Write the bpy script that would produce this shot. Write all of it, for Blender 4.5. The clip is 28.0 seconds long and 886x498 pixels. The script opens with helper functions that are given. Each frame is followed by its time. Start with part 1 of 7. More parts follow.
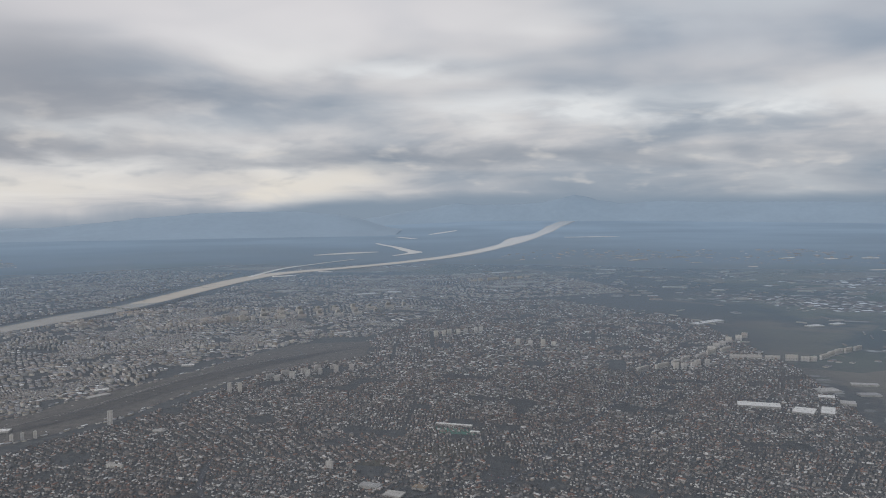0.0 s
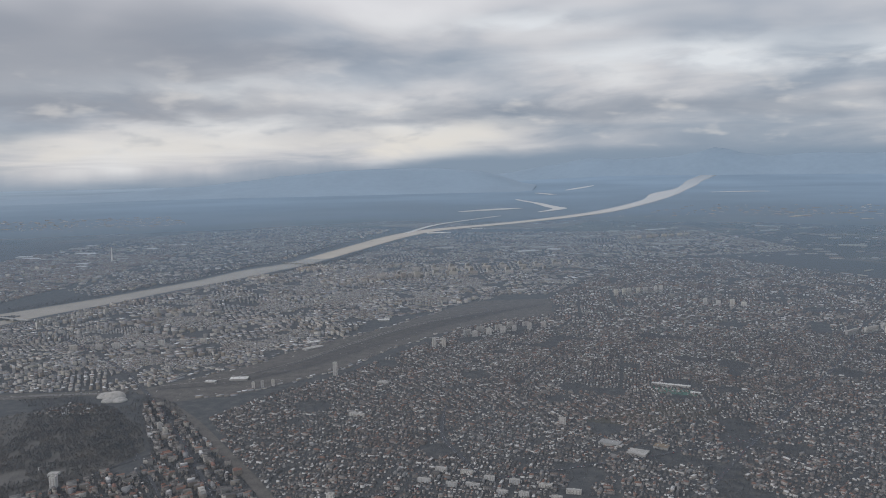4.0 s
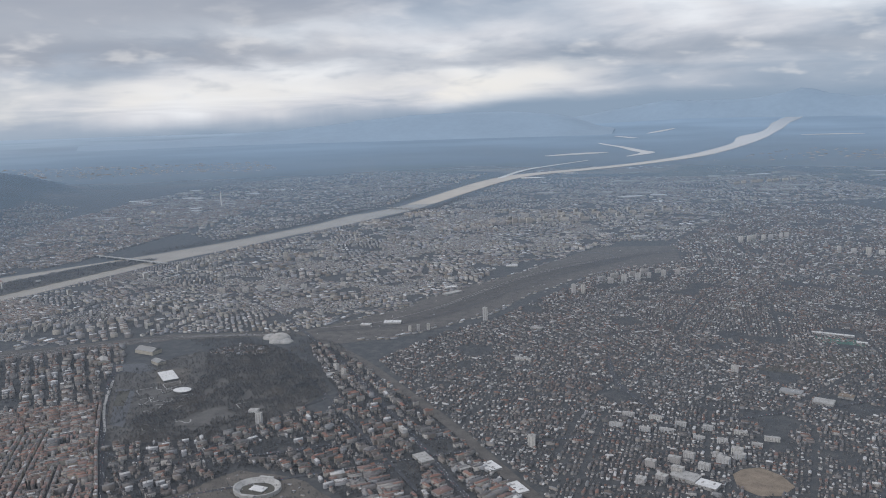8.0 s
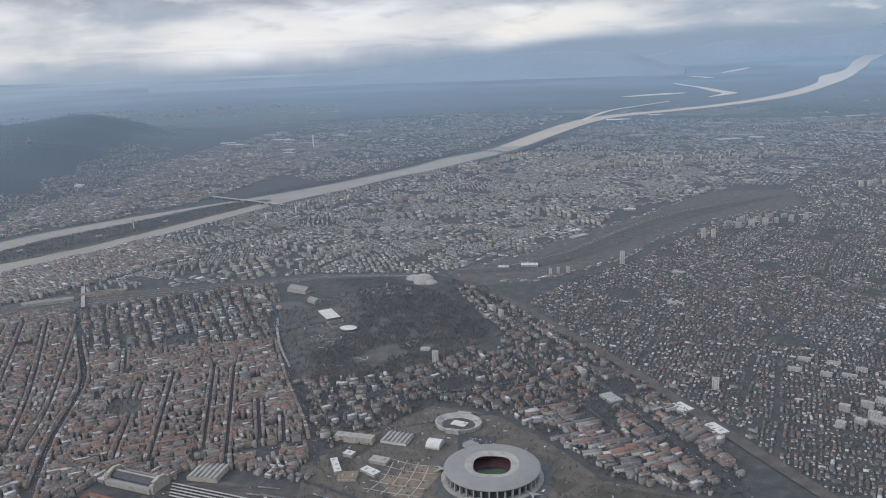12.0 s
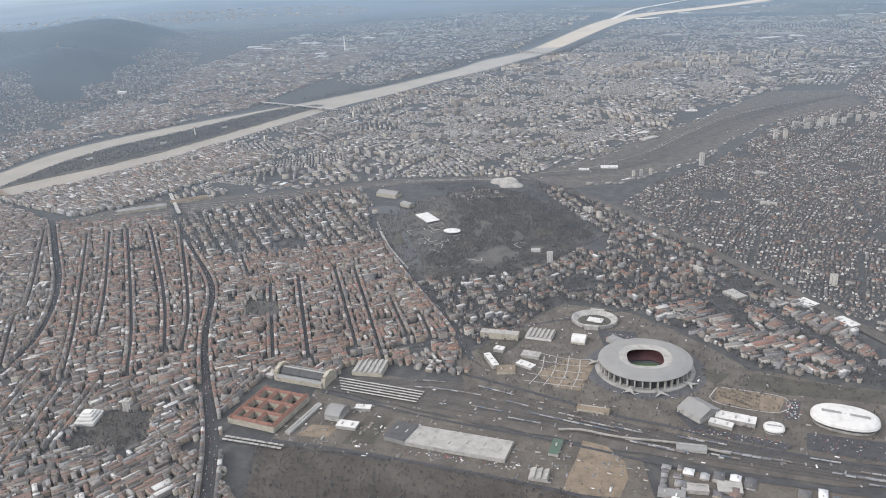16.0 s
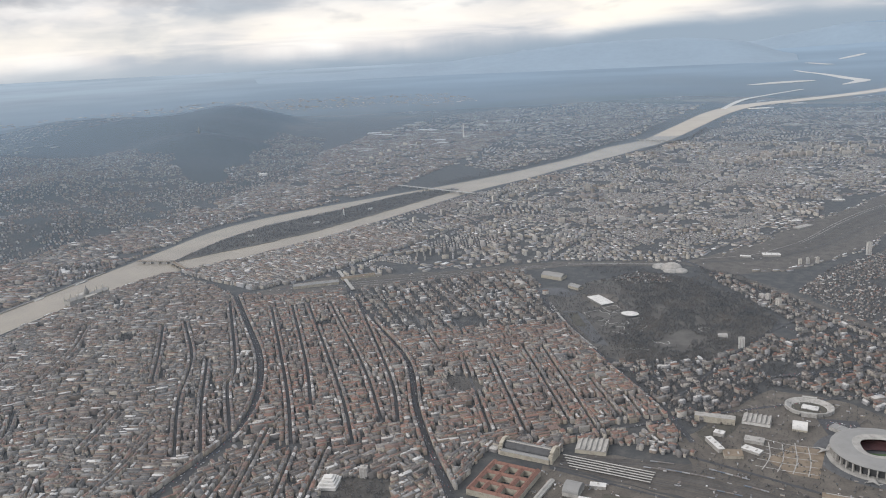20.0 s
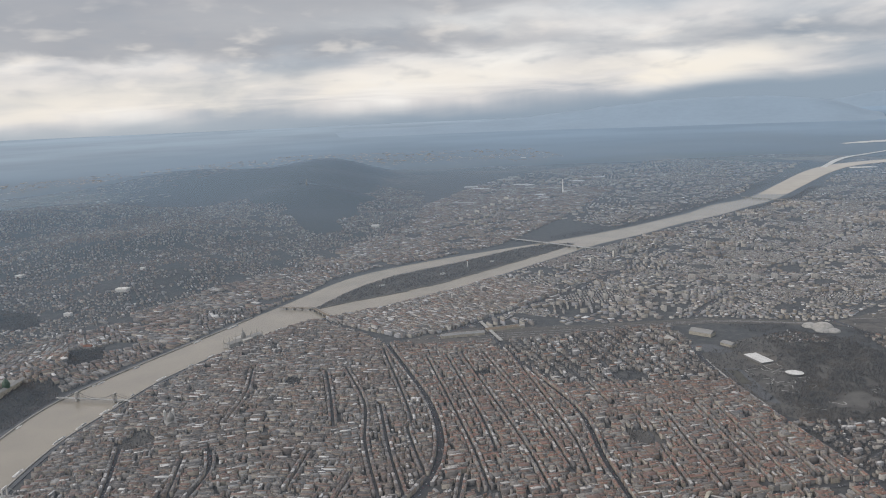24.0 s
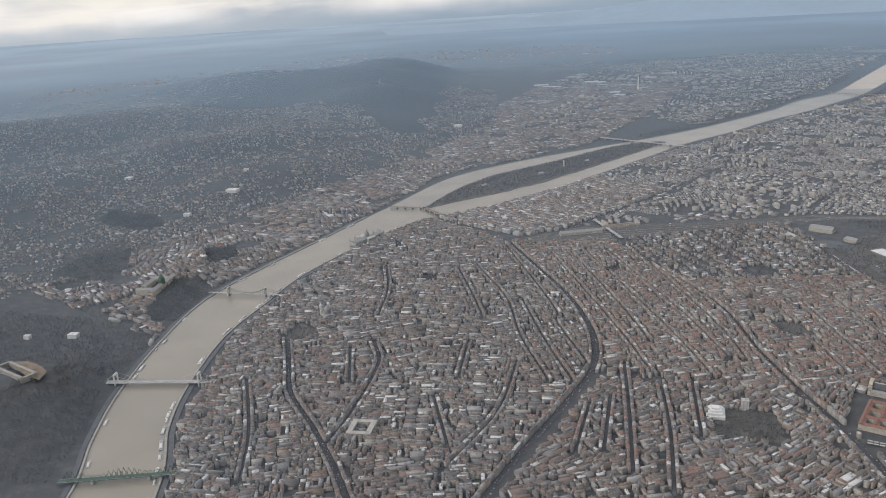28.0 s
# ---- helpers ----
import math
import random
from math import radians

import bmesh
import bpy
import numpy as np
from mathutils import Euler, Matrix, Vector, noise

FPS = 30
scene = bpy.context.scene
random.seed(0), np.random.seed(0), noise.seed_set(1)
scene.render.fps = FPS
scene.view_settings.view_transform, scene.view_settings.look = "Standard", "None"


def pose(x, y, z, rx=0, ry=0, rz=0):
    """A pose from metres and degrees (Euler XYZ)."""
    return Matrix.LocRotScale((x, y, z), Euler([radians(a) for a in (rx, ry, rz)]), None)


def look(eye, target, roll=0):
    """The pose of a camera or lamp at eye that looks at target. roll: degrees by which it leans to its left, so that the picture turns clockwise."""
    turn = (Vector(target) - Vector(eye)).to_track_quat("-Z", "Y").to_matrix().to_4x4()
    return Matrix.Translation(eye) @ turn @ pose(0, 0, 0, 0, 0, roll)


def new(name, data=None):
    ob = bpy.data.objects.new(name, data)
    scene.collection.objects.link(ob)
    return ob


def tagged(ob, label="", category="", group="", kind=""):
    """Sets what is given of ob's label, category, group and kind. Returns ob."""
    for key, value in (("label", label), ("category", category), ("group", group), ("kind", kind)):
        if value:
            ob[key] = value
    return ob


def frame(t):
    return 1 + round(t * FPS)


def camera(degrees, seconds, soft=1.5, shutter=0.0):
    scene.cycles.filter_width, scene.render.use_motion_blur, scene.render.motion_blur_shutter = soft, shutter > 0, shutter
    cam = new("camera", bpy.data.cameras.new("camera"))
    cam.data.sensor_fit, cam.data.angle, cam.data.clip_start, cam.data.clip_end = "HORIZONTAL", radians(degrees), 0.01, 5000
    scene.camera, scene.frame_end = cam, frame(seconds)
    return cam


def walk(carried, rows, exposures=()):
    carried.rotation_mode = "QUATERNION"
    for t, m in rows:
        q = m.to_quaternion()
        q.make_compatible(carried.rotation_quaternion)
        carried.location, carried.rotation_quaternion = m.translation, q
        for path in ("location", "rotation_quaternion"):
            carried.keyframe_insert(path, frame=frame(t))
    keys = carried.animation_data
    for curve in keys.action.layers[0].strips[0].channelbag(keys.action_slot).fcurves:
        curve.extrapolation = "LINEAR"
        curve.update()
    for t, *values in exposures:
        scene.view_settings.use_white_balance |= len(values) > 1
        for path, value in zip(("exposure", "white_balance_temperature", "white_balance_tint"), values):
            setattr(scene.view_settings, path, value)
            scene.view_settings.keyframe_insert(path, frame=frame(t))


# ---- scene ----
# A wide river city seen from an airliner. The whole land is laid out at one tenth of its size
# (one unit here stands for ten metres), so that the far hills lie within the lens's reach.

# ---- camera and its way: seconds, place, heading (left of north), pitch, roll ----
PATH = [
    (0, 203.15, -172.89, 117.32, 2.00, -3.14, -0.67),
    (0.5, 197.10, -173.86, 117.82, 3.18, -1.67, -0.96),
    (1, 191.05, -174.89, 118.31, 3.82, -1.52, -0.98),
    (1.5, 185.00, -176.00, 118.79, 5.27, -2.40, -0.78),
    (2, 178.96, -177.18, 119.27, 6.67, -3.02, -0.62),
    (2.5, 172.91, -178.43, 119.73, 7.99, -3.61, -0.83),
    (3, 166.87, -179.74, 120.19, 9.11, -4.40, -1.12),
    (3.5, 160.84, -181.13, 120.64, 9.87, -5.31, -1.27),
    (5.5, 136.79, -187.35, 122.38, 13.60, -7.80, -1.52),
    (6, 130.80, -189.08, 122.80, 14.22, -8.28, -1.54),
    (6.5, 124.83, -190.87, 123.22, 14.74, -9.15, -1.71),
    (7, 118.87, -192.73, 123.63, 14.99, -9.67, -1.76),
    (7.5, 112.92, -194.65, 124.04, 15.17, -9.81, -1.77),
    (8, 106.99, -196.65, 124.44, 15.38, -9.92, -1.81),
    (8.5, 101.08, -198.70, 124.84, 15.73, -10.12, -1.85),
    (9, 95.19, -200.83, 125.24, 16.36, -10.40, -1.93),
    (9.5, 89.32, -203.02, 125.64, 17.04, -10.68, -2.02),
    (10, 83.46, -205.27, 126.03, 17.34, -10.76, -2.05),
    (10.5, 77.63, -207.59, 126.43, 17.40, -10.76, -2.06),
    (11, 71.83, -209.98, 126.82, 17.49, -10.78, -2.08),
    (11.5, 66.04, -212.43, 127.21, 18.42, -11.52, -2.15),
    (12, 60.29, -214.94, 127.61, 19.28, -13.87, -2.16),
    (12.5, 54.56, -217.52, 128.00, 19.38, -15.49, -2.22),
    (13, 48.86, -220.16, 128.39, 19.28, -17.24, -2.25),
    (13.5, 43.18, -222.86, 128.78, 19.18, -18.65, -2.38),
    (15.5, 20.80, -234.29, 130.38, 19.32, -20.53, -2.79),
    (16, 15.29, -237.31, 130.78, 19.41, -20.52, -2.79),
    (16.5, 9.82, -240.38, 131.19, 19.62, -20.07, -2.77),
    (17, 4.38, -243.52, 131.61, 19.96, -19.56, -2.69),
    (17.5, -1.02, -246.72, 132.02, 20.70, -18.90, -2.73),
    (18, -6.37, -249.98, 132.44, 21.47, -18.05, -2.69),
    (18.5, -11.69, -253.29, 132.87, 22.30, -17.17, -2.73),
    (19, -16.97, -256.67, 133.30, 23.11, -16.33, -2.73),
    (19.5, -22.20, -260.11, 133.74, 24.07, -15.27, -2.79),
    (20, -27.39, -263.60, 134.19, 24.74, -14.38, -2.87),
    (20.5, -32.54, -267.16, 134.64, 25.31, -13.77, -2.72),
    (21, -37.63, -270.77, 135.10, 25.71, -13.32, -2.75),
    (21.5, -42.68, -274.45, 135.56, 26.44, -12.26, -2.87),
    (22, -47.68, -278.18, 136.04, 26.95, -11.65, -2.93),
    (22.5, -52.64, -281.97, 136.52, 27.43, -11.46, -2.88),
    (24.5, -71.92, -297.69, 138.55, 29.28, -10.31, -2.44),
    (25, -76.60, -301.76, 139.08, 29.29, -10.34, -2.39),
    (25.5, -81.23, -305.89, 139.62, 29.17, -10.43, -2.40),
    (26, -85.80, -310.08, 140.17, 28.92, -10.69, -2.33),
    (26.5, -90.30, -314.32, 140.74, 29.07, -10.81, -2.37),
    (27, -94.75, -318.61, 141.32, 29.93, -12.71, -2.81),
    (27.5, -99.14, -322.96, 141.91, 30.92, -15.14, -3.27),
    (28, -103.47, -327.37, 142.51, 32.20, -17.28, -3.61),
]


def heading(x, y, z, yaw, pitch, roll):
    return pose(x, y, z, 0, 0, yaw) @ pose(0, 0, 0, 90 + pitch) @ pose(0, 0, 0, 0, 0, roll)


cam = camera(56.95, 28.0, soft=1.0)
walk(cam, [(r[0], heading(*r[1:])) for r in PATH],
     exposures=[(0.0, -0.28, 5980, 10), (1.0, -0.42, 5950, 10), (3.0, -0.37, 5900, 10), (6.0, -0.08, 5740, 10), (12.0, -0.01, 5680, 10), (13.0, 0.18, 5690, 10), (13.5, 0.28, 5770, 10), (15.5, 0.66, 6020, 10), (17.5, 0.54, 6040, 10),
                (20.0, 0.27, 6120, 10), (22.0, 0.1, 6140, 10), (25.0, 0.0, 6140, 10), (26.5, 0.05, 6140, 10), (28.0, 0.14, 6060, 10)])


# ---- node helpers ----
class Nodes:
    """Short ways to write a node tree."""

    def __init__(self, tree):
        self.tree, self.nodes = tree, tree.nodes
        tree.nodes.clear()

    def put(self, socket, value):
        if isinstance(value, bpy.types.NodeSocket):
            self.tree.links.new(value, socket)
        else:
            socket.default_value = value

    def node(self, kind):
        return self.nodes.new(kind)

    def math(self, op, a, b=0.0, clamp=False):
        n = self.node("ShaderNodeMath")
        n.operation, n.use_clamp = op, clamp
        self.put(n.inputs[0], a), self.put(n.inputs[1], b)
        return n.outputs[0]

    def add(self, a, b):
        return self.math("ADD", a, b)

    def mul(self, a, b):
        return self.math("MULTIPLY", a, b)

    def mix(self, fac, a, b):
        n = self.node("ShaderNodeMix")
        n.data_type = "RGBA"
        self.put(n.inputs[0], fac), self.put(n.inputs[6], a), self.put(n.inputs[7], b)
        return n.outputs[2]

    def ramp(self, fac, stops, mode="LINEAR"):
        n = self.node("ShaderNodeValToRGB")
        n.color_ramp.interpolation = mode
        while len(n.color_ramp.elements) < len(stops):
            n.color_ramp.elements.new(0.5)
        for e, (p, c) in zip(n.color_ramp.elements, stops):
            e.position, e.color = p, (*c, 1)
        self.put(n.inputs[0], fac)
        return n.outputs[0]

    def span(self, v, a, b, lo=0.0, hi=1.0, smooth=True):
        n = self.node("ShaderNodeMapRange")
        n.interpolation_type = "SMOOTHSTEP" if smooth else "LINEAR"
        for i, x in enumerate((v, a, b, lo, hi)):
            self.put(n.inputs[i], x)
        return n.outputs[0]

    def noise(self, vec, scale, detail=4.0, rough=0.55, warp=0.0):
        n = self.node("ShaderNodeTexNoise")
        self.put(n.inputs["Vector"], vec)
        for key, v in (("Scale", scale), ("Detail", detail), ("Roughness", rough), ("Distortion", warp)):
            n.inputs[key].default_value = v
        return n.outputs["Fac"]

    def voronoi(self, vec, scale):
        n = self.node("ShaderNodeTexVoronoi")
        self.put(n.inputs["Vector"], vec)
        n.inputs["Scale"].default_value = scale
        return n.outputs["Color"]

    def bell(self, v, centre, width):
        """1 at the centre, falling off on both sides."""
        q = self.math("DIVIDE", self.add(v, -centre), width)
        return self.math("POWER", 2.7183, self.mul(self.mul(q, q), -1.0))


# ---- sky: overcast, with cloud bands and a bright low rim ----
def make_world():
    world = bpy.data.worlds.new("sky")
    scene.world = world
    world.use_nodes = True
    k = Nodes(world.node_tree)
    way = k.node("ShaderNodeTexCoord").outputs["Generated"]
    split = k.node("ShaderNodeSeparateXYZ")
    k.put(split.inputs[0], way)
    x, y, z = split.outputs
    az = k.mul(k.math("ARCTAN2", x, y), 57.2958)          # degrees east of north
    el = k.mul(k.math("ARCSINE", z), 57.2958)
    up = k.add(k.math("MAXIMUM", z, 0.0), 0.10)
    flat = k.node("ShaderNodeCombineXYZ")
    k.put(flat.inputs[0], k.math("DIVIDE", x, up)), k.put(flat.inputs[1], k.math("DIVIDE", y, up))
    big = k.noise(flat.outputs[0], 0.55, 5, 0.55, 0.6)
    streak = k.node("ShaderNodeCombineXYZ")
    k.put(streak.inputs[0], k.mul(az, 0.075)), k.put(streak.inputs[1], k.mul(el, 0.24))
    band = k.noise(streak.outputs[0], 1.0, 2.5, 0.4, 0.3)
    lump = k.node("ShaderNodeCombineXYZ")
    k.put(lump.inputs[0], k.mul(az, 0.17)), k.put(lump.inputs[1], k.mul(el, 0.55))
    fine = k.noise(lump.outputs[0], 1.0, 5, 0.5, 0.4)
    wob = k.add(el, k.mul(k.add(fine, -0.5), 3.0))        # height with a ragged edge
    # bright gaps between the cloud sheets: azimuth, its spread, height, its spread, strength
    light = 0.0
    for a0, aw, e0, ew, power in ((-13, 5.5, 1.5, 0.8, 0.95), (-8, 3.0, 2.2, 0.5, 0.6), (-29, 10, 1.6, 0.9, 0.58), (-52, 16, 0.9, 1.2, 0.68), (-24, 13, 5.2, 0.8, 0.45),
                                 (-5, 6.5, 9.3, 0.7, 0.85), (5, 9, 6.9, 0.8, 0.95), (17, 9, 6.0, 0.7, 0.75), (26, 9, 6.9, 1.0, 0.75), (-16, 9, 11.5, 1.4, 0.3), (12, 14, 12.5, 1.6, 0.35)):
        light = k.add(light, k.mul(k.mul(k.bell(wob, e0, ew), k.bell(az, a0, aw)), power))
    gloom = k.mul(k.add(k.mul(k.bell(wob, 3.2, 0.8), k.bell(az, 0.0, 26.0)), k.mul(k.bell(wob, 7.4, 0.9), k.bell(az, -24.0, 10.0))), 0.6)
    cover = k.add(k.mul(big, 0.4), k.mul(band, 0.6))
    base = k.ramp(cover, [(0.34, (0.34, 0.385, 0.435)), (0.43, (0.5, 0.515, 0.535)), (0.52, (0.76, 0.715, 0.675)), (0.62, (0.98, 0.92, 0.84))])
    base = k.mix(gloom, base, (0.24, 0.275, 0.325, 1))
    warm = k.mix(k.span(el, 2.0, 6.0), (1.0, 0.9, 0.76, 1), (0.97, 0.94, 0.88, 1))
    lid = k.mul(k.mul(k.span(wob, 2.8, 3.8), k.span(az, -16.0, -30.0)), 0.85)
    base = k.mix(lid, base, (0.39, 0.39, 0.405, 1))
    col = k.mix(k.math("MINIMUM", k.mul(light, k.span(fine, 0.25, 0.7, 0.45, 1.25)), 1.0), base, warm)
    # blue murk along the horizon, lower in the west where the cloud hangs down
    sunk = k.add(k.add(k.mul(el, 0.7), k.mul(wob, 0.3)), k.span(az, -6.0, -24.0, 0.0, 1.5))
    murk = k.span(sunk, 0.0, 1.4, 1.0, 0.0)
    east = k.span(az, -14.0, 12.0)
    murk = k.math("MAXIMUM", murk, k.mul(east, k.mul(k.span(el, 0.3, 4.4, 1.0, 0.0), 0.6)))
    col = k.mix(murk, col, k.mix(k.span(az, -56.0, -26.0), (0.47, 0.5, 0.52, 1), (0.31, 0.37, 0.43, 1)))
    # finer billows, and a warm pale sheet high in the west
    high = k.mul(k.mul(k.span(k.add(el, k.mul(k.add(band, -0.5), 5.0)), 8.5, 13.0), k.span(az, 14.0, -8.0)), 0.72)
    col = k.mix(high, col, (0.96, 0.885, 0.83, 1))
    puff = k.node("ShaderNodeCombineXYZ")
    k.put(puff.inputs[0], k.mul(az, 0.3)), k.put(puff.inputs[1], k.mul(el, 0.95))
    grain = k.noise(puff.outputs[0], 1.0, 3, 0.5, 0.15)
    low_sky = k.span(el, 9.0, 3.0)
    col = k.mix(k.mul(k.mul(k.span(grain, 0.5, 0.28), k.span(el, 0.6, 2.0)), k.mul(low_sky, 0.35)), col, (0.36, 0.39, 0.43, 1))
    col = k.mix(k.mul(k.mul(k.span(grain, 0.52, 0.75), k.span(el, 0.3, 1.2)), k.mul(low_sky, 0.45)), col, (1.0, 0.9, 0.78, 1))
    col = k.mix(k.mul(k.mul(k.span(el, 7.0, 11.0), k.span(az, 4.0, 18.0)), 0.5), col, (0.43, 0.475, 0.53, 1))
    # brighter overhead, as a covered sky is
    dome = k.span(el, 16.0, 60.0, 1.0, 1.6)
    air = k.node("ShaderNodeTexSky")
    air.sky_type, air.sun_disc, air.sun_elevation, air.sun_rotation = "NISHITA", False, radians(27), radians(215)
    blue = k.node("ShaderNodeBackground")
    k.put(blue.inputs[0], air.outputs[0]), k.put(blue.inputs[1], 0.05)
    cloud = k.node("ShaderNodeBackground")
    k.put(cloud.inputs[0], col), k.put(cloud.inputs[1], dome)
    both = k.node("ShaderNodeMixShader")
    both.inputs[0].default_value = 0.93
    k.put(both.inputs[1], blue.outputs[0]), k.put(both.inputs[2], cloud.outputs[0])
    k.put(k.node("ShaderNodeOutputWorld").inputs[0], both.outputs[0])


make_world()
sun_data = bpy.data.lights.new("sun", "SUN")
sun_data.energy, sun_data.angle, sun_data.color = 1.4, radians(14), (1.0, 0.93, 0.85)
sun = new("sun", sun_data)
sun.matrix_world = look((0, 0, 0), (0.52, 0.74, -0.45))


# ---- materials ----
def surface(name, build, rough=0.85, metal=0.0, bump=None, veil=0.0, single=False):
    """A material whose colour comes from build(nodes, position, random per piece)."""
    m = bpy.data.materials.new(name)
    m.use_nodes = True
    k = Nodes(m.node_tree)
    b = k.node("ShaderNodeBsdfPrincipled")
    geo = k.node("ShaderNodeNewGeometry")
    pos = geo.outputs["Position"]
    k.put(b.inputs["Base Color"], build(k, pos, k.node("ShaderNodeObjectInfo").outputs["Random"] if single else geo.outputs["Random Per Island"]))
    k.put(b.inputs["Roughness"], rough(k, pos) if callable(rough) else rough)
    b.inputs["Metallic"].default_value = metal
    # bluish sheen added to imitate haze at grazing angles
    if veil:
        b.inputs["Sheen Weight"].default_value = veil
        b.inputs["Sheen Roughness"].default_value = 0.5
        b.inputs["Sheen Tint"].default_value = (0.62, 0.78, 1.0, 1)
    if bump:
        n = k.node("ShaderNodeBump")
        n.inputs["Strength"].default_value, n.inputs["Distance"].default_value = bump[1], bump[2]
        k.put(n.inputs["Height"], k.noise(pos, bump[0], 5))
        k.put(b.inputs["Normal"], n.outputs[0])
    k.put(k.node("ShaderNodeOutputMaterial").inputs[0], b.outputs[0])
    return m


def worn(colour, spread=0.25, scale=0.6, dark=0.55):
    """One colour with stains at two scales."""
    low = tuple(c * dark for c in colour)
    high = tuple(min(1, c * (1 + spread)) for c in colour)

    def build(k, pos, rnd):
        a = k.noise(pos, scale, 5)
        b = k.noise(pos, scale * 9, 3)
        return k.ramp(k.add(k.mul(a, 0.65), k.mul(b, 0.35)), [(0.3, low), (0.5, colour), (0.72, high)])
    return build


def many(*colours):
    """One colour of several for each loose piece, with stains."""
    stops = [(i / len(colours), c) for i, c in enumerate(colours)]

    def build(k, pos, rnd):
        base = k.ramp(rnd, stops, "CONSTANT")
        # whole neighbourhoods are browner or paler than others
        tone = k.noise(pos, 0.021, 3)
        base = k.mix(k.span(tone, 0.45, 0.7, 0.0, 0.35), base, (0.14, 0.095, 0.077, 1))
        base = k.mix(k.span(tone, 0.45, 0.25, 0.0, 0.3), base, (0.17, 0.178, 0.19, 1))
        return k.mix(k.span(k.noise(pos, 1.4, 4), 0.4, 0.8, 0.0, 0.4), base, (0.06, 0.052, 0.046, 1))
    return build


# strength of the haze-imitating sheen on ground and roofs
VEIL = 0.06


def ground_colour(k, pos, rnd):
    town = k.ramp(k.noise(pos, 0.22, 6, 0.65), [(0.3, (0.034, 0.035, 0.038)), (0.5, (0.051, 0.051, 0.05)), (0.7, (0.085, 0.081, 0.073))])
    field = k.ramp(k.voronoi(pos, 0.011), [(0.1, (0.05, 0.065, 0.052)), (0.45, (0.09, 0.1, 0.078)), (0.75, (0.15, 0.13, 0.1)), (0.95, (0.24, 0.2, 0.15))])
    # far villages too small to tell apart: pale roofs strewn over dark gardens
    roofs = k.node("ShaderNodeSeparateColor")
    k.put(roofs.inputs[0], k.voronoi(pos, 0.16))
    village = k.ramp(roofs.outputs[0], [(0.0, (0.05, 0.052, 0.05)), (0.55, (0.11, 0.09, 0.08)), (0.8, (0.3, 0.29, 0.28)), (0.93, (0.7, 0.7, 0.69))], "CONSTANT")
    field = k.mix(k.span(k.noise(pos, 0.0055, 4, 0.6), 0.53, 0.58), field, village)
    wood = k.mix(k.span(k.noise(pos, 0.0032, 5, 0.6), 0.47, 0.56), field, (0.04, 0.052, 0.055, 1))
    s = k.node("ShaderNodeSeparateXYZ")
    k.put(s.inputs[0], pos)
    edge = k.add(k.math("MAXIMUM", k.add(k.mul(s.outputs[0], 1.7), 330.0), k.math("MAXIMUM", s.outputs[1], k.add(k.mul(s.outputs[0], -1.0), 250.0))), k.mul(k.noise(pos, 0.006, 3), 500))
    land = k.mix(k.span(edge, 1150, 1600), town, wood)
    high = k.add(s.outputs[2], k.mul(k.noise(pos, 0.012, 4), 10))
    land = k.mix(k.span(high, 14, 20), land, (0.035, 0.045, 0.05, 1))
    cover = k.node("ShaderNodeAttribute")
    cover.attribute_name = "woodland"
    dense = k.span(k.add(cover.outputs["Fac"], k.mul(k.add(k.noise(pos, 0.03, 5), -0.5), 0.7)), 0.4, 0.6)
    return k.mix(dense, land, k.ramp(k.noise(pos, 0.25, 4), [(0.3, (0.024, 0.032, 0.036)), (0.7, (0.046, 0.055, 0.056))]))


def river_colour(k, pos, rnd):
    """Silty brown in the city; upstream, distance haze is painted in as pale blue."""
    s = k.node("ShaderNodeSeparateXYZ")
    k.put(s.inputs[0], pos)
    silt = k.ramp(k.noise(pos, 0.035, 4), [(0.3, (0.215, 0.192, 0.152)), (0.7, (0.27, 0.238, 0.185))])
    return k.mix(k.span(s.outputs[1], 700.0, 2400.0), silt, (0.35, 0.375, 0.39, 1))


def twig_colour(k, pos, rnd):
    """Grey and brown winter twigs, browner or darker by the patch."""
    own = k.ramp(rnd, [(0.0, (0.066, 0.063, 0.063)), (0.5, (0.1, 0.09, 0.082)), (0.9, (0.082, 0.08, 0.073))])
    patch = k.noise(pos, 0.07, 4)
    own = k.mix(k.span(patch, 0.48, 0.7, 0.0, 0.7), own, (0.15, 0.122, 0.098, 1))
    return k.mix(k.span(patch, 0.48, 0.3, 0.0, 0.6), own, (0.045, 0.05, 0.052, 1))


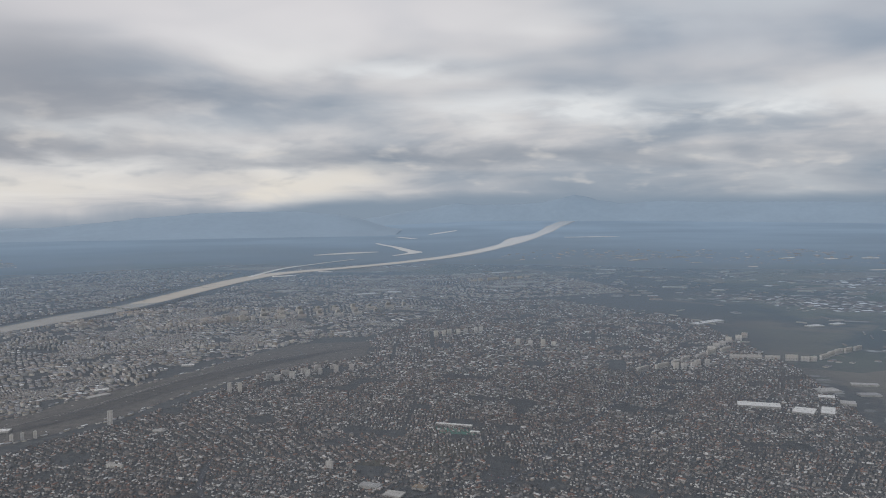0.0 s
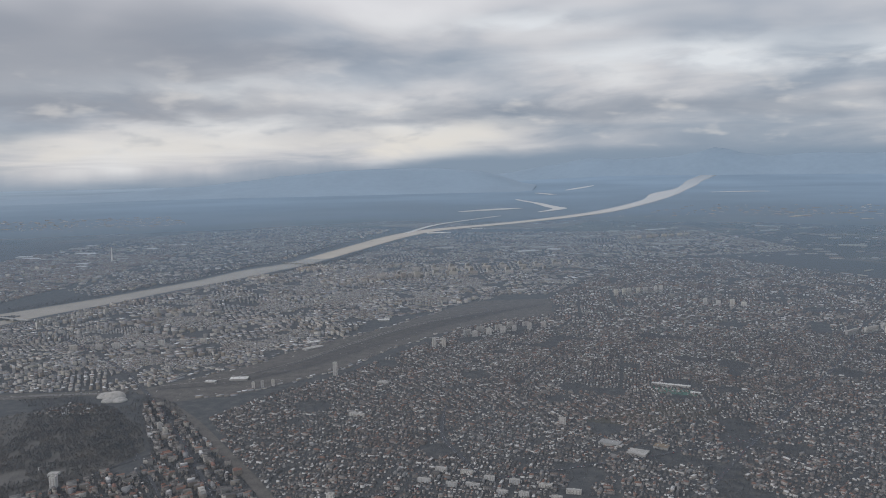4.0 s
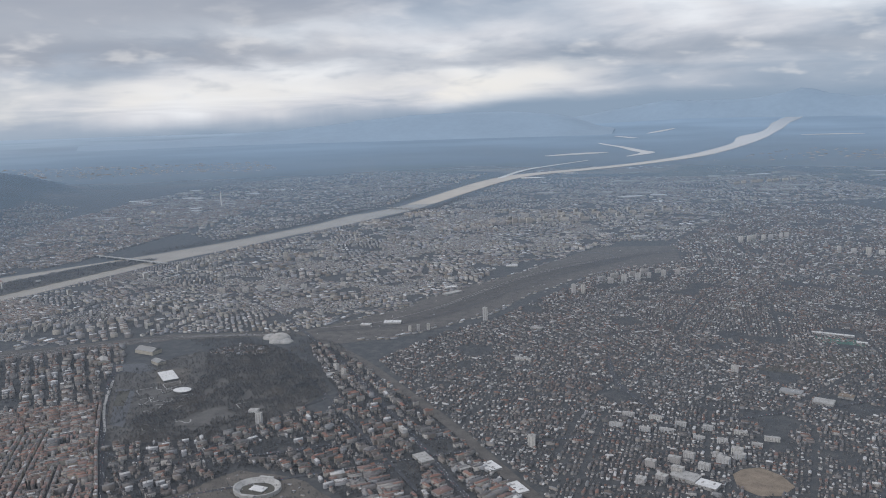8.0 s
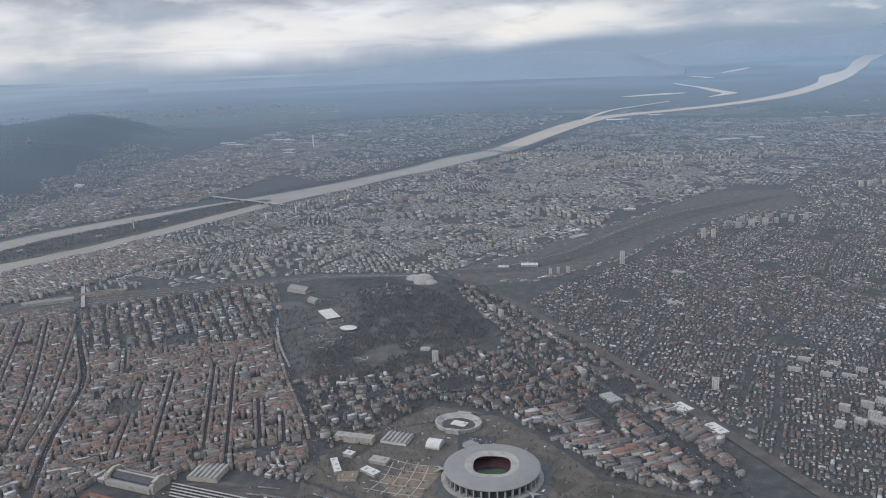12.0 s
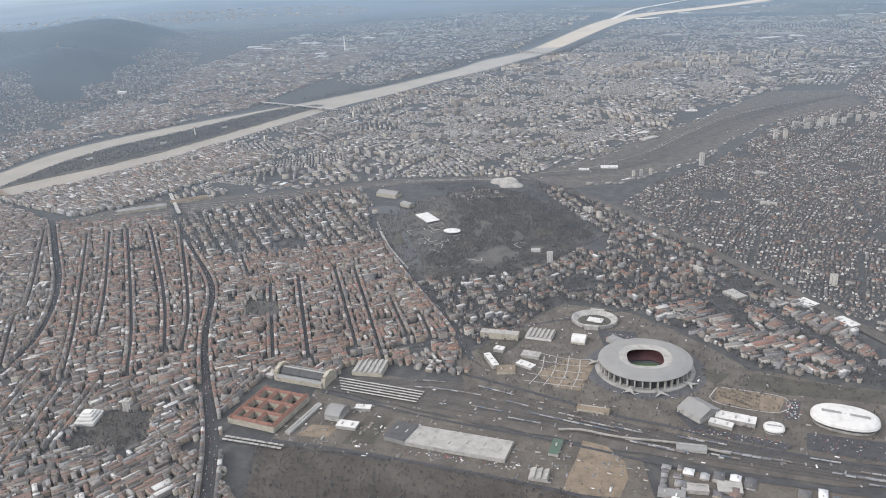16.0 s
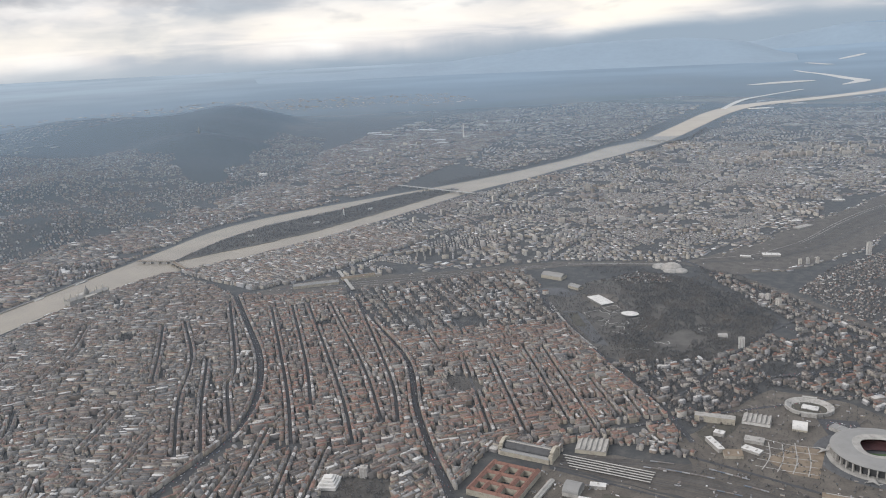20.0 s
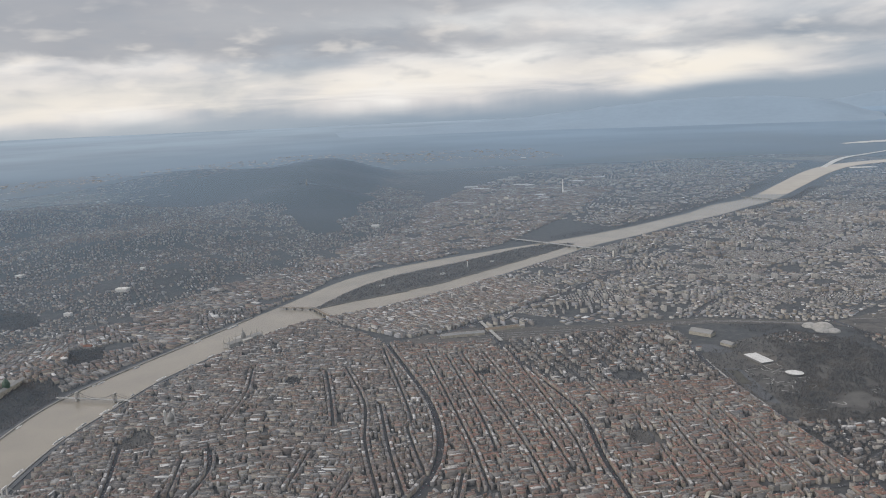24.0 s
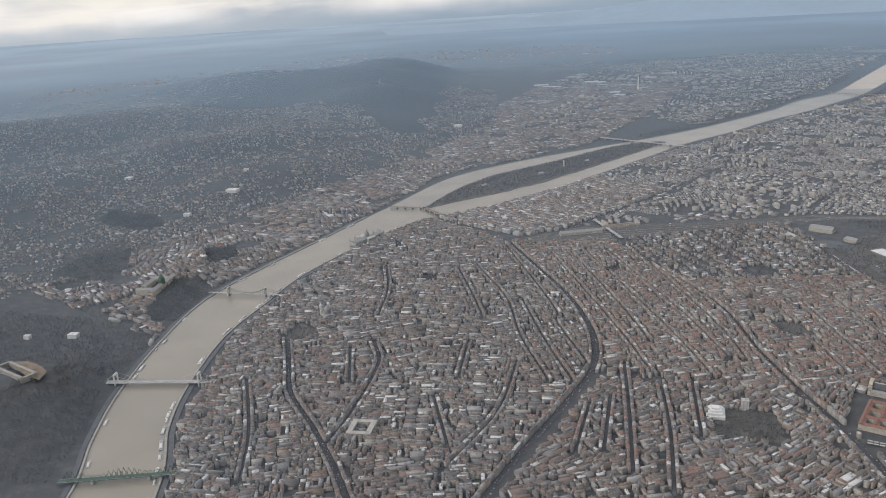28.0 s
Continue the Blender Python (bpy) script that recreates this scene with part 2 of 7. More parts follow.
M = dict(
    ground=surface("winter_ground", ground_colour, 0.9, veil=VEIL),
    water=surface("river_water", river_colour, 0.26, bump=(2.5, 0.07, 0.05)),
    # the sky's reflection is put into the lakes as a pale base colour
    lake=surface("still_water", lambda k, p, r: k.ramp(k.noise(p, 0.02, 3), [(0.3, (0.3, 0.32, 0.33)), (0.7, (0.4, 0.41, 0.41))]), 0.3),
    asphalt=surface("asphalt", worn((0.05, 0.05, 0.053)), 0.85, veil=VEIL),
    road=surface("worn_road", worn((0.085, 0.085, 0.088)), 0.85, veil=VEIL),
    quay=surface("quay_stone", worn((0.27, 0.255, 0.23)), 0.85),
    wood=surface("bare_woodland_floor", worn((0.088, 0.081, 0.072), 0.55, 0.12), 0.95, veil=VEIL),
    lawn=surface("winter_lawn", worn((0.068, 0.062, 0.047), 0.4, 0.2), 0.95, veil=VEIL),
    grounds=surface("worn_paving", worn((0.098, 0.085, 0.07), 0.6, 0.16), 0.9, veil=VEIL),
    sand=surface("bare_sand", worn((0.19, 0.152, 0.112), 0.35, 0.3), 0.95),
    yard=surface("rail_ballast", worn((0.088, 0.078, 0.067), 0.5, 0.2), 0.95, veil=VEIL),
    twigs=surface("bare_twigs", twig_colour, 0.95, veil=0.2),
    graves=surface("brown_grave_ground", worn((0.07, 0.06, 0.05), 0.6, 0.09), 0.95, veil=VEIL),
    roof_old=surface("old_town_roofs", many((0.18, 0.115, 0.092), (0.155, 0.112, 0.095), (0.12, 0.115, 0.113), (0.19, 0.187, 0.185), (0.2, 0.13, 0.104), (0.15, 0.126, 0.112), (0.27, 0.265, 0.26), (0.11, 0.105, 0.1), (0.09, 0.087, 0.087), (0.17, 0.122, 0.1), (0.55, 0.54, 0.525), (0.14, 0.122, 0.11), (0.3, 0.292, 0.28), (0.105, 0.098, 0.094), (0.21, 0.2, 0.19)), 0.8, veil=VEIL),
    roof_red=surface("tiled_roofs", many((0.205, 0.112, 0.085), (0.235, 0.134, 0.098), (0.175, 0.11, 0.088), (0.13, 0.118, 0.112), (0.22, 0.208, 0.195), (0.18, 0.122, 0.1), (0.47, 0.455, 0.435), (0.11, 0.103, 0.1), (0.25, 0.237, 0.22), (0.19, 0.118, 0.093), (0.165, 0.157, 0.15)), 0.8, veil=VEIL),
    roof_villa=surface("villa_roofs", many((0.155, 0.09, 0.07), (0.105, 0.095, 0.088), (0.13, 0.126, 0.122), (0.18, 0.105, 0.077), (0.09, 0.085, 0.085), (0.125, 0.1, 0.085), (0.2, 0.195, 0.19), (0.5, 0.49, 0.475), (0.07, 0.067, 0.066), (0.09, 0.077, 0.07)), 0.8, veil=VEIL),
    roof_grey=surface("flat_felt_roofs", many((0.15, 0.15, 0.155), (0.21, 0.21, 0.215), (0.11, 0.11, 0.112), (0.28, 0.28, 0.28), (0.18, 0.13, 0.11), (0.13, 0.125, 0.12), (0.38, 0.385, 0.39), (0.13, 0.13, 0.135), (0.2, 0.15, 0.12), (0.17, 0.17, 0.175), (0.72, 0.72, 0.72)), 0.8, veil=VEIL),
    wall_old=surface("old_town_walls", many((0.29, 0.258, 0.21), (0.22, 0.208, 0.192), (0.39, 0.357, 0.305), (0.25, 0.207, 0.168), (0.19, 0.186, 0.182), (0.31, 0.29, 0.262), (0.16, 0.152, 0.145)), 0.85),
    wall_pale=surface("pale_plaster_walls", many((0.38, 0.357, 0.31), (0.29, 0.28, 0.265), (0.47, 0.445, 0.405), (0.26, 0.23, 0.19), (0.33, 0.33, 0.338), (0.23, 0.213, 0.197)), 0.85),
    wall_suburb=surface("suburb_walls", many((0.26, 0.245, 0.225), (0.19, 0.182, 0.175), (0.38, 0.365, 0.34), (0.15, 0.142, 0.133), (0.22, 0.22, 0.22), (0.28, 0.255, 0.225), (0.13, 0.125, 0.12), (0.56, 0.55, 0.53)), 0.85),
    wall_villa=surface("garden_villa_walls", many((0.31, 0.29, 0.255), (0.25, 0.24, 0.228), (0.4, 0.38, 0.345), (0.22, 0.2, 0.175), (0.28, 0.28, 0.283), (0.2, 0.188, 0.175)), 0.85),
    white=surface("white_membrane", worn((0.55, 0.54, 0.52), 0.15, 0.5, 0.75), 0.55),
    pale=surface("pale_sheet_roof", worn((0.31, 0.3, 0.28), 0.25, 0.45, 0.6), 0.6),
    grey=surface("grey_metal_roof", worn((0.215, 0.215, 0.21), 0.12, 0.3, 0.85), 0.5, 0.0),
    dark=surface("dark_steel", worn((0.06, 0.062, 0.066)), 0.6),
    concrete=surface("concrete", worn((0.34, 0.33, 0.31)), 0.85),
    cream=surface("cream_render", worn((0.37, 0.34, 0.28), 0.15), 0.85),
    brick=surface("red_tile_roof", worn((0.185, 0.1, 0.078), 0.3, 1.2), 0.85),
    green=surface("green_painted_iron", worn((0.06, 0.1, 0.075)), 0.6),
    seats=surface("red_seats", worn((0.085, 0.036, 0.037), 0.3, 2.0), 0.7),
    pitch=surface("stadium_pitch", worn((0.06, 0.1, 0.04), 0.3, 0.6), 0.9),
    court=surface("green_court", worn((0.07, 0.15, 0.12), 0.2, 0.6), 0.8),
    tenement_wall=surface("tenement_plaster", many((0.35, 0.31, 0.25), (0.27, 0.255, 0.235), (0.45, 0.41, 0.35), (0.31, 0.255, 0.205), (0.24, 0.235, 0.23), (0.38, 0.355, 0.32), (0.2, 0.19, 0.18)), 0.85, single=True),
    tenement_roof=surface("tenement_tiles", many((0.2, 0.112, 0.085), (0.165, 0.112, 0.092), (0.22, 0.13, 0.098), (0.14, 0.12, 0.11), (0.22, 0.207, 0.193), (0.17, 0.115, 0.094), (0.13, 0.12, 0.113)), 0.8, veil=VEIL, single=True),
    villa_wall=surface("villa_plaster", many((0.34, 0.32, 0.285), (0.28, 0.27, 0.255), (0.4, 0.375, 0.34), (0.25, 0.225, 0.195)), 0.85, single=True),
    villa_roof=surface("villa_tiles", many((0.19, 0.098, 0.072), (0.12, 0.105, 0.097), (0.15, 0.142, 0.135), (0.21, 0.118, 0.083), (0.1, 0.092, 0.09), (0.16, 0.09, 0.07)), 0.8, veil=VEIL, single=True),
    slab_wall=surface("panel_walls", many((0.5, 0.49, 0.475), (0.42, 0.42, 0.42), (0.54, 0.52, 0.48), (0.45, 0.435, 0.42)), 0.85, single=True),
    hull=surface("boat_paint", many((0.6, 0.6, 0.6), (0.3, 0.31, 0.33), (0.7, 0.69, 0.66)), 0.5, single=True),
    coach=surface("coach_paint", many((0.13, 0.16, 0.2), (0.3, 0.31, 0.33), (0.2, 0.18, 0.17), (0.4, 0.4, 0.4)), 0.5, single=True),
    cars=surface("car_paint", many((0.5, 0.5, 0.5), (0.06, 0.06, 0.065), (0.2, 0.2, 0.21), (0.7, 0.7, 0.7), (0.3, 0.05, 0.05), (0.1, 0.14, 0.22)), 0.35),
    # distance haze is painted into the hills' base colour
    far_hill=surface("hazed_far_hill", worn((0.238, 0.308, 0.38), 0.08, 0.004, 0.92), 1.0),
)


# ---- building blocks ----
def mesh_ob(name, verts, faces, mats, index=None, parent=None, label=""):
    """One mesh object from plain vertices and faces."""
    me = bpy.data.meshes.new(name)
    me.from_pydata([tuple(v) for v in verts], [], [tuple(f) for f in faces])
    for m in mats if isinstance(mats, (list, tuple)) else [mats]:
        me.materials.append(m)
    if index is not None:
        me.polygons.foreach_set("material_index", np.array(index, dtype=np.int32))
    me.update()
    ob = new(name, me)
    if parent:
        ob.parent = parent
    if label:
        tagged(ob, label)
    return ob


def part(name, bm, material, parent, label=""):
    """A bmesh as one mesh object under a thing or a part."""
    me = bpy.data.meshes.new(name)
    bmesh.ops.recalc_face_normals(bm, faces=bm.faces)
    bm.to_mesh(me)
    bm.free()
    me.materials.append(material)
    ob = new(name, me)
    ob.parent = parent
    if label:
        tagged(ob, label)
    return ob


def thing(name, m, label, category, group="", kind=""):
    ob = new(name)
    ob.matrix_world = m
    return tagged(ob, label, category, group, kind)


def box(sx, sy, sz, x=0, y=0, z=0, turn=0, bm=None, bevel=0.0):
    """A box that stands on z, added to a bmesh."""
    bm = bm or bmesh.new()
    made = bmesh.ops.create_cube(bm, size=1, matrix=pose(x, y, z + sz / 2, 0, 0, turn) @ Matrix.Diagonal((sx, sy, sz, 1)))
    if bevel:
        edges = list({e for v in made["verts"] for e in v.link_edges})
        bmesh.ops.bevel(bm, geom=edges, offset=bevel, segments=1, affect="EDGES")
    return bm


def gable(sx, sy, h, x=0, y=0, z=0, turn=0, bm=None, hip=0.0):
    """A pitched roof whose ridge runs along x."""
    bm = bm or bmesh.new()
    m = pose(x, y, z, 0, 0, turn)
    v = [bm.verts.new(m @ Vector(p)) for p in ((-sx / 2, -sy / 2, 0), (sx / 2, -sy / 2, 0), (sx / 2, sy / 2, 0), (-sx / 2, sy / 2, 0), (-sx / 2 + hip, 0, h), (sx / 2 - hip, 0, h))]
    for f in ((0, 1, 5, 4), (2, 3, 4, 5), (1, 2, 5), (3, 0, 4), (3, 2, 1, 0)):
        bm.faces.new([v[i] for i in f])
    return bm


def tube(a, b, r, bm=None, sides=8, r2=None):
    """A round bar from a to b."""
    bm = bm or bmesh.new()
    a, b = Vector(a), Vector(b)
    m = Matrix.Translation((a + b) / 2) @ (b - a).to_track_quat("Z", "Y").to_matrix().to_4x4()
    bmesh.ops.create_cone(bm, cap_ends=True, segments=sides, radius1=r, radius2=r if r2 is None else r2, depth=(b - a).length, matrix=m)
    return bm


def rings(rows, steps=48, bm=None, closed=False, sy=1.0):
    """A turned shape: rows of radius and height; sy squeezes it along y."""
    bm = bm or bmesh.new()
    loops = [[bm.verts.new((r * math.cos(2 * math.pi * i / steps), r * sy * math.sin(2 * math.pi * i / steps), z)) for i in range(steps)] for r, z in rows]
    pairs = list(zip(loops, loops[1:])) + ([(loops[-1], loops[0])] if closed else [])
    for a, b in pairs:
        for i in range(steps):
            bm.faces.new((a[i], a[(i + 1) % steps], b[(i + 1) % steps], b[i]))
    return bm


# ---- the land's form ----
HILLS = [  # x, y, height, spread x, spread y, turn
    (-960, 914, 30, 95, 100, 0), (-765, 589, 25, 95, 66, 0), (-870, 740, 25, 120, 115, 0), (-1031, 675, 9, 120, 90, 0), (-690, 450, 8, 130, 110, 0), (-960, 400, 16, 160, 120, 0),
    (-401, -176, 12.5, 34, 40, 30), (-458, -45, 5.5, 22, 62, 24), (-560, -150, 11, 60, 60, 0), (-590, 170, 10, 50, 70, 0),
    (-720, 250, 17, 90, 120, 0), (-1010, 150, 34, 160, 190, 0), (-1150, 760, 30, 220, 180, 0), (-760, 20, 15, 90, 110, 0),
]


def glide(points, step):
    """A smooth line through rows of numbers, at about even steps (Catmull-Rom)."""
    p = np.array(points, float)
    p = np.vstack([2 * p[0] - p[1], p, 2 * p[-1] - p[-2]])
    out = []
    for i in range(1, len(p) - 2):
        n = max(2, int(np.linalg.norm(p[i + 1, :2] - p[i, :2]) / step))
        for t in np.arange(n) / n:
            out.append(0.5 * (2 * p[i] + (p[i + 1] - p[i - 1]) * t + (2 * p[i - 1] - 5 * p[i] + 4 * p[i + 1] - p[i + 2]) * t**2 + (3 * p[i] - p[i - 1] - 3 * p[i + 1] + p[i + 2]) * t**3))
    out.append(p[-2])
    return np.array(out)


# the river as rows of x, y, width, from the south to the far bend
RIVER = [(-235, -330, 34), (-272, -262, 31), (-312, -198, 27), (-339, -169, 25), (-361, -140, 26), (-386, -96, 28), (-402, -54, 34), (-411, -10, 30),
         (-415, 50, 31), (-416, 105, 38), (-405, 160, 70), (-394, 225, 96), (-374, 290, 88), (-347, 362, 66), (-322, 425, 44), (-294, 490, 37), (-271, 560, 31),
         (-246, 630, 36), (-232, 690, 42), (-205, 770, 34), (-188, 920, 36), (-166, 1110, 40), (-128, 1230, 40), (-24, 1355, 36), (77, 1500, 38), (184, 1722, 46),
         (301, 2145, 49), (368, 2526, 86), (449, 2870, 52), (520, 3250, 60), (583, 3630, 70), (660, 3950, 80), (735, 4240, 75), (740, 4400, 60), (690, 4510, 55), (640, 4530, 50)]

CHANNEL = glide(RIVER[:24], 15.0)


def height(x, y):
    """The land's height; flat in the river's plain."""
    z = 0.0 * x
    for hx, hy, h, sx, sy, turn in HILLS:
        c, s = math.cos(radians(turn)), math.sin(radians(turn))
        u, v = (x - hx) * c + (y - hy) * s, -(x - hx) * s + (y - hy) * c
        z = z + h * np.exp(-(u / sx) ** 2 - (v / sy) ** 2)
    z = np.where(z < 0.4, 0.0, (z - 0.4) * 1.02)
    if np.any(z > 0):
        off = np.full(np.shape(z), 1e9)
        for q in CHANNEL:
            off = np.minimum(off, np.hypot(x - q[0], y - q[1]) - q[2] / 2)
        z = z * np.clip((off - 4) / 14.0, 0, 1)
    # the upper valley climbs towards the far mountains
    return z + 36 * np.clip((y - 3000) / 1500, 0, 2) ** 2.2 * np.clip((x + 500) / 700, 0, 1)


def inside(x, y, poly):
    """Which points lie in a polygon."""
    hit = np.zeros(np.shape(x), bool)
    for (ax, ay), (bx, by) in zip(poly, poly[1:] + poly[:1]):
        cross = (ay > y) != (by > y)
        hit ^= cross & (x < (bx - ax) * (y - ay) / (by - ay + 1e-12) + ax)
    return hit


# the wooded crest of the western hills
WOODED = [(-1020, 450), (-900, 440), (-870, 550), (-735, 505), (-655, 425), (-600, 375), (-585, 400), (-640, 530), (-700, 650), (-760, 740), (-910, 930), (-1040, 1090), (-1200, 1080), (-1130, 800), (-1090, 560)]


# the garden slopes west of the river
Q_BUDA_HILL = [(-520, -90), (-530, 20), (-520, 130), (-520, 300), (-530, 470), (-600, 620), (-680, 760), (-980, 720), (-1090, 310), (-920, 90), (-730, -40), (-560, -140), (-500, -160)]


def make_ground():
    """One sheet out to the horizon, finer in the middle."""
    cx, cy, sectors = -350.0, 150.0, 300
    radii = np.concatenate([np.linspace(10, 900, 110), np.geomspace(915, 6500, 50)])
    a = np.linspace(0, 2 * math.pi, sectors, endpoint=False)
    x = cx + radii[:, None] * np.cos(a)
    y = cy + radii[:, None] * np.sin(a)
    z = height(x, y)
    verts = [(cx, cy, float(height(np.array(cx), np.array(cy))))] + list(zip(x.ravel().tolist(), y.ravel().tolist(), z.ravel().tolist()))
    faces = [(0, 1 + i, 1 + (i + 1) % sectors) for i in range(sectors)]
    for r in range(len(radii) - 1):
        o = 1 + r * sectors
        faces += [(o + i, o + sectors + i, o + sectors + (i + 1) % sectors, o + (i + 1) % sectors) for i in range(sectors)]
    ob = mesh_ob("ground", verts, faces, M["ground"])
    for p in ob.data.polygons:
        p.use_smooth = True
    px, py = np.array([v[0] for v in verts]), np.array([v[1] for v in verts])
    cover = np.where(inside(px, py, WOODED), 1.0, np.where(inside(px, py, Q_BUDA_HILL), 0.46, 0.0))
    ob.data.attributes.new("woodland", "FLOAT", "POINT").data.foreach_set("value", cover.astype(np.float32))
    tagged(ob, "brown winter plain under the city, rising to wooded hills", "ground", kind="structure")


make_ground()


def sides(line):
    """Both edges of a band given as rows of x, y, width."""
    d = np.gradient(line[:, :2], axis=0)
    d /= np.linalg.norm(d, axis=1)[:, None]
    n = np.stack([-d[:, 1], d[:, 0]], 1) * line[:, 2:3] / 2
    return line[:, :2] + n, line[:, :2] - n


def ribbon(name, points, z, material, label, category, step=6.0, rag=0.0, kind="structure", thick=0.0):
    """A band along a line, draped on the land."""
    line = glide(points, step)
    if rag:
        line[:, 2] *= 1 + rag * np.random.uniform(-1, 1, len(line))
    left, right = sides(line)
    both = np.vstack([left, right])
    zz = height(both[:, 0], both[:, 1]) + (z(both[:, 1]) if callable(z) else z)
    n = len(line)
    verts = np.c_[both, zz].tolist()
    faces = [(i, n + i, n + i + 1, i + 1) for i in range(n - 1)]
    if thick:
        verts += np.c_[both, zz - thick].tolist()
        faces += [(2 * n + i, i, i + 1, 2 * n + i + 1) for i in range(n - 1)] + [(n + i, 3 * n + i, 3 * n + i + 1, n + i + 1) for i in range(n - 1)]
    return tagged(mesh_ob(name, verts, faces, material), label, category, kind=kind)


ISLAND = [(-409, 136, 2), (-404, 170, 21), (-397, 203, 40), (-386, 246, 49), (-369, 297, 42), (-357, 340, 38), (-345, 379, 33), (-334, 402, 21), (-323, 418, 3)]


def outline(points, step=12.0, grow=0.0):
    line = glide(points, step)
    line[:, 2] += grow
    a, b = sides(line)
    return [tuple(p) for p in a] + [tuple(p) for p in b[::-1]]


def sheet(name, poly, z, material, label, category, kind="structure", rag=0.0):
    """A level patch of land with the given outline, as a fan-free grid draped on the ground."""
    bm = bmesh.new()
    pts = []
    for (ax, ay), (bx, by) in zip(poly, poly[1:] + poly[:1]):
        n = max(1, int(math.hypot(bx - ax, by - ay) / 6)) if rag else 1
        for i in range(n):
            t = i / n
            pts.append((ax + (bx - ax) * t + random.uniform(-rag, rag), ay + (by - ay) * t + random.uniform(-rag, rag)))
    vs = [bm.verts.new((px, py, float(height(np.array(px), np.array(py))) + z)) for px, py in pts]
    f = bm.faces.new(vs)
    bmesh.ops.triangulate(bm, faces=[f])
    for f in bm.faces:
        f.normal_update()
        if f.normal.z < 0:
            f.normal_flip()
    me = bpy.data.meshes.new(name)
    bm.to_mesh(me)
    bm.free()
    me.materials.append(material)
    return tagged(new(name, me), label, category, kind=kind)


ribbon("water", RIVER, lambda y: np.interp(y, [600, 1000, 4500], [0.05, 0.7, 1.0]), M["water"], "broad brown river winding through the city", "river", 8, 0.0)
ribbon("island", ISLAND, 0.25, M["wood"], "long wooded island between two river arms", "island", 5, 0.06, thick=0.3)


# ---- still waters on the far plain: rows of x, y, width ----
LAKES = [[(-165, 1735, 20), (-110, 1790, 46), (-60, 1830, 44), (-30, 1850, 14)], [(24, 1690, 8), (66, 1810, 34), (40, 1900, 30), (-10, 2080, 20), (-55, 2200, 16), (-85, 2300, 10)],
         [(-60, 2760, 22), (10, 2600, 26)], [(40, 2960, 12), (75, 3120, 30), (118, 3300, 26), (140, 3400, 8)], [(-166, 1170, 9), (-149, 1337, 11), (-113, 1438, 10), (-52, 1577, 7)],
         [(520, 2600, 30), (640, 2620, 60), (700, 2600, 20)]]


# ---- distance haze: an added thin sheet over the land, denser away from the city ----
def make_haze_sheet():
    cx, cy = 20.0, -150.0
    radii = np.concatenate([np.linspace(60, 1500, 44), np.geomspace(1530, 6600, 60)])
    a = np.concatenate([np.linspace(0.75, 2.85, 620, endpoint=False), np.linspace(2.85, 2 * math.pi + 0.75, 120, endpoint=False)])
    n = len(a)
    x, y = cx + radii[:, None] * np.cos(a), cy + radii[:, None] * np.sin(a)
    r = radii[:, None] + 0 * x
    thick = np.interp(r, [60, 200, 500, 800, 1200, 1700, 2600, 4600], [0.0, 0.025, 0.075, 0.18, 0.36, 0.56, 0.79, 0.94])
    # the layer sinks towards the banks of open water
    near = np.full(x.shape, 400.0)
    for line in [glide(RIVER, 25.0)] + [glide(w, 25.0) for w in LAKES]:
        for q in line[line[:, 1] > 500]:
            near = np.minimum(near, np.hypot(x - q[0], y - q[1]) - q[2] * 0.5)
    layer = np.interp(r, [1400, 1800], [2.3, 0.4])
    low = np.interp(r, [600, 1000], [2.3, 0.3])
    z = low + (layer - low) * np.clip((near - 2) / 50, 0, 1) + height(x, y)
    verts = np.stack([x, y, z], -1).reshape(-1, 3).tolist()
    faces = [(k * n + i, (k + 1) * n + i, (k + 1) * n + (i + 1) % n, k * n + (i + 1) % n) for k in range(len(radii) - 1) for i in range(n)]
    m = bpy.data.materials.new("distance_haze")
    m.use_nodes = True
    k = Nodes(m.node_tree)
    pos = k.node("ShaderNodeNewGeometry").outputs["Position"]
    dens = k.node("ShaderNodeAttribute")
    dens.attribute_name = "haze_depth"
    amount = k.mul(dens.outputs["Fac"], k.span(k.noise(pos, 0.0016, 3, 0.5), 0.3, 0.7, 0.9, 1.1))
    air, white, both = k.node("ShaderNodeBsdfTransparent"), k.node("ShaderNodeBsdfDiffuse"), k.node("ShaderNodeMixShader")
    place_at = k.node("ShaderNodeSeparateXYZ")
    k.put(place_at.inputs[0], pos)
    # the sheet's haze blue turns paler towards the west
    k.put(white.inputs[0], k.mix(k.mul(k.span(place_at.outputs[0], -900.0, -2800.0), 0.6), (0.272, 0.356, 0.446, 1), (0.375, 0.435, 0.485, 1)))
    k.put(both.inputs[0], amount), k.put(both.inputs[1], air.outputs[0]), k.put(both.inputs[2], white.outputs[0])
    k.put(k.node("ShaderNodeOutputMaterial").inputs[0], both.outputs[0])
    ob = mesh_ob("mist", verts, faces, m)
    ob.data.attributes.new("haze_depth", "FLOAT", "POINT").data.foreach_set("value", thick.astype(np.float32).ravel())
    tagged(ob, "thin blue sheet added over the land to stand in for distance haze", "mist", kind="structure")


make_haze_sheet()


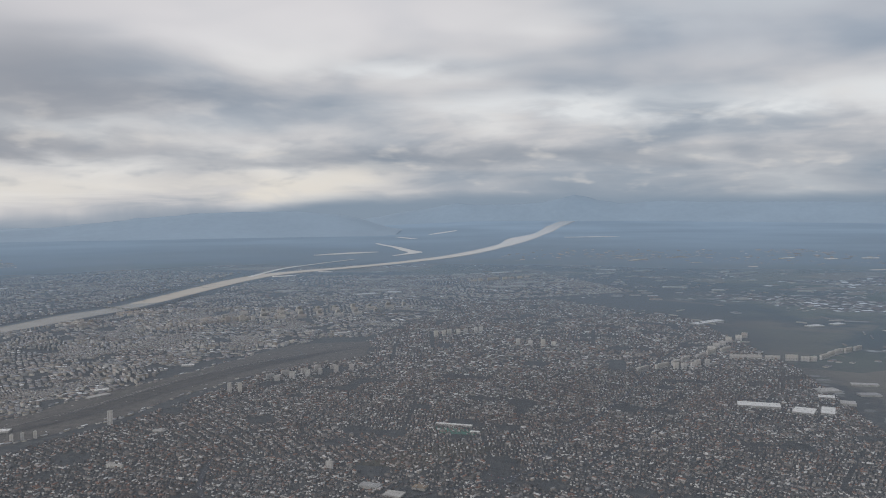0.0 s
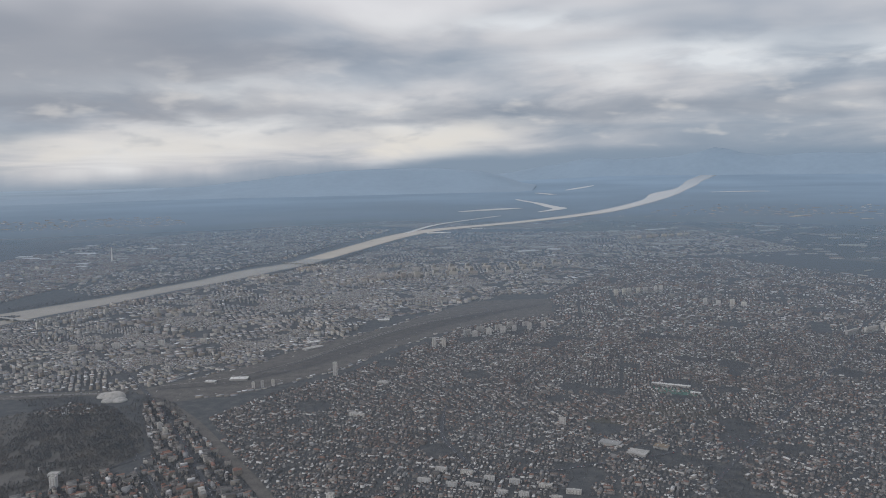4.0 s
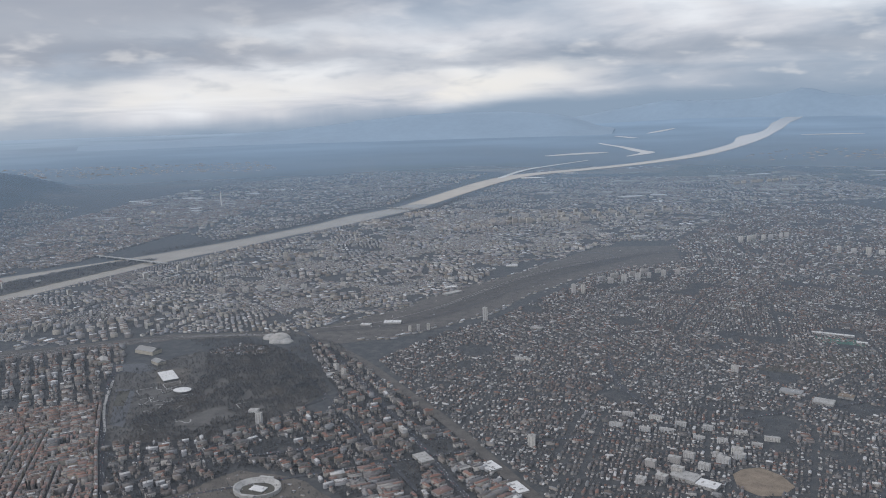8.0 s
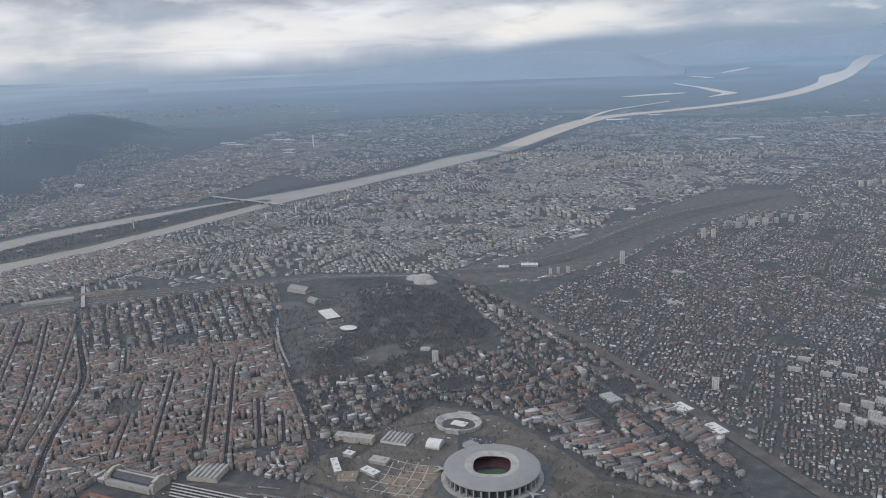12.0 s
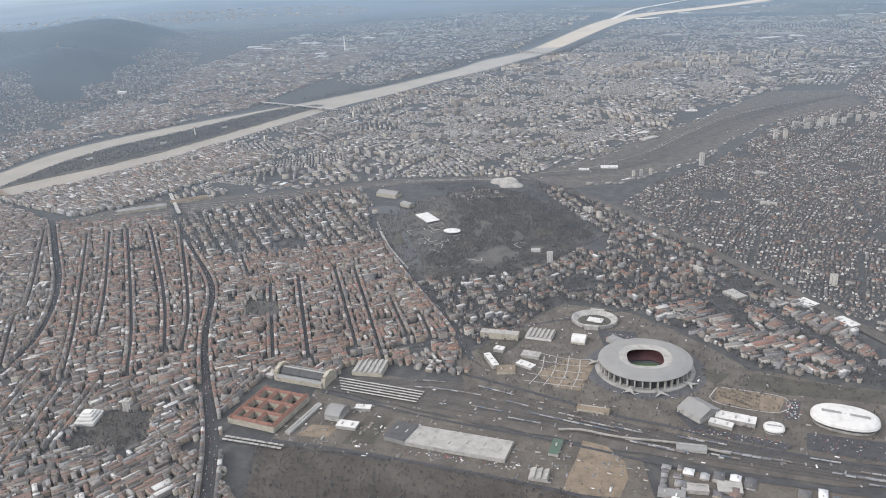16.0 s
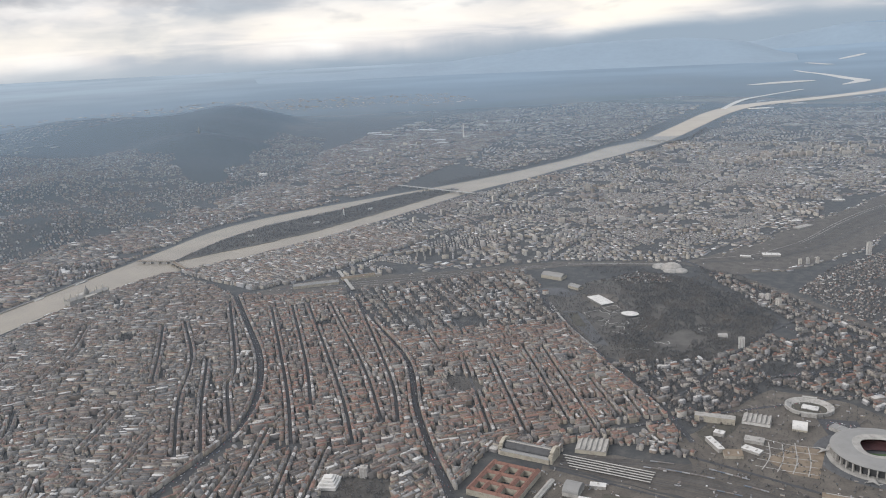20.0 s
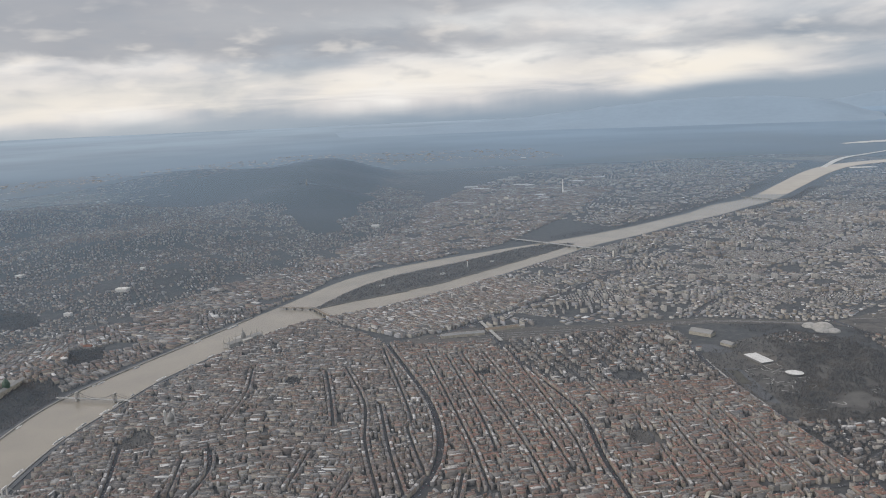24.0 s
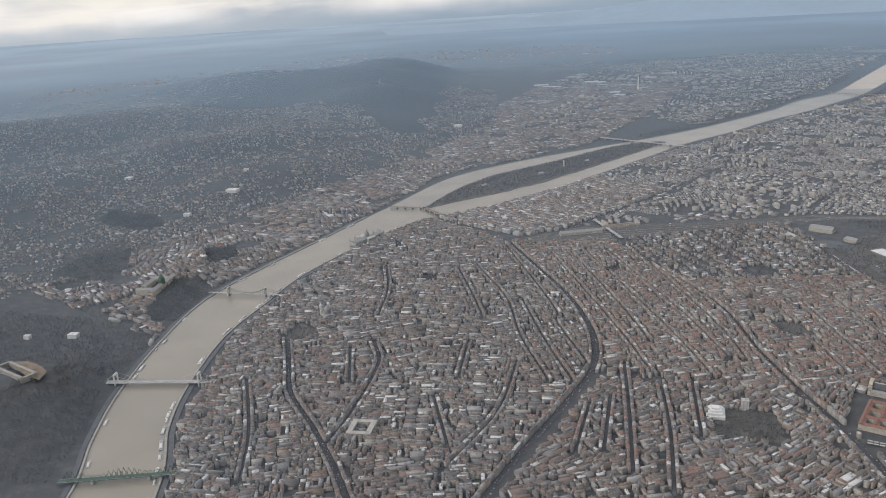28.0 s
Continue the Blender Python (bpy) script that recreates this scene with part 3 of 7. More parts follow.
# ---- far ridges ----
def ridge(name, points, depth, label):
    """A long far hill: rows of azimuth in degrees, distance and crest height, rounded to both sides."""
    line = glide(points, 1.0)
    verts, faces = [], []
    shape = ((-1.0, -0.02), (-0.6, 0.35), (-0.25, 0.85), (0.0, 1.0), (0.4, 0.8), (1.0, 0.0))
    for i, (a, dist, h) in enumerate(line):
        for off, up in shape:
            d = dist + off * depth
            n = noise.noise((a * 0.35, off * 2.0, 3.0)) * 0.14 + noise.noise((a * 1.4, off * 4.0, 9.0)) * 0.06
            verts.append((20 + d * math.sin(radians(a)), -200 + d * math.cos(radians(a)), max(-1.0, h * (up + n * up) - (1.0 if up < 0 else 0))))
    w = len(shape)
    for i in range(len(line) - 1):
        faces += [(i * w + j, (i + 1) * w + j, (i + 1) * w + j + 1, i * w + j + 1) for j in range(w - 1)]
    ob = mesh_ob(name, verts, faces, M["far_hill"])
    for p in ob.data.polygons:
        p.use_smooth = True
    tagged(ob, label, "hills", kind="structure")


ridge("backdrop", [(-38, 3600, 1), (-33, 3600, 14), (-26, 3600, 36), (-18, 3500, 80), (-9, 3500, 96), (-5, 3500, 66), (-3.5, 3500, 35), (-2, 3500, 4)], 420, "long far ridge under the cloud, its haze blue painted on")
ridge("backdrop", [(-6, 4650, 30), (0, 4650, 105), (3, 4650, 112), (7, 4650, 122), (9.3, 4650, 158), (11, 4650, 128), (14, 4650, 118), (22, 4650, 112), (32, 4650, 100), (50, 4650, 95)], 300, "far hills beyond the river bend, painted in haze blue")
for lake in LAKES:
    ribbon("water", lake, 0.8, M["lake"], "still water on the far plain, painted pale like reflected sky", "lake", 20)


# ---- quarters of the city: outlines in plan ----
PARK = [(-112, 150), (-103, 128), (-101, 100), (-105, 80), (-93, 57), (-84, 60), (-62, 69), (-50, 84), (-41, 100), (-37, 128), (-56, 158), (-74, 172), (-87, 184), (-112, 192), (-126, 174)]
PARK_WEST = [(-152, 128), (-126, 90), (-105, 60), (-93, 57), (-105, 80), (-101, 100), (-103, 128), (-112, 150), (-126, 174), (-133, 168)]
RAIL_NORTH = [(-95, 214), (-62, 197), (-30, 218), (-5, 254), (10, 285), (25, 330), (45, 373), (71, 410), (98, 432), (120, 455), (116, 524), (84, 518), (50, 507), (16, 430), (-4, 381), (-28, 342), (-43, 309), (-54, 274), (-74, 244)]
RAIL_YARD = [(-99, -28), (-80, -23), (-50, -20), (-23, -26), (4, -31), (30, -35), (65, -38), (120, -40), (120, -46), (65, -46), (31, -48), (2, -46), (-30, -44), (-65, -40), (-97, -36)]
ARENA = [(-62, -7), (-50, 22), (-36, 46), (-10, 42), (14, 24), (30, 8), (72, 4), (76, -36), (24, -36), (-15, -34), (-55, -26)]
DEPOTS = [(-100, -37), (-65, -41), (-30, -45), (2, -47), (8, -68), (-35, -66), (-100, -66)]
CEMETERY = [(-104, -67), (-35, -66), (8, -68), (14, -112), (-80, -122)]
RED_BLOCK = [(-120, -38), (-98, -37), (-96, -65), (-119, -66)]
GARDEN = [(-163, -66), (-143, -61), (-134, -79), (-156, -85)]
GELLERT = [(-498, -115), (-455, -102), (-412, -118), (-384, -146), (-356, -174), (-338, -203), (-380, -230), (-470, -215)]
STATION_WEST = [(-300, 88), (-262, 112), (-222, 146), (-158, 190), (-95, 208), (-98, 217), (-165, 200), (-232, 158), (-288, 132), (-312, 98)]
SLOPES = [[(-556, -30), (-537, -9), (-504, -40), (-492, -62), (-540, -66)], [(-632, 50), (-591, 55), (-563, 40), (-565, 22), (-620, 26)], [(-450, -55), (-442, -38), (-424, -50), (-410, -86), (-425, -92)], [(-484, 2), (-470, 15), (-452, -2), (-457, -20)]]
SQUARES = [[(-160, 20), (-147, 22), (-139, 8), (-152, 6)], [(-352, -62), (-338, -66), (-334, -80), (-346, -82)], [(-250, 62), (-243, 66), (-238, 58), (-245, 55)], [(-334, 18), (-326, 20), (-322, 10), (-330, 8)]]
OVAL = [(130, 75), (134, 80), (140, 82), (146, 77), (149, 69), (144, 62), (137, 60), (131, 66)]
CLEARED = SLOPES + SQUARES + [OVAL, PARK, PARK_WEST, RAIL_NORTH, RAIL_YARD, ARENA, DEPOTS, CEMETERY, RED_BLOCK, GARDEN, GELLERT, STATION_WEST]

# wide streets as rows of x, y, width
AVENUES = [
    [(-317, 85, 2.9), (-285, 52, 2.9), (-253, 19, 2.9), (-232, -8, 2.9), (-218, -32, 3.0), (-210, -57, 2.9), (-209, -91, 2.7), (-208, -146, 2.7), (-200, -240, 2.7)],
    [(-288, 146, 2.0), (-254, 106, 2.0), (-221, 70, 2.0), (-182, 29, 2.3), (-157, -13, 2.4), (-138, -41, 2.7), (-118, -68, 3.7), (-102, -95, 3.7), (-60, -170, 3.4)],
    [(-160, 145, 2.9), (-145, 118, 2.9), (-104, 59, 2.4), (-72, 17, 2.2), (-58, -6, 2.0)],
    [(-344, -80, 2.0), (-322, -104, 2.0), (-306, -121, 2.0), (-278, -140, 2.2), (-246, -165, 2.3), (-205, -205, 2.0)],
    [(-305, -68, 1.8), (-290, -86, 1.8), (-276, -122, 1.8), (-270, -144, 1.6)],
    [(-119, 249, 2.4), (-75, 200, 2.4), (-40, 158, 2.4), (3, 102, 2.4), (39, 52, 2.4), (75, 5, 2.4), (110, -40, 2.4)],
    [(-119, 249, 2.2), (-200, 318, 2.2), (-296, 394, 2.2)],
    [(-300, 104, 1.8), (-266, 230, 1.8), (-232, 400, 1.9), (-196, 560, 2.0), (-140, 760, 2.0), (-90, 960, 2.7)],
    [(-170, 206, 1.4), (-150, 330, 1.4), (-110, 480, 1.6), (-60, 640, 1.8)],
    [(-96, -14, 1.4), (-62, 12, 1.4), (-8, 48, 1.4), (60, 88, 1.5), (180, 150, 1.5), (330, 240, 1.8)],
    [(110, -40, 1.8), (170, 60, 1.6), (215, 160, 1.6), (300, 330, 1.8), (330, 420, 2.0)],
    [(72, 428, 1.4), (150, 380, 1.4), (260, 330, 1.5), (420, 300, 1.8)],
    [(20, 262, 1.2), (90, 240, 1.2), (180, 205, 1.2), (240, 140, 1.2)],
    [(81, 205, 1.2), (84, 178, 2.0), (90, 155, 2.0), (110, 120, 1.1)],
    [(-100, 50, 1.3), (-70, 44, 1.3), (-30, 62, 1.3), (20, 96, 1.3)],
    [(-36, 58, 1.2), (0, 76, 1.2), (34, 88, 1.2)],
    [(-20, 150, 1.2), (-48, 90, 1.2), (-64, 40, 1.2), (-70, 24, 1.2)],
    [(-88, 184, 1.4), (-60, 150, 1.4), (-10, 90, 1.4), (30, 42, 1.4)],
]
# the long narrower streets of the old town, all of about one width
STREETS = [[(x, y, 1.1) for x, y in line] for line in (
    [(-285, 74), (-240, 18), (-210, -20), (-186, -53)], [(-276, 80), (-224, 14), (-198, -22)], [(-269, 85), (-195, -6), (-166, -45)], [(-257, 88), (-197, 17), (-165, -26)], [(-242, 92), (-181, 11), (-158, -26)],
    [(-158, 36), (-124, -22)], [(-151, 47), (-112, -19)], [(-139, 58), (-99, -8)], [(-130, 59), (-86, -15)], [(-103, 33), (-84, 3)], [(-86, 22), (-76, 5)], [(-196, 102), (-170, 64)],
    [(-321, 32), (-296, 2), (-274, -26)], [(-314, 40), (-276, 1), (-250, -37), (-221, -72)], [(-314, 76), (-251, 0), (-241, -18), (-213, -52)], [(-268, 2), (-237, -39), (-213, -68)],
    [(-267, -52), (-254, -83)], [(-311, -77), (-291, -104)], [(-201, -45), (-187, -80), (-173, -117)], [(-196, -74), (-185, -110)], [(-185, -52), (-171, -86), (-159, -122)], [(-173, -51), (-160, -88)],
    [(-201, -81), (-193, -114)], [(-360, 20), (-338, -10), (-320, -44)], [(-240, -60), (-228, -100), (-226, -140)], [(-255, -100), (-232, -128)], [(-330, -120), (-300, -150), (-280, -175)], [(-205, 84), (-172, 42)])]
OLD_AVENUES = AVENUES[:6]
RAILS = [[(-78, 207, 5), (-38, 171, 5), (-1, 130, 5), (28, 97, 5), (58, 58, 5), (95, 12, 5), (140, -40, 5)]]


def near_box(x, y, points, grow):
    q = np.array(points)
    return np.nonzero((x > q[:, 0].min() - grow) & (x < q[:, 0].max() + grow) & (y > q[:, 1].min() - grow) & (y < q[:, 1].max() + grow))[0]


def clear_of(x, y, gap=0.0):
    """Which points lie outside all the open grounds, the water and the wide streets."""
    ok = np.ones(x.shape, bool)
    for poly in [WATERLINE] + CLEARED:
        i = near_box(x, y, poly, 0)
        if len(i):
            ok[i] &= ~inside(x[i], y[i], poly)
    for line in WIDE:
        for k in range(0, len(line), 12):
            some = line[k:k + 12]
            i = near_box(x, y, some, 8)
            if len(i):
                d = np.hypot(x[i][:, None] - some[:, 0], y[i][:, None] - some[:, 1]) - some[:, 2] / 2
                ok[i] &= d.min(1) > gap
    return ok


WIDE = [glide(line, 1.5) for line in AVENUES] + [glide(line, 3.0) for line in RAILS] + [glide(line, 1.0) for line in STREETS]
WATERLINE = outline(RIVER, 12.0, 6.5)


def clutter(r, share):
    """Chimneys, lift houses and dormers on the roofs of rows of houses."""
    pick = r[np.random.rand(len(r)) < share]
    n, R = len(pick), np.random.rand
    u, v = (R(n) - 0.5) * pick[:, 2] * 0.8, (R(n) - 0.5) * pick[:, 3] * 0.7
    c, s = np.cos(pick[:, 5]), np.sin(pick[:, 5])
    return np.stack([pick[:, 0] + u * c - v * s, pick[:, 1] + u * s + v * c, 0.14 + 0.5 * R(n) ** 2, 0.14 + 0.22 * R(n), pick[:, 4] + pick[:, 6] * 0.8 + 0.1 + 0.25 * R(n), pick[:, 5], 0.03 + 0 * u, 0 * u], 1)


def houses(name, rows, walls, roofs, label, category="city quarter", extra=0.0):
    """Many houses in one mesh. Rows: x, y, length, depth, wall height, turn, roof height, hip."""
    r = np.array(rows, float)
    if extra:
        r = np.vstack([r] + [clutter(r, min(1, extra))] * 1 + ([clutter(r, extra - 1)] if extra > 1 else []))
    if not len(r):
        return None
    n = len(r)
    z0 = height(r[:, 0], r[:, 1])
    c, s = np.cos(r[:, 5]), np.sin(r[:, 5])
    lx, ly = r[:, 2] / 2, r[:, 3] / 2
    pts = np.zeros((n, 10, 3))
    for i, (a, b) in enumerate(((-1, -1), (1, -1), (1, 1), (-1, 1))):
        for o, zz in ((0, z0 - 0.6), (4, z0 + r[:, 4])):
            pts[:, i + o] = np.stack([r[:, 0] + a * lx * c - b * ly * s, r[:, 1] + a * lx * s + b * ly * c, zz], 1)
    for i, a in ((8, -1), (9, 1)):
        e = a * (lx - r[:, 7])
        pts[:, i] = np.stack([r[:, 0] + e * c, r[:, 1] + e * s, z0 + r[:, 4] + r[:, 6]], 1)
    quads = np.array([(0, 1, 5, 4), (1, 2, 6, 5), (2, 3, 7, 6), (3, 0, 4, 7), (4, 5, 9, 8), (6, 7, 8, 9)])
    tris = np.array([(5, 6, 9), (7, 4, 8)])
    base = np.arange(n)[:, None] * 10
    loops = np.concatenate([quads.ravel(), tris.ravel()])[None] + base
    per = np.array([4] * 6 + [3] * 2)
    starts = np.concatenate([[0], np.cumsum(per)[:-1]])[None] + np.arange(n)[:, None] * per.sum()
    me = bpy.data.meshes.new(name)
    me.vertices.add(n * 10), me.loops.add(n * per.sum()), me.polygons.add(n * 8)
    me.vertices.foreach_set("co", pts.astype(np.float32).ravel())
    me.loops.foreach_set("vertex_index", loops.astype(np.int32).ravel())
    me.polygons.foreach_set("loop_start", starts.astype(np.int32).ravel())
    me.polygons.foreach_set("material_index", np.tile(np.array([0, 0, 0, 0, 1, 1, 1, 1], np.int32), n))
    me.materials.append(walls), me.materials.append(roofs)
    me.update(calc_edges=True)
    return tagged(new(name, me), label, category, kind="stuff")


def rng(*v):
    return random.uniform(*v)


def cells(poly, spacing, turn, swing):
    """Centres spread over a quarter, each with its own direction of streets."""
    xs, ys = [p[0] for p in poly], [p[1] for p in poly]
    out, x = [], min(xs)
    while x < max(xs) + spacing:
        y = min(ys)
        while y < max(ys) + spacing:
            out.append((x + rng(-0.4, 0.4) * spacing, y + rng(-0.4, 0.4) * spacing, turn + rng(-1, 1) * swing))
            y += spacing
        x += spacing
    return np.array(out)


def place(rows, cell, seeds, poly, gap, thin, trim=False):
    """Lays rows of a cell's own street grid into the plan, and keeps those that belong there."""
    r = np.array(rows)
    cx, cy, turn = seeds[cell]
    c, s = math.cos(turn), math.sin(turn)
    x, y = cx + r[:, 0] * c - r[:, 1] * s, cy + r[:, 0] * s + r[:, 1] * c
    bend = 2.0 * np.sin(x / 37.0) + 1.6 * np.sin(y / 29.0)
    x, y = x + bend * 0.7, y + bend * 0.5
    ok = inside(x, y, poly)
    if len(seeds) > 1:
        d = (x[:, None] - seeds[:, 0]) ** 2 + (y[:, None] - seeds[:, 1]) ** 2
        ok &= d.argmin(1) == cell
    r, x, y = r[ok].copy(), x[ok], y[ok]
    if not len(r):
        return np.zeros((0, 8))
    ok = clear_of(x, y, gap)
    if thin:
        wave = np.sin(x / 17 + 1.3 * np.sin(y / 23)) * np.sin(y / 19 + 1.7 * np.sin(x / 29)) + 0.6 * np.sin(x / 7.0 + y / 11.0) * np.sin(y / 8.0 - x / 13.0)
        ok &= wave > -1.25 + thin
    r = r[ok]
    r[:, 0], r[:, 1], r[:, 5] = x[ok], y[ok], r[:, 5] + turn
    if trim and len(r):
        # a house that would stand into a street keeps only its clear half
        ex, ey = np.cos(r[:, 5]) * r[:, 2] / 2, np.sin(r[:, 5]) * r[:, 2] / 2
        a, b = clear_of(r[:, 0] + ex, r[:, 1] + ey, gap - 0.1), clear_of(r[:, 0] - ex, r[:, 1] - ey, gap - 0.1)
        side = np.where(a & ~b, 0.25, np.where(b & ~a, -0.25, 0.0))
        r[:, 0] += 2 * ex * side
        r[:, 1] += 2 * ey * side
        r[:, 2] *= np.where(side == 0, 1.0, 0.5)
        r = r[a | b]
    return r


def spread(poly, spacing, turn, swing, gap, grid, thin=0.0, trim=False):
    """Fills a quarter cell by cell with what grid(half) gives."""
    if spacing:
        seeds, half = cells(poly, spacing, turn, swing), spacing * 1.3
    else:
        xs, ys = [p[0] for p in poly], [p[1] for p in poly]
        seeds = np.array([((min(xs) + max(xs)) / 2, (min(ys) + max(ys)) / 2, turn)])
        half = math.hypot(max(xs) - min(xs), max(ys) - min(ys)) / 2
    return np.vstack([place(grid(half), i, seeds, poly, gap, thin, trim) for i in range(len(seeds))])


def tenements(poly, turn, low, high, spacing=0, swing=0.0, thin=0.0, lot=1.0):
    """Closed old-town blocks: rows of roofs across the block, narrow courts between them, low infill and cross wings."""
    def grid(half):
        rows, v, tops = [], -half, {}
        while v < half:
            band = rng(2.8, 4.6) * lot
            u = -half + rng(0, 8)
            run = rng(9, 15)
            while u < half:
                key = (round(u / 6), round(v / 6))
                top = tops.setdefault(key, rng(low, high)) * rng(0.86, 1.1)
                th = (rng(0.55, 1.0) if random.random() < 0.5 else rng(1.0, 1.7)) * lot
                long, mid_v = band * rng(0.7, 1.35), v + band / 2 + rng(-0.9, 0.9) * lot
                odd = random.random()
                if odd < 0.03:       # an open court or small square
                    u += rng(1.6, 3.2)
                elif odd < 0.1:      # a broad flat-roofed house or hall
                    th *= 2.1
                    rows.append((u + th / 2, mid_v, band * 1.1, th - 0.03, top * rng(0.7, 1.15), math.pi / 2, 0.04, 0))
                elif odd < 0.2:      # a row along the street instead of across it
                    th = rng(2.0, 3.6) * lot
                    for off in (-0.33, 0.33):
                        rows.append((u + th / 2, mid_v + off * band, th - 0.05, rng(0.9, 1.3) * lot, top * rng(0.9, 1.05), 0, rng(0.16, 0.34), 0))
                elif odd < 0.4:      # two houses end to end
                    cut = long * rng(0.35, 0.65)
                    rows.append((u + th / 2, mid_v - long / 2 + cut / 2, cut - 0.03, th - 0.03, top, math.pi / 2, rng(0.16, 0.36), 0))
                    rows.append((u + th / 2, mid_v + cut / 2, long - cut - 0.05, th * rng(0.6, 0.95), top * rng(0.75, 1.12), math.pi / 2, rng(0.04, 0.3), 0))
                else:
                    rows.append((u + th / 2, mid_v, long, th - 0.03, top, math.pi / 2, 0.05 if random.random() < 0.2 else rng(0.16, 0.36), 0))
                u += th
                if random.random() < 0.8:
                    gap = rng(0.35, 1.15) * lot
                    if random.random() < 0.6:
                        w = rng(0.6, 0.95) * lot
                        rows.append((u + gap / 2, v + (w / 2 if random.random() < 0.5 else band - w / 2), gap + 0.02, w, top * rng(0.75, 1.03), 0, rng(0.1, 0.28), 0))
                    if random.random() < 0.35:
                        rows.append((u + gap / 2, v + band * rng(0.35, 0.65), gap, band * rng(0.15, 0.4), top * rng(0.2, 0.6), 0, 0.05, 0))
                    u += gap
                run -= th + 0.3
                if run < 0:
                    u += rng(0.55, 0.95)
                    run = rng(9, 15)
            v += band + (0.9 if random.random() < 0.12 else 0.06)
        return rows
    return spread(poly, spacing, turn, swing, 1.3, grid, thin, True)


def street_fronts(quarters, low, high):
    """Front houses in closed rows along both sides of the streets of some quarters."""
    rows = []
    for line in STREETS + OLD_AVENUES:
        g = glide(line, 0.4)
        a, b = sides(g)
        d = np.gradient(g[:, :2], axis=0)
        d /= np.linalg.norm(d, axis=1)[:, None]
        for edge, sign in ((a, 1), (b, -1)):
            k, top = 3, rng(low, high)
            while k < len(g) - 8:
                n = random.randrange(4, 8)
                i = min(k + n // 2, len(g) - 1)
                w = float(np.linalg.norm(edge[min(k + n, len(g) - 1)] - edge[k]))
                dep = rng(1.0, 1.35)
                off = 0.12 + dep / 2
                if random.random() < 0.12:
                    top = rng(low, high)
                rows.append((edge[i][0] - sign * d[i][1] * off, edge[i][1] + sign * d[i][0] * off, w - 0.03, dep, top * rng(0.93, 1.07), math.atan2(d[i][1], d[i][0]), 0.06 if random.random() < 0.18 else rng(0.2, 0.4), 0))
                k += n + (2 if random.random() < 0.1 else 0)
    r = np.array(rows)
    ok = clear_of(r[:, 0], r[:, 1], 0.5)
    r = r[ok]
    return [r[inside(r[:, 0], r[:, 1], q)] for q in quarters]


def villas(poly, turn, lot, row, low, high, big=0.12, flat=0.15, keep=1.0, spacing=70, swing=0.5, thin=0.45):
    """Detached houses on garden plots along streets."""
    def grid(half):
        nu, nv = int(2 * half / lot), int(2 * half / row)
        u, v = np.meshgrid(np.arange(nu) * lot - half, np.arange(nv) * row - half)
        u, v = u.ravel(), v.ravel()
        line = np.arange(len(v)) // nu
        cross = (np.round(u / lot).astype(int) % 23) == 0
        sel = (line % 3 != 2) & ~cross & (np.random.rand(len(u)) < keep)
        u, v = u[sel], v[sel]
        n, R = len(u), np.random.rand
        large = R(n) < big
        w = np.where(large, 1.6 + R(n) * 2.2, 0.75 + R(n) * 0.75) * lot / 2.1
        d = np.where(large, 1.0 + R(n) * 0.5, 0.65 + R(n) * 0.4) * lot / 2.1
        h = np.where(large, high * (0.8 + 0.8 * R(n)), low + (high - low) * R(n))
        spin = np.where(R(n) < np.where(large, 0.22, 0.5), 0, math.pi / 2) + (R(n) - 0.5) * 0.25
        isflat = R(n) < flat
        rh = np.where(isflat, 0.04, 0.25 + 0.3 * R(n))
        hip = np.where(isflat, 0, np.where(R(n) < 0.5, d * 0.45, 0))
        return np.stack([u + (R(n) - 0.5) * 0.55 * lot, v + (R(n) - 0.5) * 0.6 * row, w, d, h, spin, rh, hip], 1)
    return spread(poly, spacing, turn, swing, 0.3, grid, thin)


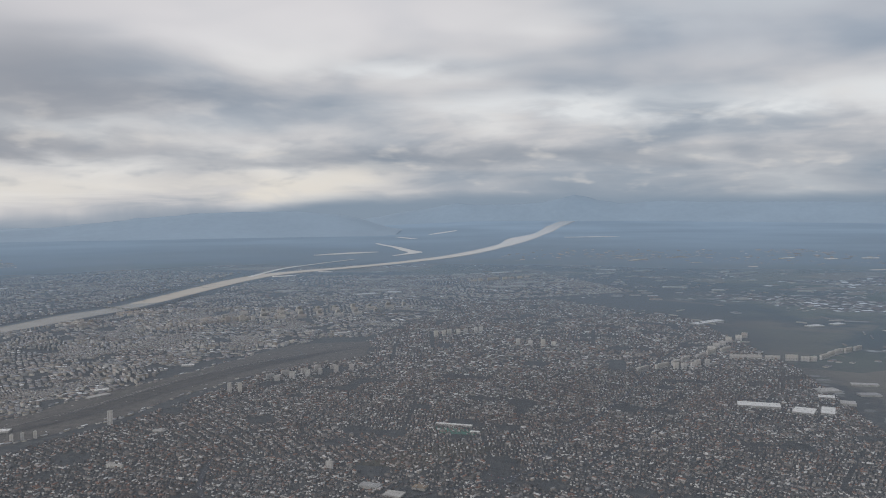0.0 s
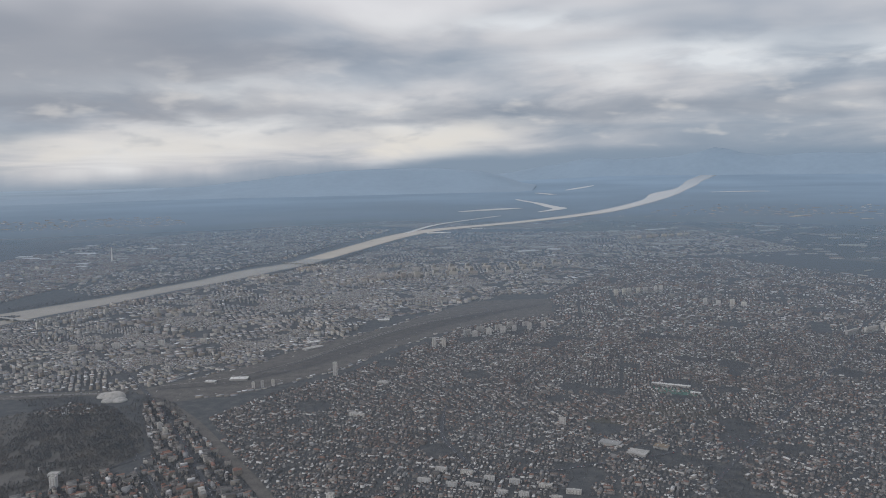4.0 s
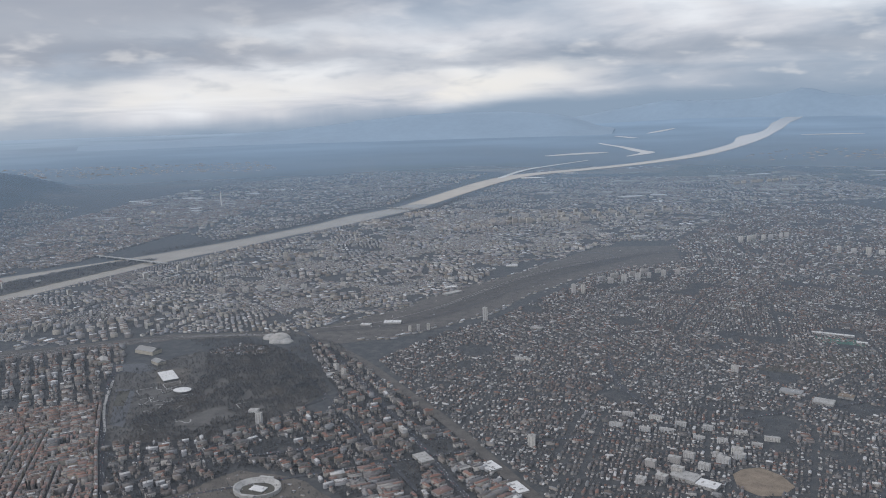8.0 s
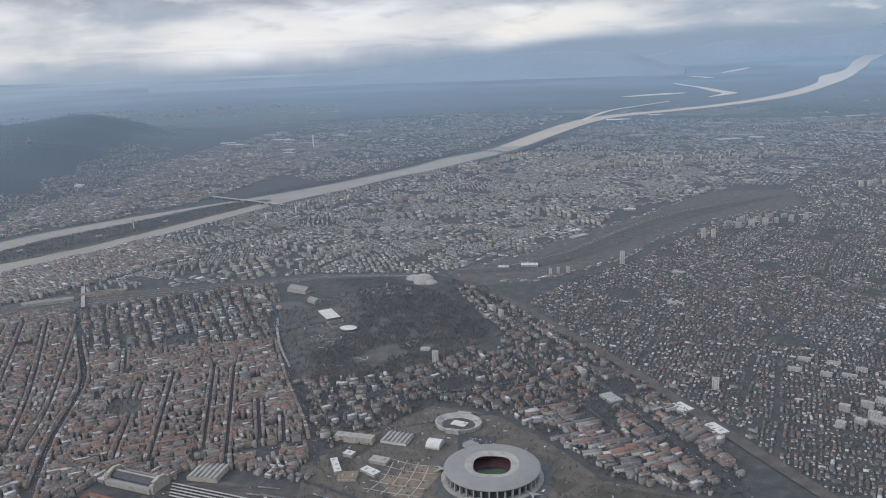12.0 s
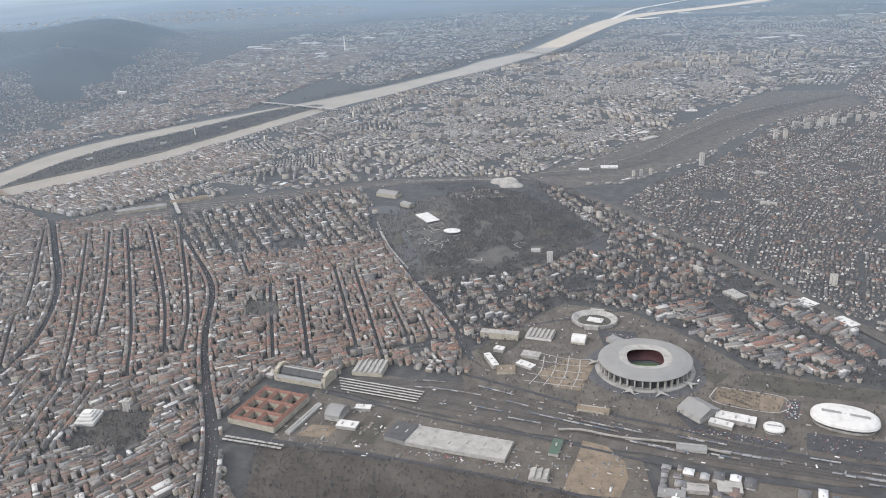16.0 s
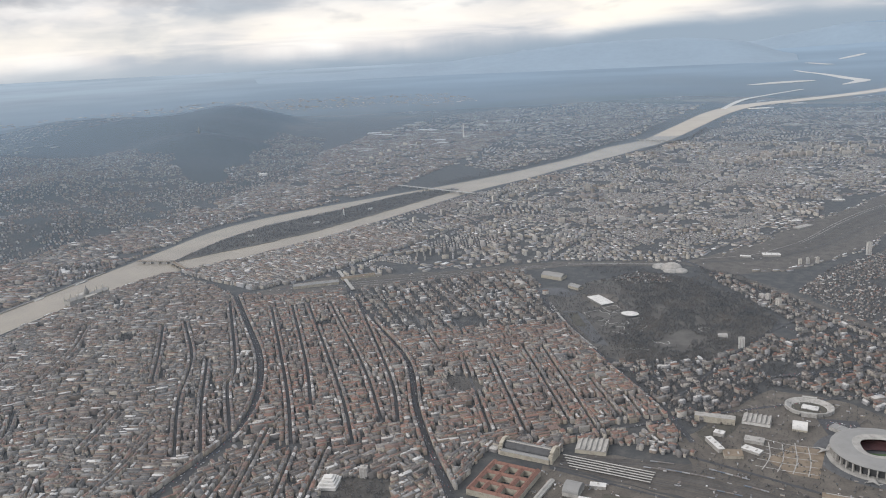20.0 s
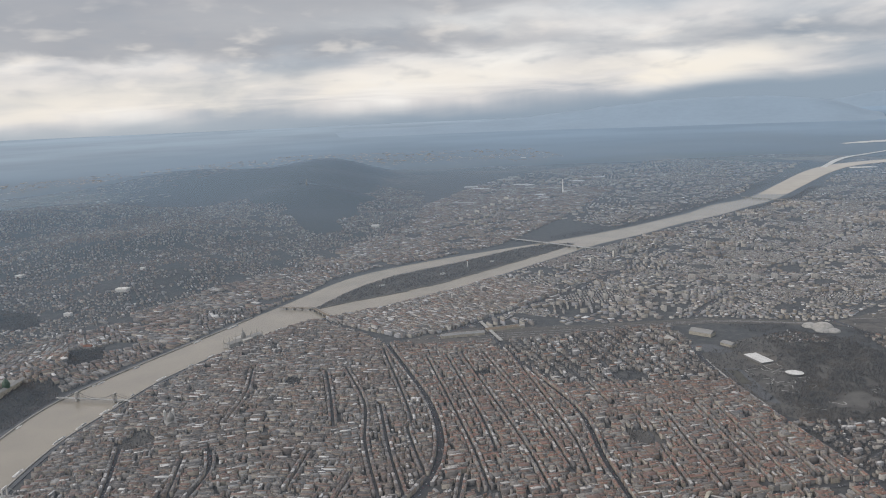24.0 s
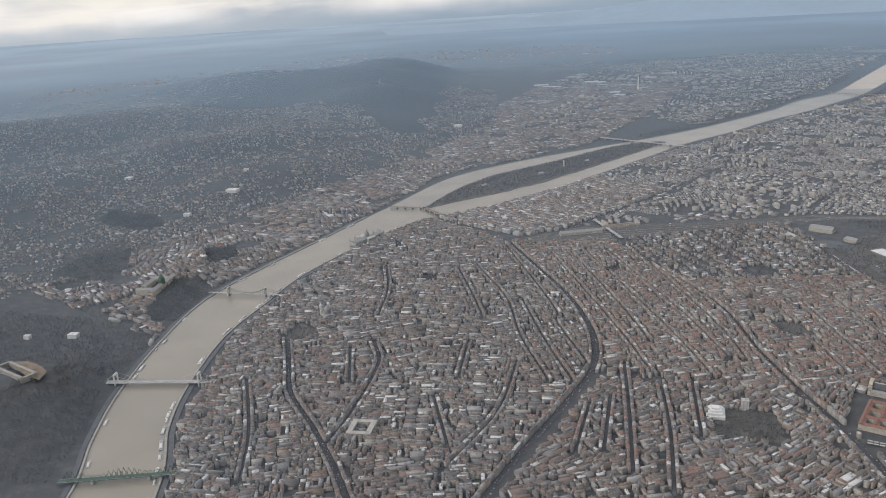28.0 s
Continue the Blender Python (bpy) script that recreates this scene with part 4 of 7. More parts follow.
def estates(poly, turn, step, low, high, keep=0.6, spacing=36, swing=0.5, tall=0.4):
    """Works quarters and housing estates: each cell holds slabs in rows, sheds, small houses or a mixture."""
    def grid(half):
        R, sort = np.random.rand, random.random()
        flip = 0 if random.random() < 0.6 else math.pi / 2
        if sort < 0.34:      # rows of long slabs with gardens between them
            du, dv = step * rng(1.5, 2.6), step * rng(0.85, 1.3)
            fill, size, thick = keep * 0.85, du * 0.8, (0.9, 0.4)
        elif sort < 0.58:    # wide low halls
            du, dv = step * rng(1.3, 2.2), step * rng(0.9, 1.4)
            fill, size, thick = keep * 0.85, du * 0.75, (dv * 0.4, dv * 0.4)
        elif sort < 0.8:     # small houses in rows
            du, dv = step * 0.52, step * 0.55
            fill, size, thick = keep * 0.85, du * 0.75, (du * 0.4, du * 0.3)
        else:
            du, dv = step, step
            fill, size, thick = keep, step * 0.7, (0.9, 1.6)
        u, v = [a.ravel() for a in np.meshgrid(np.arange(-half, half, du), np.arange(-half, half, dv))]
        sel = R(len(u)) < fill
        u, v = u[sel], v[sel]
        n = len(u)
        if sort < 0.34:
            h = low + (high - low) * (0.3 + 0.7 * random.random()) * (0.75 + 0.25 * R(n))
        elif sort < 0.58:
            h = 0.5 + 0.7 * R(n)
        elif sort < 0.8:
            h = 0.45 + 0.5 * R(n)
        else:
            h = np.where(R(n) < tall, low + (high - low) * R(n) ** 1.5, 0.4 + 0.9 * R(n))
        w, d = size * (0.55 + 0.45 * R(n)), thick[0] + thick[1] * R(n)
        spin = flip + np.where(R(n) < 0.85, 0, math.pi / 2)
        c, s = math.cos(flip), math.sin(flip)
        u, v = u + (R(n) - 0.5) * du * 0.3, v + (R(n) - 0.5) * dv * 0.3
        return np.stack([u * c - v * s, u * s + v * c, w, d, h, spin, np.where(R(n) < 0.6, 0.03, 0.3), 0 * u], 1)
    return spread(poly, spacing, turn, swing, 0.5, grid, 0.45)


def scatter(poly, count, gap=None):
    """Random places in an outline, off the streets where a gap is given."""
    xs, ys = [p[0] for p in poly], [p[1] for p in poly]
    x, y = np.random.uniform(min(xs), max(xs), count), np.random.uniform(min(ys), max(ys), count)
    ok = inside(x, y, poly)
    x, y = x[ok], y[ok]
    if gap is not None:
        ok = clear_of(x, y, gap)
        x, y = x[ok], y[ok]
    return x, y


# open spots kept free of trees: x, y, radius
GLADES = [(-122, 131, 9.5), (-103, 114, 5), (-98, 200, 13), (-76, 88, 9), (-59, 98, 3.5), (-50, 86, 3), (-118, 112, 4), (-108, 104, 4), (-70, 112, 3), (-402, -170, 12), (-160, -70, 5), (-437, -122, 4), (-459, -131, 3), (-377, 262, 5), (-360, 318, 4), (-402, 212, 4)]
glade = random.Random(11)
GLADES += [(glade.uniform(-135, -40), glade.uniform(65, 180), glade.uniform(1.2, 3.4)) for i in range(34)]


def trees(name, x, y, tall, label, category="trees", lift=0.0, clumps=3):
    """Many bare trees in one mesh: a tapered trunk and a broken crown of twig clumps each."""
    keep = np.ones(len(x), bool)
    for bx, by, br in GLADES:
        a = np.arctan2(y - by, x - bx)
        keep &= np.hypot(x - bx, y - by) > br * (1 + 0.3 * np.sin(2 * a + bx) + 0.22 * np.sin(5 * a + by))
    x, y = x[keep], y[keep]
    n = len(x)
    R = np.random.rand
    h = tall * (0.6 + 0.8 * R(n))
    z0 = height(x, y) + lift
    count = 4 + 4 * clumps
    pts = np.zeros((n, count, 3))
    for i in range(3):
        a = 2.1 * i
        pts[:, i] = np.stack([x + 0.06 * h * math.cos(a), y + 0.06 * h * math.sin(a), z0], 1)
    pts[:, 3] = np.stack([x, y, z0 + h * 0.7], 1)
    faces = [(0, 1, 3), (1, 2, 3), (2, 0, 3)]
    for c in range(clumps):
        o = 4 + c * 4
        ang = R(n) * 6.28
        cx, cy, cz = x + np.cos(ang) * 0.17 * h, y + np.sin(ang) * 0.17 * h, z0 + h * (0.4 + 0.17 * c)
        for i in range(3):
            b = ang + 2.1 * i + (R(n) - 0.5)
            s = h * (0.14 + 0.14 * R(n))
            pts[:, o + i] = np.stack([cx + s * np.cos(b), cy + s * np.sin(b), cz + h * 0.14 * (R(n) - 0.5)], 1)
        pts[:, o + 3] = np.stack([cx + 0.1 * h * (R(n) - 0.5), cy + 0.1 * h * (R(n) - 0.5), cz + h * (0.14 + 0.16 * R(n))], 1)
        faces += [(o, o + 1, o + 3), (o + 1, o + 2, o + 3), (o + 2, o, o + 3), (o + 2, o + 1, o)]
    f = np.array(faces)
    loops = f.ravel()[None] + np.arange(n)[:, None] * count
    me = bpy.data.meshes.new(name)
    me.vertices.add(n * count), me.loops.add(n * f.size), me.polygons.add(n * len(f))
    me.vertices.foreach_set("co", pts.astype(np.float32).ravel())
    me.loops.foreach_set("vertex_index", loops.astype(np.int32).ravel())
    me.polygons.foreach_set("loop_start", (np.arange(n * len(f)) * 3).astype(np.int32))
    me.materials.append(M["twigs"])
    me.update(calc_edges=True)
    return tagged(new(name, me), label, category, kind="stuff")


Q_INNER = [(-290, -205), (-325, -160), (-345, -128), (-370, -86), (-381, -50), (-389, -15), (-397, 30), (-398, 76), (-390, 116), (-317, 85), (-253, 19), (-218, -32), (-209, -57), (-209, -91), (-208, -146), (-205, -205)]
Q_MID = [(-316, 87), (-252, 20), (-217, -32), (-207, -58), (-140, -43), (-118, -26), (-98, -20), (-60, -8), (-72, 16), (-104, 58), (-128, 92), (-205, 58), (-262, 110)]
Q_SOUTH = [(-204, -60), (-140, -44), (-116, -68), (-92, -98), (-130, -145), (-180, -200), (-205, -220)]
Q_VILLA = [(-205, 58), (-128, 92), (-145, 122), (-160, 150), (-180, 178), (-222, 145), (-260, 112)]
Q_EAST = [(-100, 52), (-60, 4), (-48, 24), (-34, 48), (-8, 44), (16, 26), (32, 10), (74, 6), (60, 55), (28, 92), (0, 126), (-38, 168), (-82, 205), (-60, 165), (-30, 122), (-28, 98), (-44, 108), (-50, 87), (-62, 69), (-86, 60)]
Q_NEAR_EAST = [(62, 60), (30, 98), (0, 132), (-30, 175), (-15, 222), (12, 262), (34, 325), (60, 395), (430, 395), (400, 160), (215, 50), (135, -30), (100, 8)]
Q_FAR_EAST = [(60, 395), (76, 430), (116, 535), (190, 800), (300, 820), (420, 640), (430, 395)]
Q_LIPOT = [(-394, 118), (-365, 186), (-338, 268), (-262, 236), (-292, 132), (-314, 98)]
Q_GAP = [(-139, -39), (-118, -26), (-98, -21), (-97, -29), (-121, -34), (-121, -64), (-114, -68)]
Q_NORTH = [(-338, 268), (-324, 312), (-306, 378), (-292, 418), (-272, 472), (-252, 548), (-224, 614), (-194, 690), (-170, 760), (-10, 760), (72, 545), (46, 484), (-14, 416), (-27, 294), (-73, 258), (-90, 216), (-165, 203), (-235, 160), (-292, 132), (-262, 236)]
Q_FAR_NORTH = [(-164, 760), (-152, 900), (-135, 1100), (-70, 1180), (330, 1180), (420, 900), (190, 800), (112, 545), (72, 545), (-10, 760)]
Q_BUDA_LOW = [(-372, -118), (-416, -90), (-428, -40), (-433, 10), (-438, 70), (-440, 128), (-455, 228), (-444, 268), (-415, 318), (-388, 398), (-390, 560), (-420, 860), (-640, 860), (-600, 620), (-530, 470), (-520, 300), (-520, 130), (-530, 20), (-520, -90), (-440, -100)]
Q_NORTH_WEST = [(-390, 560), (-318, 515), (-292, 588), (-268, 665), (-240, 800), (-230, 1000), (-200, 1250), (-420, 1350), (-640, 1100), (-640, 860), (-420, 860)]

Q_PLAIN = [(420, 640), (300, 820), (420, 900), (330, 1180), (100, 1250), (150, 1500), (400, 1900), (1000, 1800), (1250, 900), (800, 420), (430, 395)]
GRID = math.atan2(-0.773, 0.634)


def split(rows, x0, x1, y0, y1, most):
    """Takes at most so many front houses in a stretch of the plan out of the joined mass."""
    r = np.array(rows)
    hit = np.nonzero((r[:, 0] > x0) & (r[:, 0] < x1) & (r[:, 1] > y0) & (r[:, 1] < y1) & (r[:, 2] > 0.9))[0]
    hit = hit[np.linspace(0, len(hit) - 1, min(most, len(hit))).astype(int)]
    keep = np.ones(len(r), bool)
    keep[hit] = False
    return r[keep], r[hit]


def house(row, name, walls, roofs, label, category, group):
    """One house as a thing: walls and a pitched or flat roof."""
    x, y, w, d, h, turn, rh, hip = [float(v) for v in row]
    t = thing(name, pose(x, y, float(height(np.array(x), np.array(y))), 0, 0, math.degrees(turn)), label, category, group)
    part("wall", box(w, d, h + 0.3, z=-0.3), walls, t)
    if rh > 0.1:
        part("roof", gable(w + 0.08, d + 0.12, rh, z=h, hip=hip), roofs, t)
    else:
        bm = box(w + 0.04, d + 0.04, 0.07, z=h)
        box(0.4, 0.35, 0.22, w * 0.2, 0, h, bm=bm)
        part("roof", bm, roofs, t)
    return t


front_inner, front_mid, front_south, front_gap = street_fronts((Q_INNER, Q_MID, Q_SOUTH, Q_GAP), 1.6, 1.95)
inner = np.vstack([tenements(Q_INNER, GRID - 0.18, 1.55, 2.05, 48, 0.3), front_inner])
mid = np.vstack([tenements(Q_MID, GRID, 1.65, 2.1), front_mid])
south = np.vstack([tenements(Q_SOUTH, GRID + 0.3, 1.35, 1.95, 55, 0.35), front_south])
mid, mid_near = split(mid, -150, -60, -30, 40, 190)
south, south_near = split(south, -205, -120, -110, -45, 105)
east = villas(Q_EAST, GRID + 0.05, 2.15, 2.0, 0.7, 1.4, 0.34, 0.2, 0.88, 60, 0.12, 0.35)
east, east_near = split(east, -60, 40, 50, 130, 290)
houses("inner_city_houses", inner, M["wall_old"], M["roof_old"], "dense old tenement blocks with brown and red roofs", extra=1.3)
houses("avenue_city_houses", mid, M["wall_old"], M["roof_red"], "regular old tenement blocks with terracotta and grey roofs", extra=1.3)
houses("south_city_houses", south, M["wall_old"], M["roof_old"], "old tenement blocks with red and grey roofs", extra=1.3)
houses("riverside_city_houses", tenements(Q_LIPOT, 1.25, 1.7, 2.3, 60, 0.2, 0.0, 1.15), M["wall_pale"], M["roof_old"], "dense pale apartment blocks by the river", extra=1.0)
houses("eastern_works", estates([(6, -50), (118, -48), (160, -60), (160, -130), (16, -112)], 0.1, 3.2, 0.8, 1.6, 1.0, 40, 0.2), M["wall_pale"], M["roof_grey"], "works and apartment slabs south of the tracks", extra=1.0)
houses("junction_blocks", estates([(76, 4), (95, 8), (132, -37), (78, -35)], 0.3, 4.0, 0.9, 2.2, 0.9, 60, 0.2), M["wall_pale"], M["roof_grey"], "apartment slabs by the railway junction", extra=1.0)
houses("terminus_square_houses", np.vstack([tenements(Q_GAP, GRID + 0.7, 1.4, 2.0), front_gap]), M["wall_old"], M["roof_red"], "old blocks round the terminus square", extra=1.0)
houses("embassy_villas", villas(Q_VILLA, GRID, 2.2, 2.1, 0.9, 1.6, 0.3, 0.2, 0.95, 0), M["wall_villa"], M["roof_villa"], "pale villas among bare garden trees", extra=0.6)
EAST_BLOCKS = [(-4, 46), (16, 29), (32, 13), (72, 9), (60, 50), (26, 64), (6, 62)]
east = east[~inside(east[:, 0], east[:, 1], EAST_BLOCKS)]
houses("stadium_quarter_blocks", tenements(EAST_BLOCKS, GRID + 0.05, 1.0, 1.6, 30, 0.25, 0.5, 1.35), M["wall_villa"], M["roof_red"], "apartment blocks with orange and grey roofs behind the stadium", extra=1.0)
houses("park_side_houses", east, M["wall_villa"], M["roof_villa"], "apartment villas with brown roofs beside the park", extra=0.8)
houses("garden_suburb_houses", villas(Q_NEAR_EAST, -0.42, 1.8, 1.7, 0.34, 0.72, 0.17, 0.15, 0.92, 65, 0.55), M["wall_suburb"], M["roof_villa"], "small suburban houses with brown and grey roofs", extra=0.25)
houses("outer_suburb_houses", villas(Q_FAR_EAST, -0.3, 2.6, 2.4, 0.5, 1.0, 0.14, 0.15, 0.9, 80, 0.6), M["wall_suburb"], M["roof_villa"], "far suburban houses in dense rows")
houses("works_quarter_blocks", estates(Q_NORTH, GRID + 0.25, 3.6, 1.0, 2.9, 0.95, 34), M["wall_pale"], M["roof_grey"], "pale apartment slabs and works halls", extra=0.8)
houses("northern_town_blocks", estates(Q_FAR_NORTH, 0.3, 4.6, 0.7, 2.0, 0.75, 60), M["wall_pale"], M["roof_grey"], "far low blocks and halls with pale roofs")
houses("far_plain_villages", estates(Q_PLAIN, 0.2, 11, 0.6, 1.4, 0.16, 120, 0.6), M["wall_pale"], M["roof_grey"], "scattered far halls and villages on the plain")
houses("west_bank_blocks", tenements(Q_BUDA_LOW, 1.25, 1.0, 1.8, 45, 0.6, 0.55, 1.5), M["wall_old"], M["roof_old"], "old blocks on the west bank with brown roofs")
slope = villas(Q_BUDA_HILL, 0.8, 2.4, 2.5, 0.6, 1.2, 0.14, 0.3, 0.6, 60, 0.8, 0.5)
slope = slope[~inside(slope[:, 0] + 9 * np.sin(slope[:, 1] / 17), slope[:, 1] + 9 * np.sin(slope[:, 0] / 13), WOODED)]
houses("hillside_villas", slope, M["wall_villa"], M["roof_villa"], "pale villas scattered over wooded slopes")
houses("valley_villages", estates([(-1000, 520), (-1080, 900), (-1000, 1150), (-700, 1150), (-640, 1350), (-900, 1700), (-1500, 1500), (-1700, 700), (-1300, 300)], 0.2, 8, 0.6, 1.5, 0.22, 110, 0.7), M["wall_pale"], M["roof_grey"], "scattered far villages in the valley behind the hills")
houses("north_west_blocks", estates(Q_NORTH_WEST, 0.6, 5.4, 0.8, 2.4, 0.7, 60), M["wall_pale"], M["roof_grey"], "far blocks and halls across the river")
for row in list(mid_near) + list(south_near):
    house(row, "tenement_house", M["tenement_wall"], M["tenement_roof"], "old plastered tenement house with a tiled roof in a closed block" if row[6] > 0.1 else "old plastered tenement house with a flat grey roof", "house", "tenement houses near the terminus")
for row in east_near:
    house(row, "villa", M["villa_wall"], M["villa_roof"], "detached pale villa with a hipped brown roof" if row[7] > 0 else "detached pale apartment villa with a plain roof", "house", "villas beside the park")
for poly, count, tall, name, label in (
        (PARK, 15000, 1.15, "park_trees", "dense bare park trees"), (outline(ISLAND, 12, -3), 14000, 1.2, "island_trees", "bare woodland on the island"), (CEMETERY, 4200, 0.95, "cemetery_trees", "bare trees among graves"),
        (GELLERT, 11000, 1.2, "hill_trees", "bare wood on the rocky hill"), (GARDEN, 900, 1.0, "garden_trees", "bare trees of a small city garden"),
        ([(-420, -92), (-374, -118), (-386, -148), (-412, -118), (-455, -100), (-520, -90), (-520, -60), (-470, -70)], 5000, 1.1, "slope_trees", "bare trees on the castle slopes")):
    x, y = scatter(poly, count)
    dry = ~inside(x, y, WATERLINE) | (name == "island_trees")
    trees(name, x[dry], y[dry], tall, label, lift=0.2)
for poly, count, name in ((Q_NEAR_EAST, 52000, "garden_trees"), (Q_EAST, 26000, "garden_trees"), (Q_VILLA, 4500, "garden_trees"), (Q_NORTH, 16000, "street_trees"), (Q_BUDA_HILL, 48000, "slope_trees"), (Q_FAR_EAST, 7000, "garden_trees"), (Q_SOUTH, 2500, "street_trees"), (Q_BUDA_LOW, 6000, "street_trees")):
    x, y = scatter(poly, count, 0.2)
    trees(name, x, y, 1.15, "bare trees between the houses", clumps=3 if poly in (Q_EAST, Q_VILLA) else 2 if poly is Q_NEAR_EAST else 1)
x, y = scatter(PARK_WEST, 4200)
trees("park_trees", x, y, 1.0, "loose bare trees on the park forecourt")
x, y = scatter([(215, 50), (400, 160), (430, 395), (240, 395), (170, 140)], 16000, 0.2)
trees("garden_trees", x, y, 1.2, "bare garden trees in the eastern suburb", clumps=2)
x, y = scatter(WOODED, 16000)
trees("hill_trees", x, y, 1.3, "dark bare wood on the western hills", clumps=2)
for poly in SQUARES:
    x, y = scatter(poly, 260)
    trees("square_trees", x, y, 1.0, "bare trees of a small city square")
    sheet("square_ground", poly, 0.05, M["wood"], "dark small city square among tenements", "square", rag=0.5)
for poly in SLOPES:
    x, y = scatter(poly, 2600)
    trees("slope_trees", x, y, 1.3, "dark bare trees on steep ground west of the river", clumps=2)
x, y = scatter([(-150, 192), (-98, 214), (-62, 198), (-40, 172), (-60, 162), (-87, 186), (-112, 194), (-130, 178)], 2600)
trees("park_trees", x, y, 1.1, "bare trees between park and railway")
bank = glide([(-352, 436, 14), (-325, 500, 26), (-300, 570, 30), (-284, 640, 26), (-262, 740, 24), (-240, 850, 20), (-226, 1000, 30)], 10)
x, y = scatter(outline(bank.tolist()[::3], 12), 9000, 0.2)
trees("bank_trees", x, y, 1.5, "bare riverside wood on the far bank")
bank2 = [(-205, 650, 10), (-185, 720, 14), (-165, 800, 12), (-156, 900, 14)]
x, y = scatter(outline(bank2, 12), 3000, 0.2)
trees("bank_trees", x, y, 1.5, "bare riverside wood by the bridge")
for step, (name, poly, mat, label, cat) in enumerate((
        ("park_ground", PARK, "wood", "dark bare parkland with paths", "park"), ("park_forecourt", PARK_WEST, "wood", "worn park lawns crossed by paths", "park"), ("cemetery_ground", CEMETERY, "graves", "brown wooded cemetery", "cemetery"),
        ("garden_ground", GARDEN, "wood", "small dark city garden", "garden"), ("rail_land", RAIL_NORTH, "yard", "wide dark railway land", "railway"),
        ("rail_yard", RAIL_YARD, "yard", "brown ballast of the terminus tracks", "railway"), ("arena_ground", ARENA, "grounds", "paved grounds round the stadium", "ground"),
        ("depot_ground", DEPOTS, "grounds", "worn yards beside the tracks", "ground"), ("station_land", STATION_WEST, "yard", "dark ballast of the western station", "railway"))):
    sheet(name, poly, 0.05 + 0.006 * step, M[mat], label, cat, rag=0.8)
for i, line in enumerate(STREETS):
    ribbon("road", line, 0.06 + 0.001 * i, M["road"], "dark narrow street between closed rows of houses", "road", 6)
for i, line in enumerate(AVENUES):
    ribbon("road", line, 0.10 + 0.008 * i, M["asphalt"], "wide dark city avenue between houses", "road", 5)
for line in RAILS:
    ribbon("railway", line, 0.30, M["yard"], "dark railway line between suburbs", "railway", 5)


# ---- builders for single things ----
def hall(name, x, y, length, wide, turn, tall, roof, wall, label, category="hall", style="flat", group="", z=0.06):
    """A hall: walls, and a flat, pitched, vaulted or saw-tooth roof."""
    t = thing(name, pose(x, y, z, 0, 0, turn), label, category, group)
    part("wall", box(length, wide, tall), M[wall], t)
    if style == "flat":
        bm = box(length + 0.06, wide + 0.06, 0.12, z=tall, bevel=0.03)
        part("roof", bm, M[roof], t)
        n = max(1, int(length / 3))
        for i in range(min(n, 6)):
            part("roof_vent", box(0.5, min(wide * 0.4, 1.4), 0.18, (i + 0.5) * length / min(n, 6) - length / 2, wide * rng(-0.15, 0.15), tall + 0.12, bevel=0.03), M["pale"], t)
    elif style == "gable":
        part("roof", gable(length + 0.1, wide + 0.15, wide * 0.22, z=tall), M[roof], t)
        part("ridge_light", box(length * 0.8, 0.35, 0.14, z=tall + wide * 0.22 - 0.06), M["pale"], t)
    elif style == "vault":
        bm = bmesh.new()
        steps = 10
        rows = [[bm.verts.new((sx * length / 2, -math.cos(math.pi * i / steps) * wide / 2, tall + math.sin(math.pi * i / steps) * wide * 0.3)) for i in range(steps + 1)] for sx in (-1, 1)]
        for i in range(steps):
            bm.faces.new((rows[0][i], rows[0][i + 1], rows[1][i + 1], rows[1][i]))
        bm.faces.new(rows[0]), bm.faces.new(rows[1])
        part("roof", bm, M[roof], t)
    elif style == "saw":
        n = max(3, int(length / 1.5))
        for i in range(n):
            w = length / n
            bm = bmesh.new()
            x0 = -length / 2 + i * w
            v = [bm.verts.new(p) for p in ((x0, -wide / 2, tall), (x0 + w, -wide / 2, tall), (x0 + w * 0.9, -wide / 2, tall + 0.6), (x0, wide / 2, tall), (x0 + w, wide / 2, tall), (x0 + w * 0.9, wide / 2, tall + 0.6))]
            for f in ((0, 1, 2), (3, 5, 4), (0, 2, 5, 3), (1, 4, 5, 2), (0, 3, 4, 1)):
                bm.faces.new([v[j] for j in f])
            part("roof_bay", bm, M[roof], t)
    return t


def tower(name, x, y, w, d, tall, turn, label, category="tower block", group="", wall="slab_wall"):
    """A tall block with bands of loggias, a parapet and a lift house."""
    t = thing(name, pose(x, y, float(height(np.array(x), np.array(y))), 0, 0, turn), label, category, group)
    part("wall", box(w, d, tall), M[wall], t)
    for side in (-1, 1):
        n = max(1, int(w / 0.9))
        bm = bmesh.new()
        for i in range(n):
            box(0.34, 0.1, tall * 0.9, (i + 0.5) * w / n - w / 2, side * (d / 2 + 0.04), tall * 0.06, bm=bm)
        part("loggia", bm, M["concrete"], t)
    part("parapet", box(w + 0.08, d + 0.08, 0.12, z=tall), M["concrete"], t)
    part("lift_house", box(min(w, 1.0) * 0.6, d * 0.5, 0.35, z=tall + 0.12), M["concrete"], t)
    return t


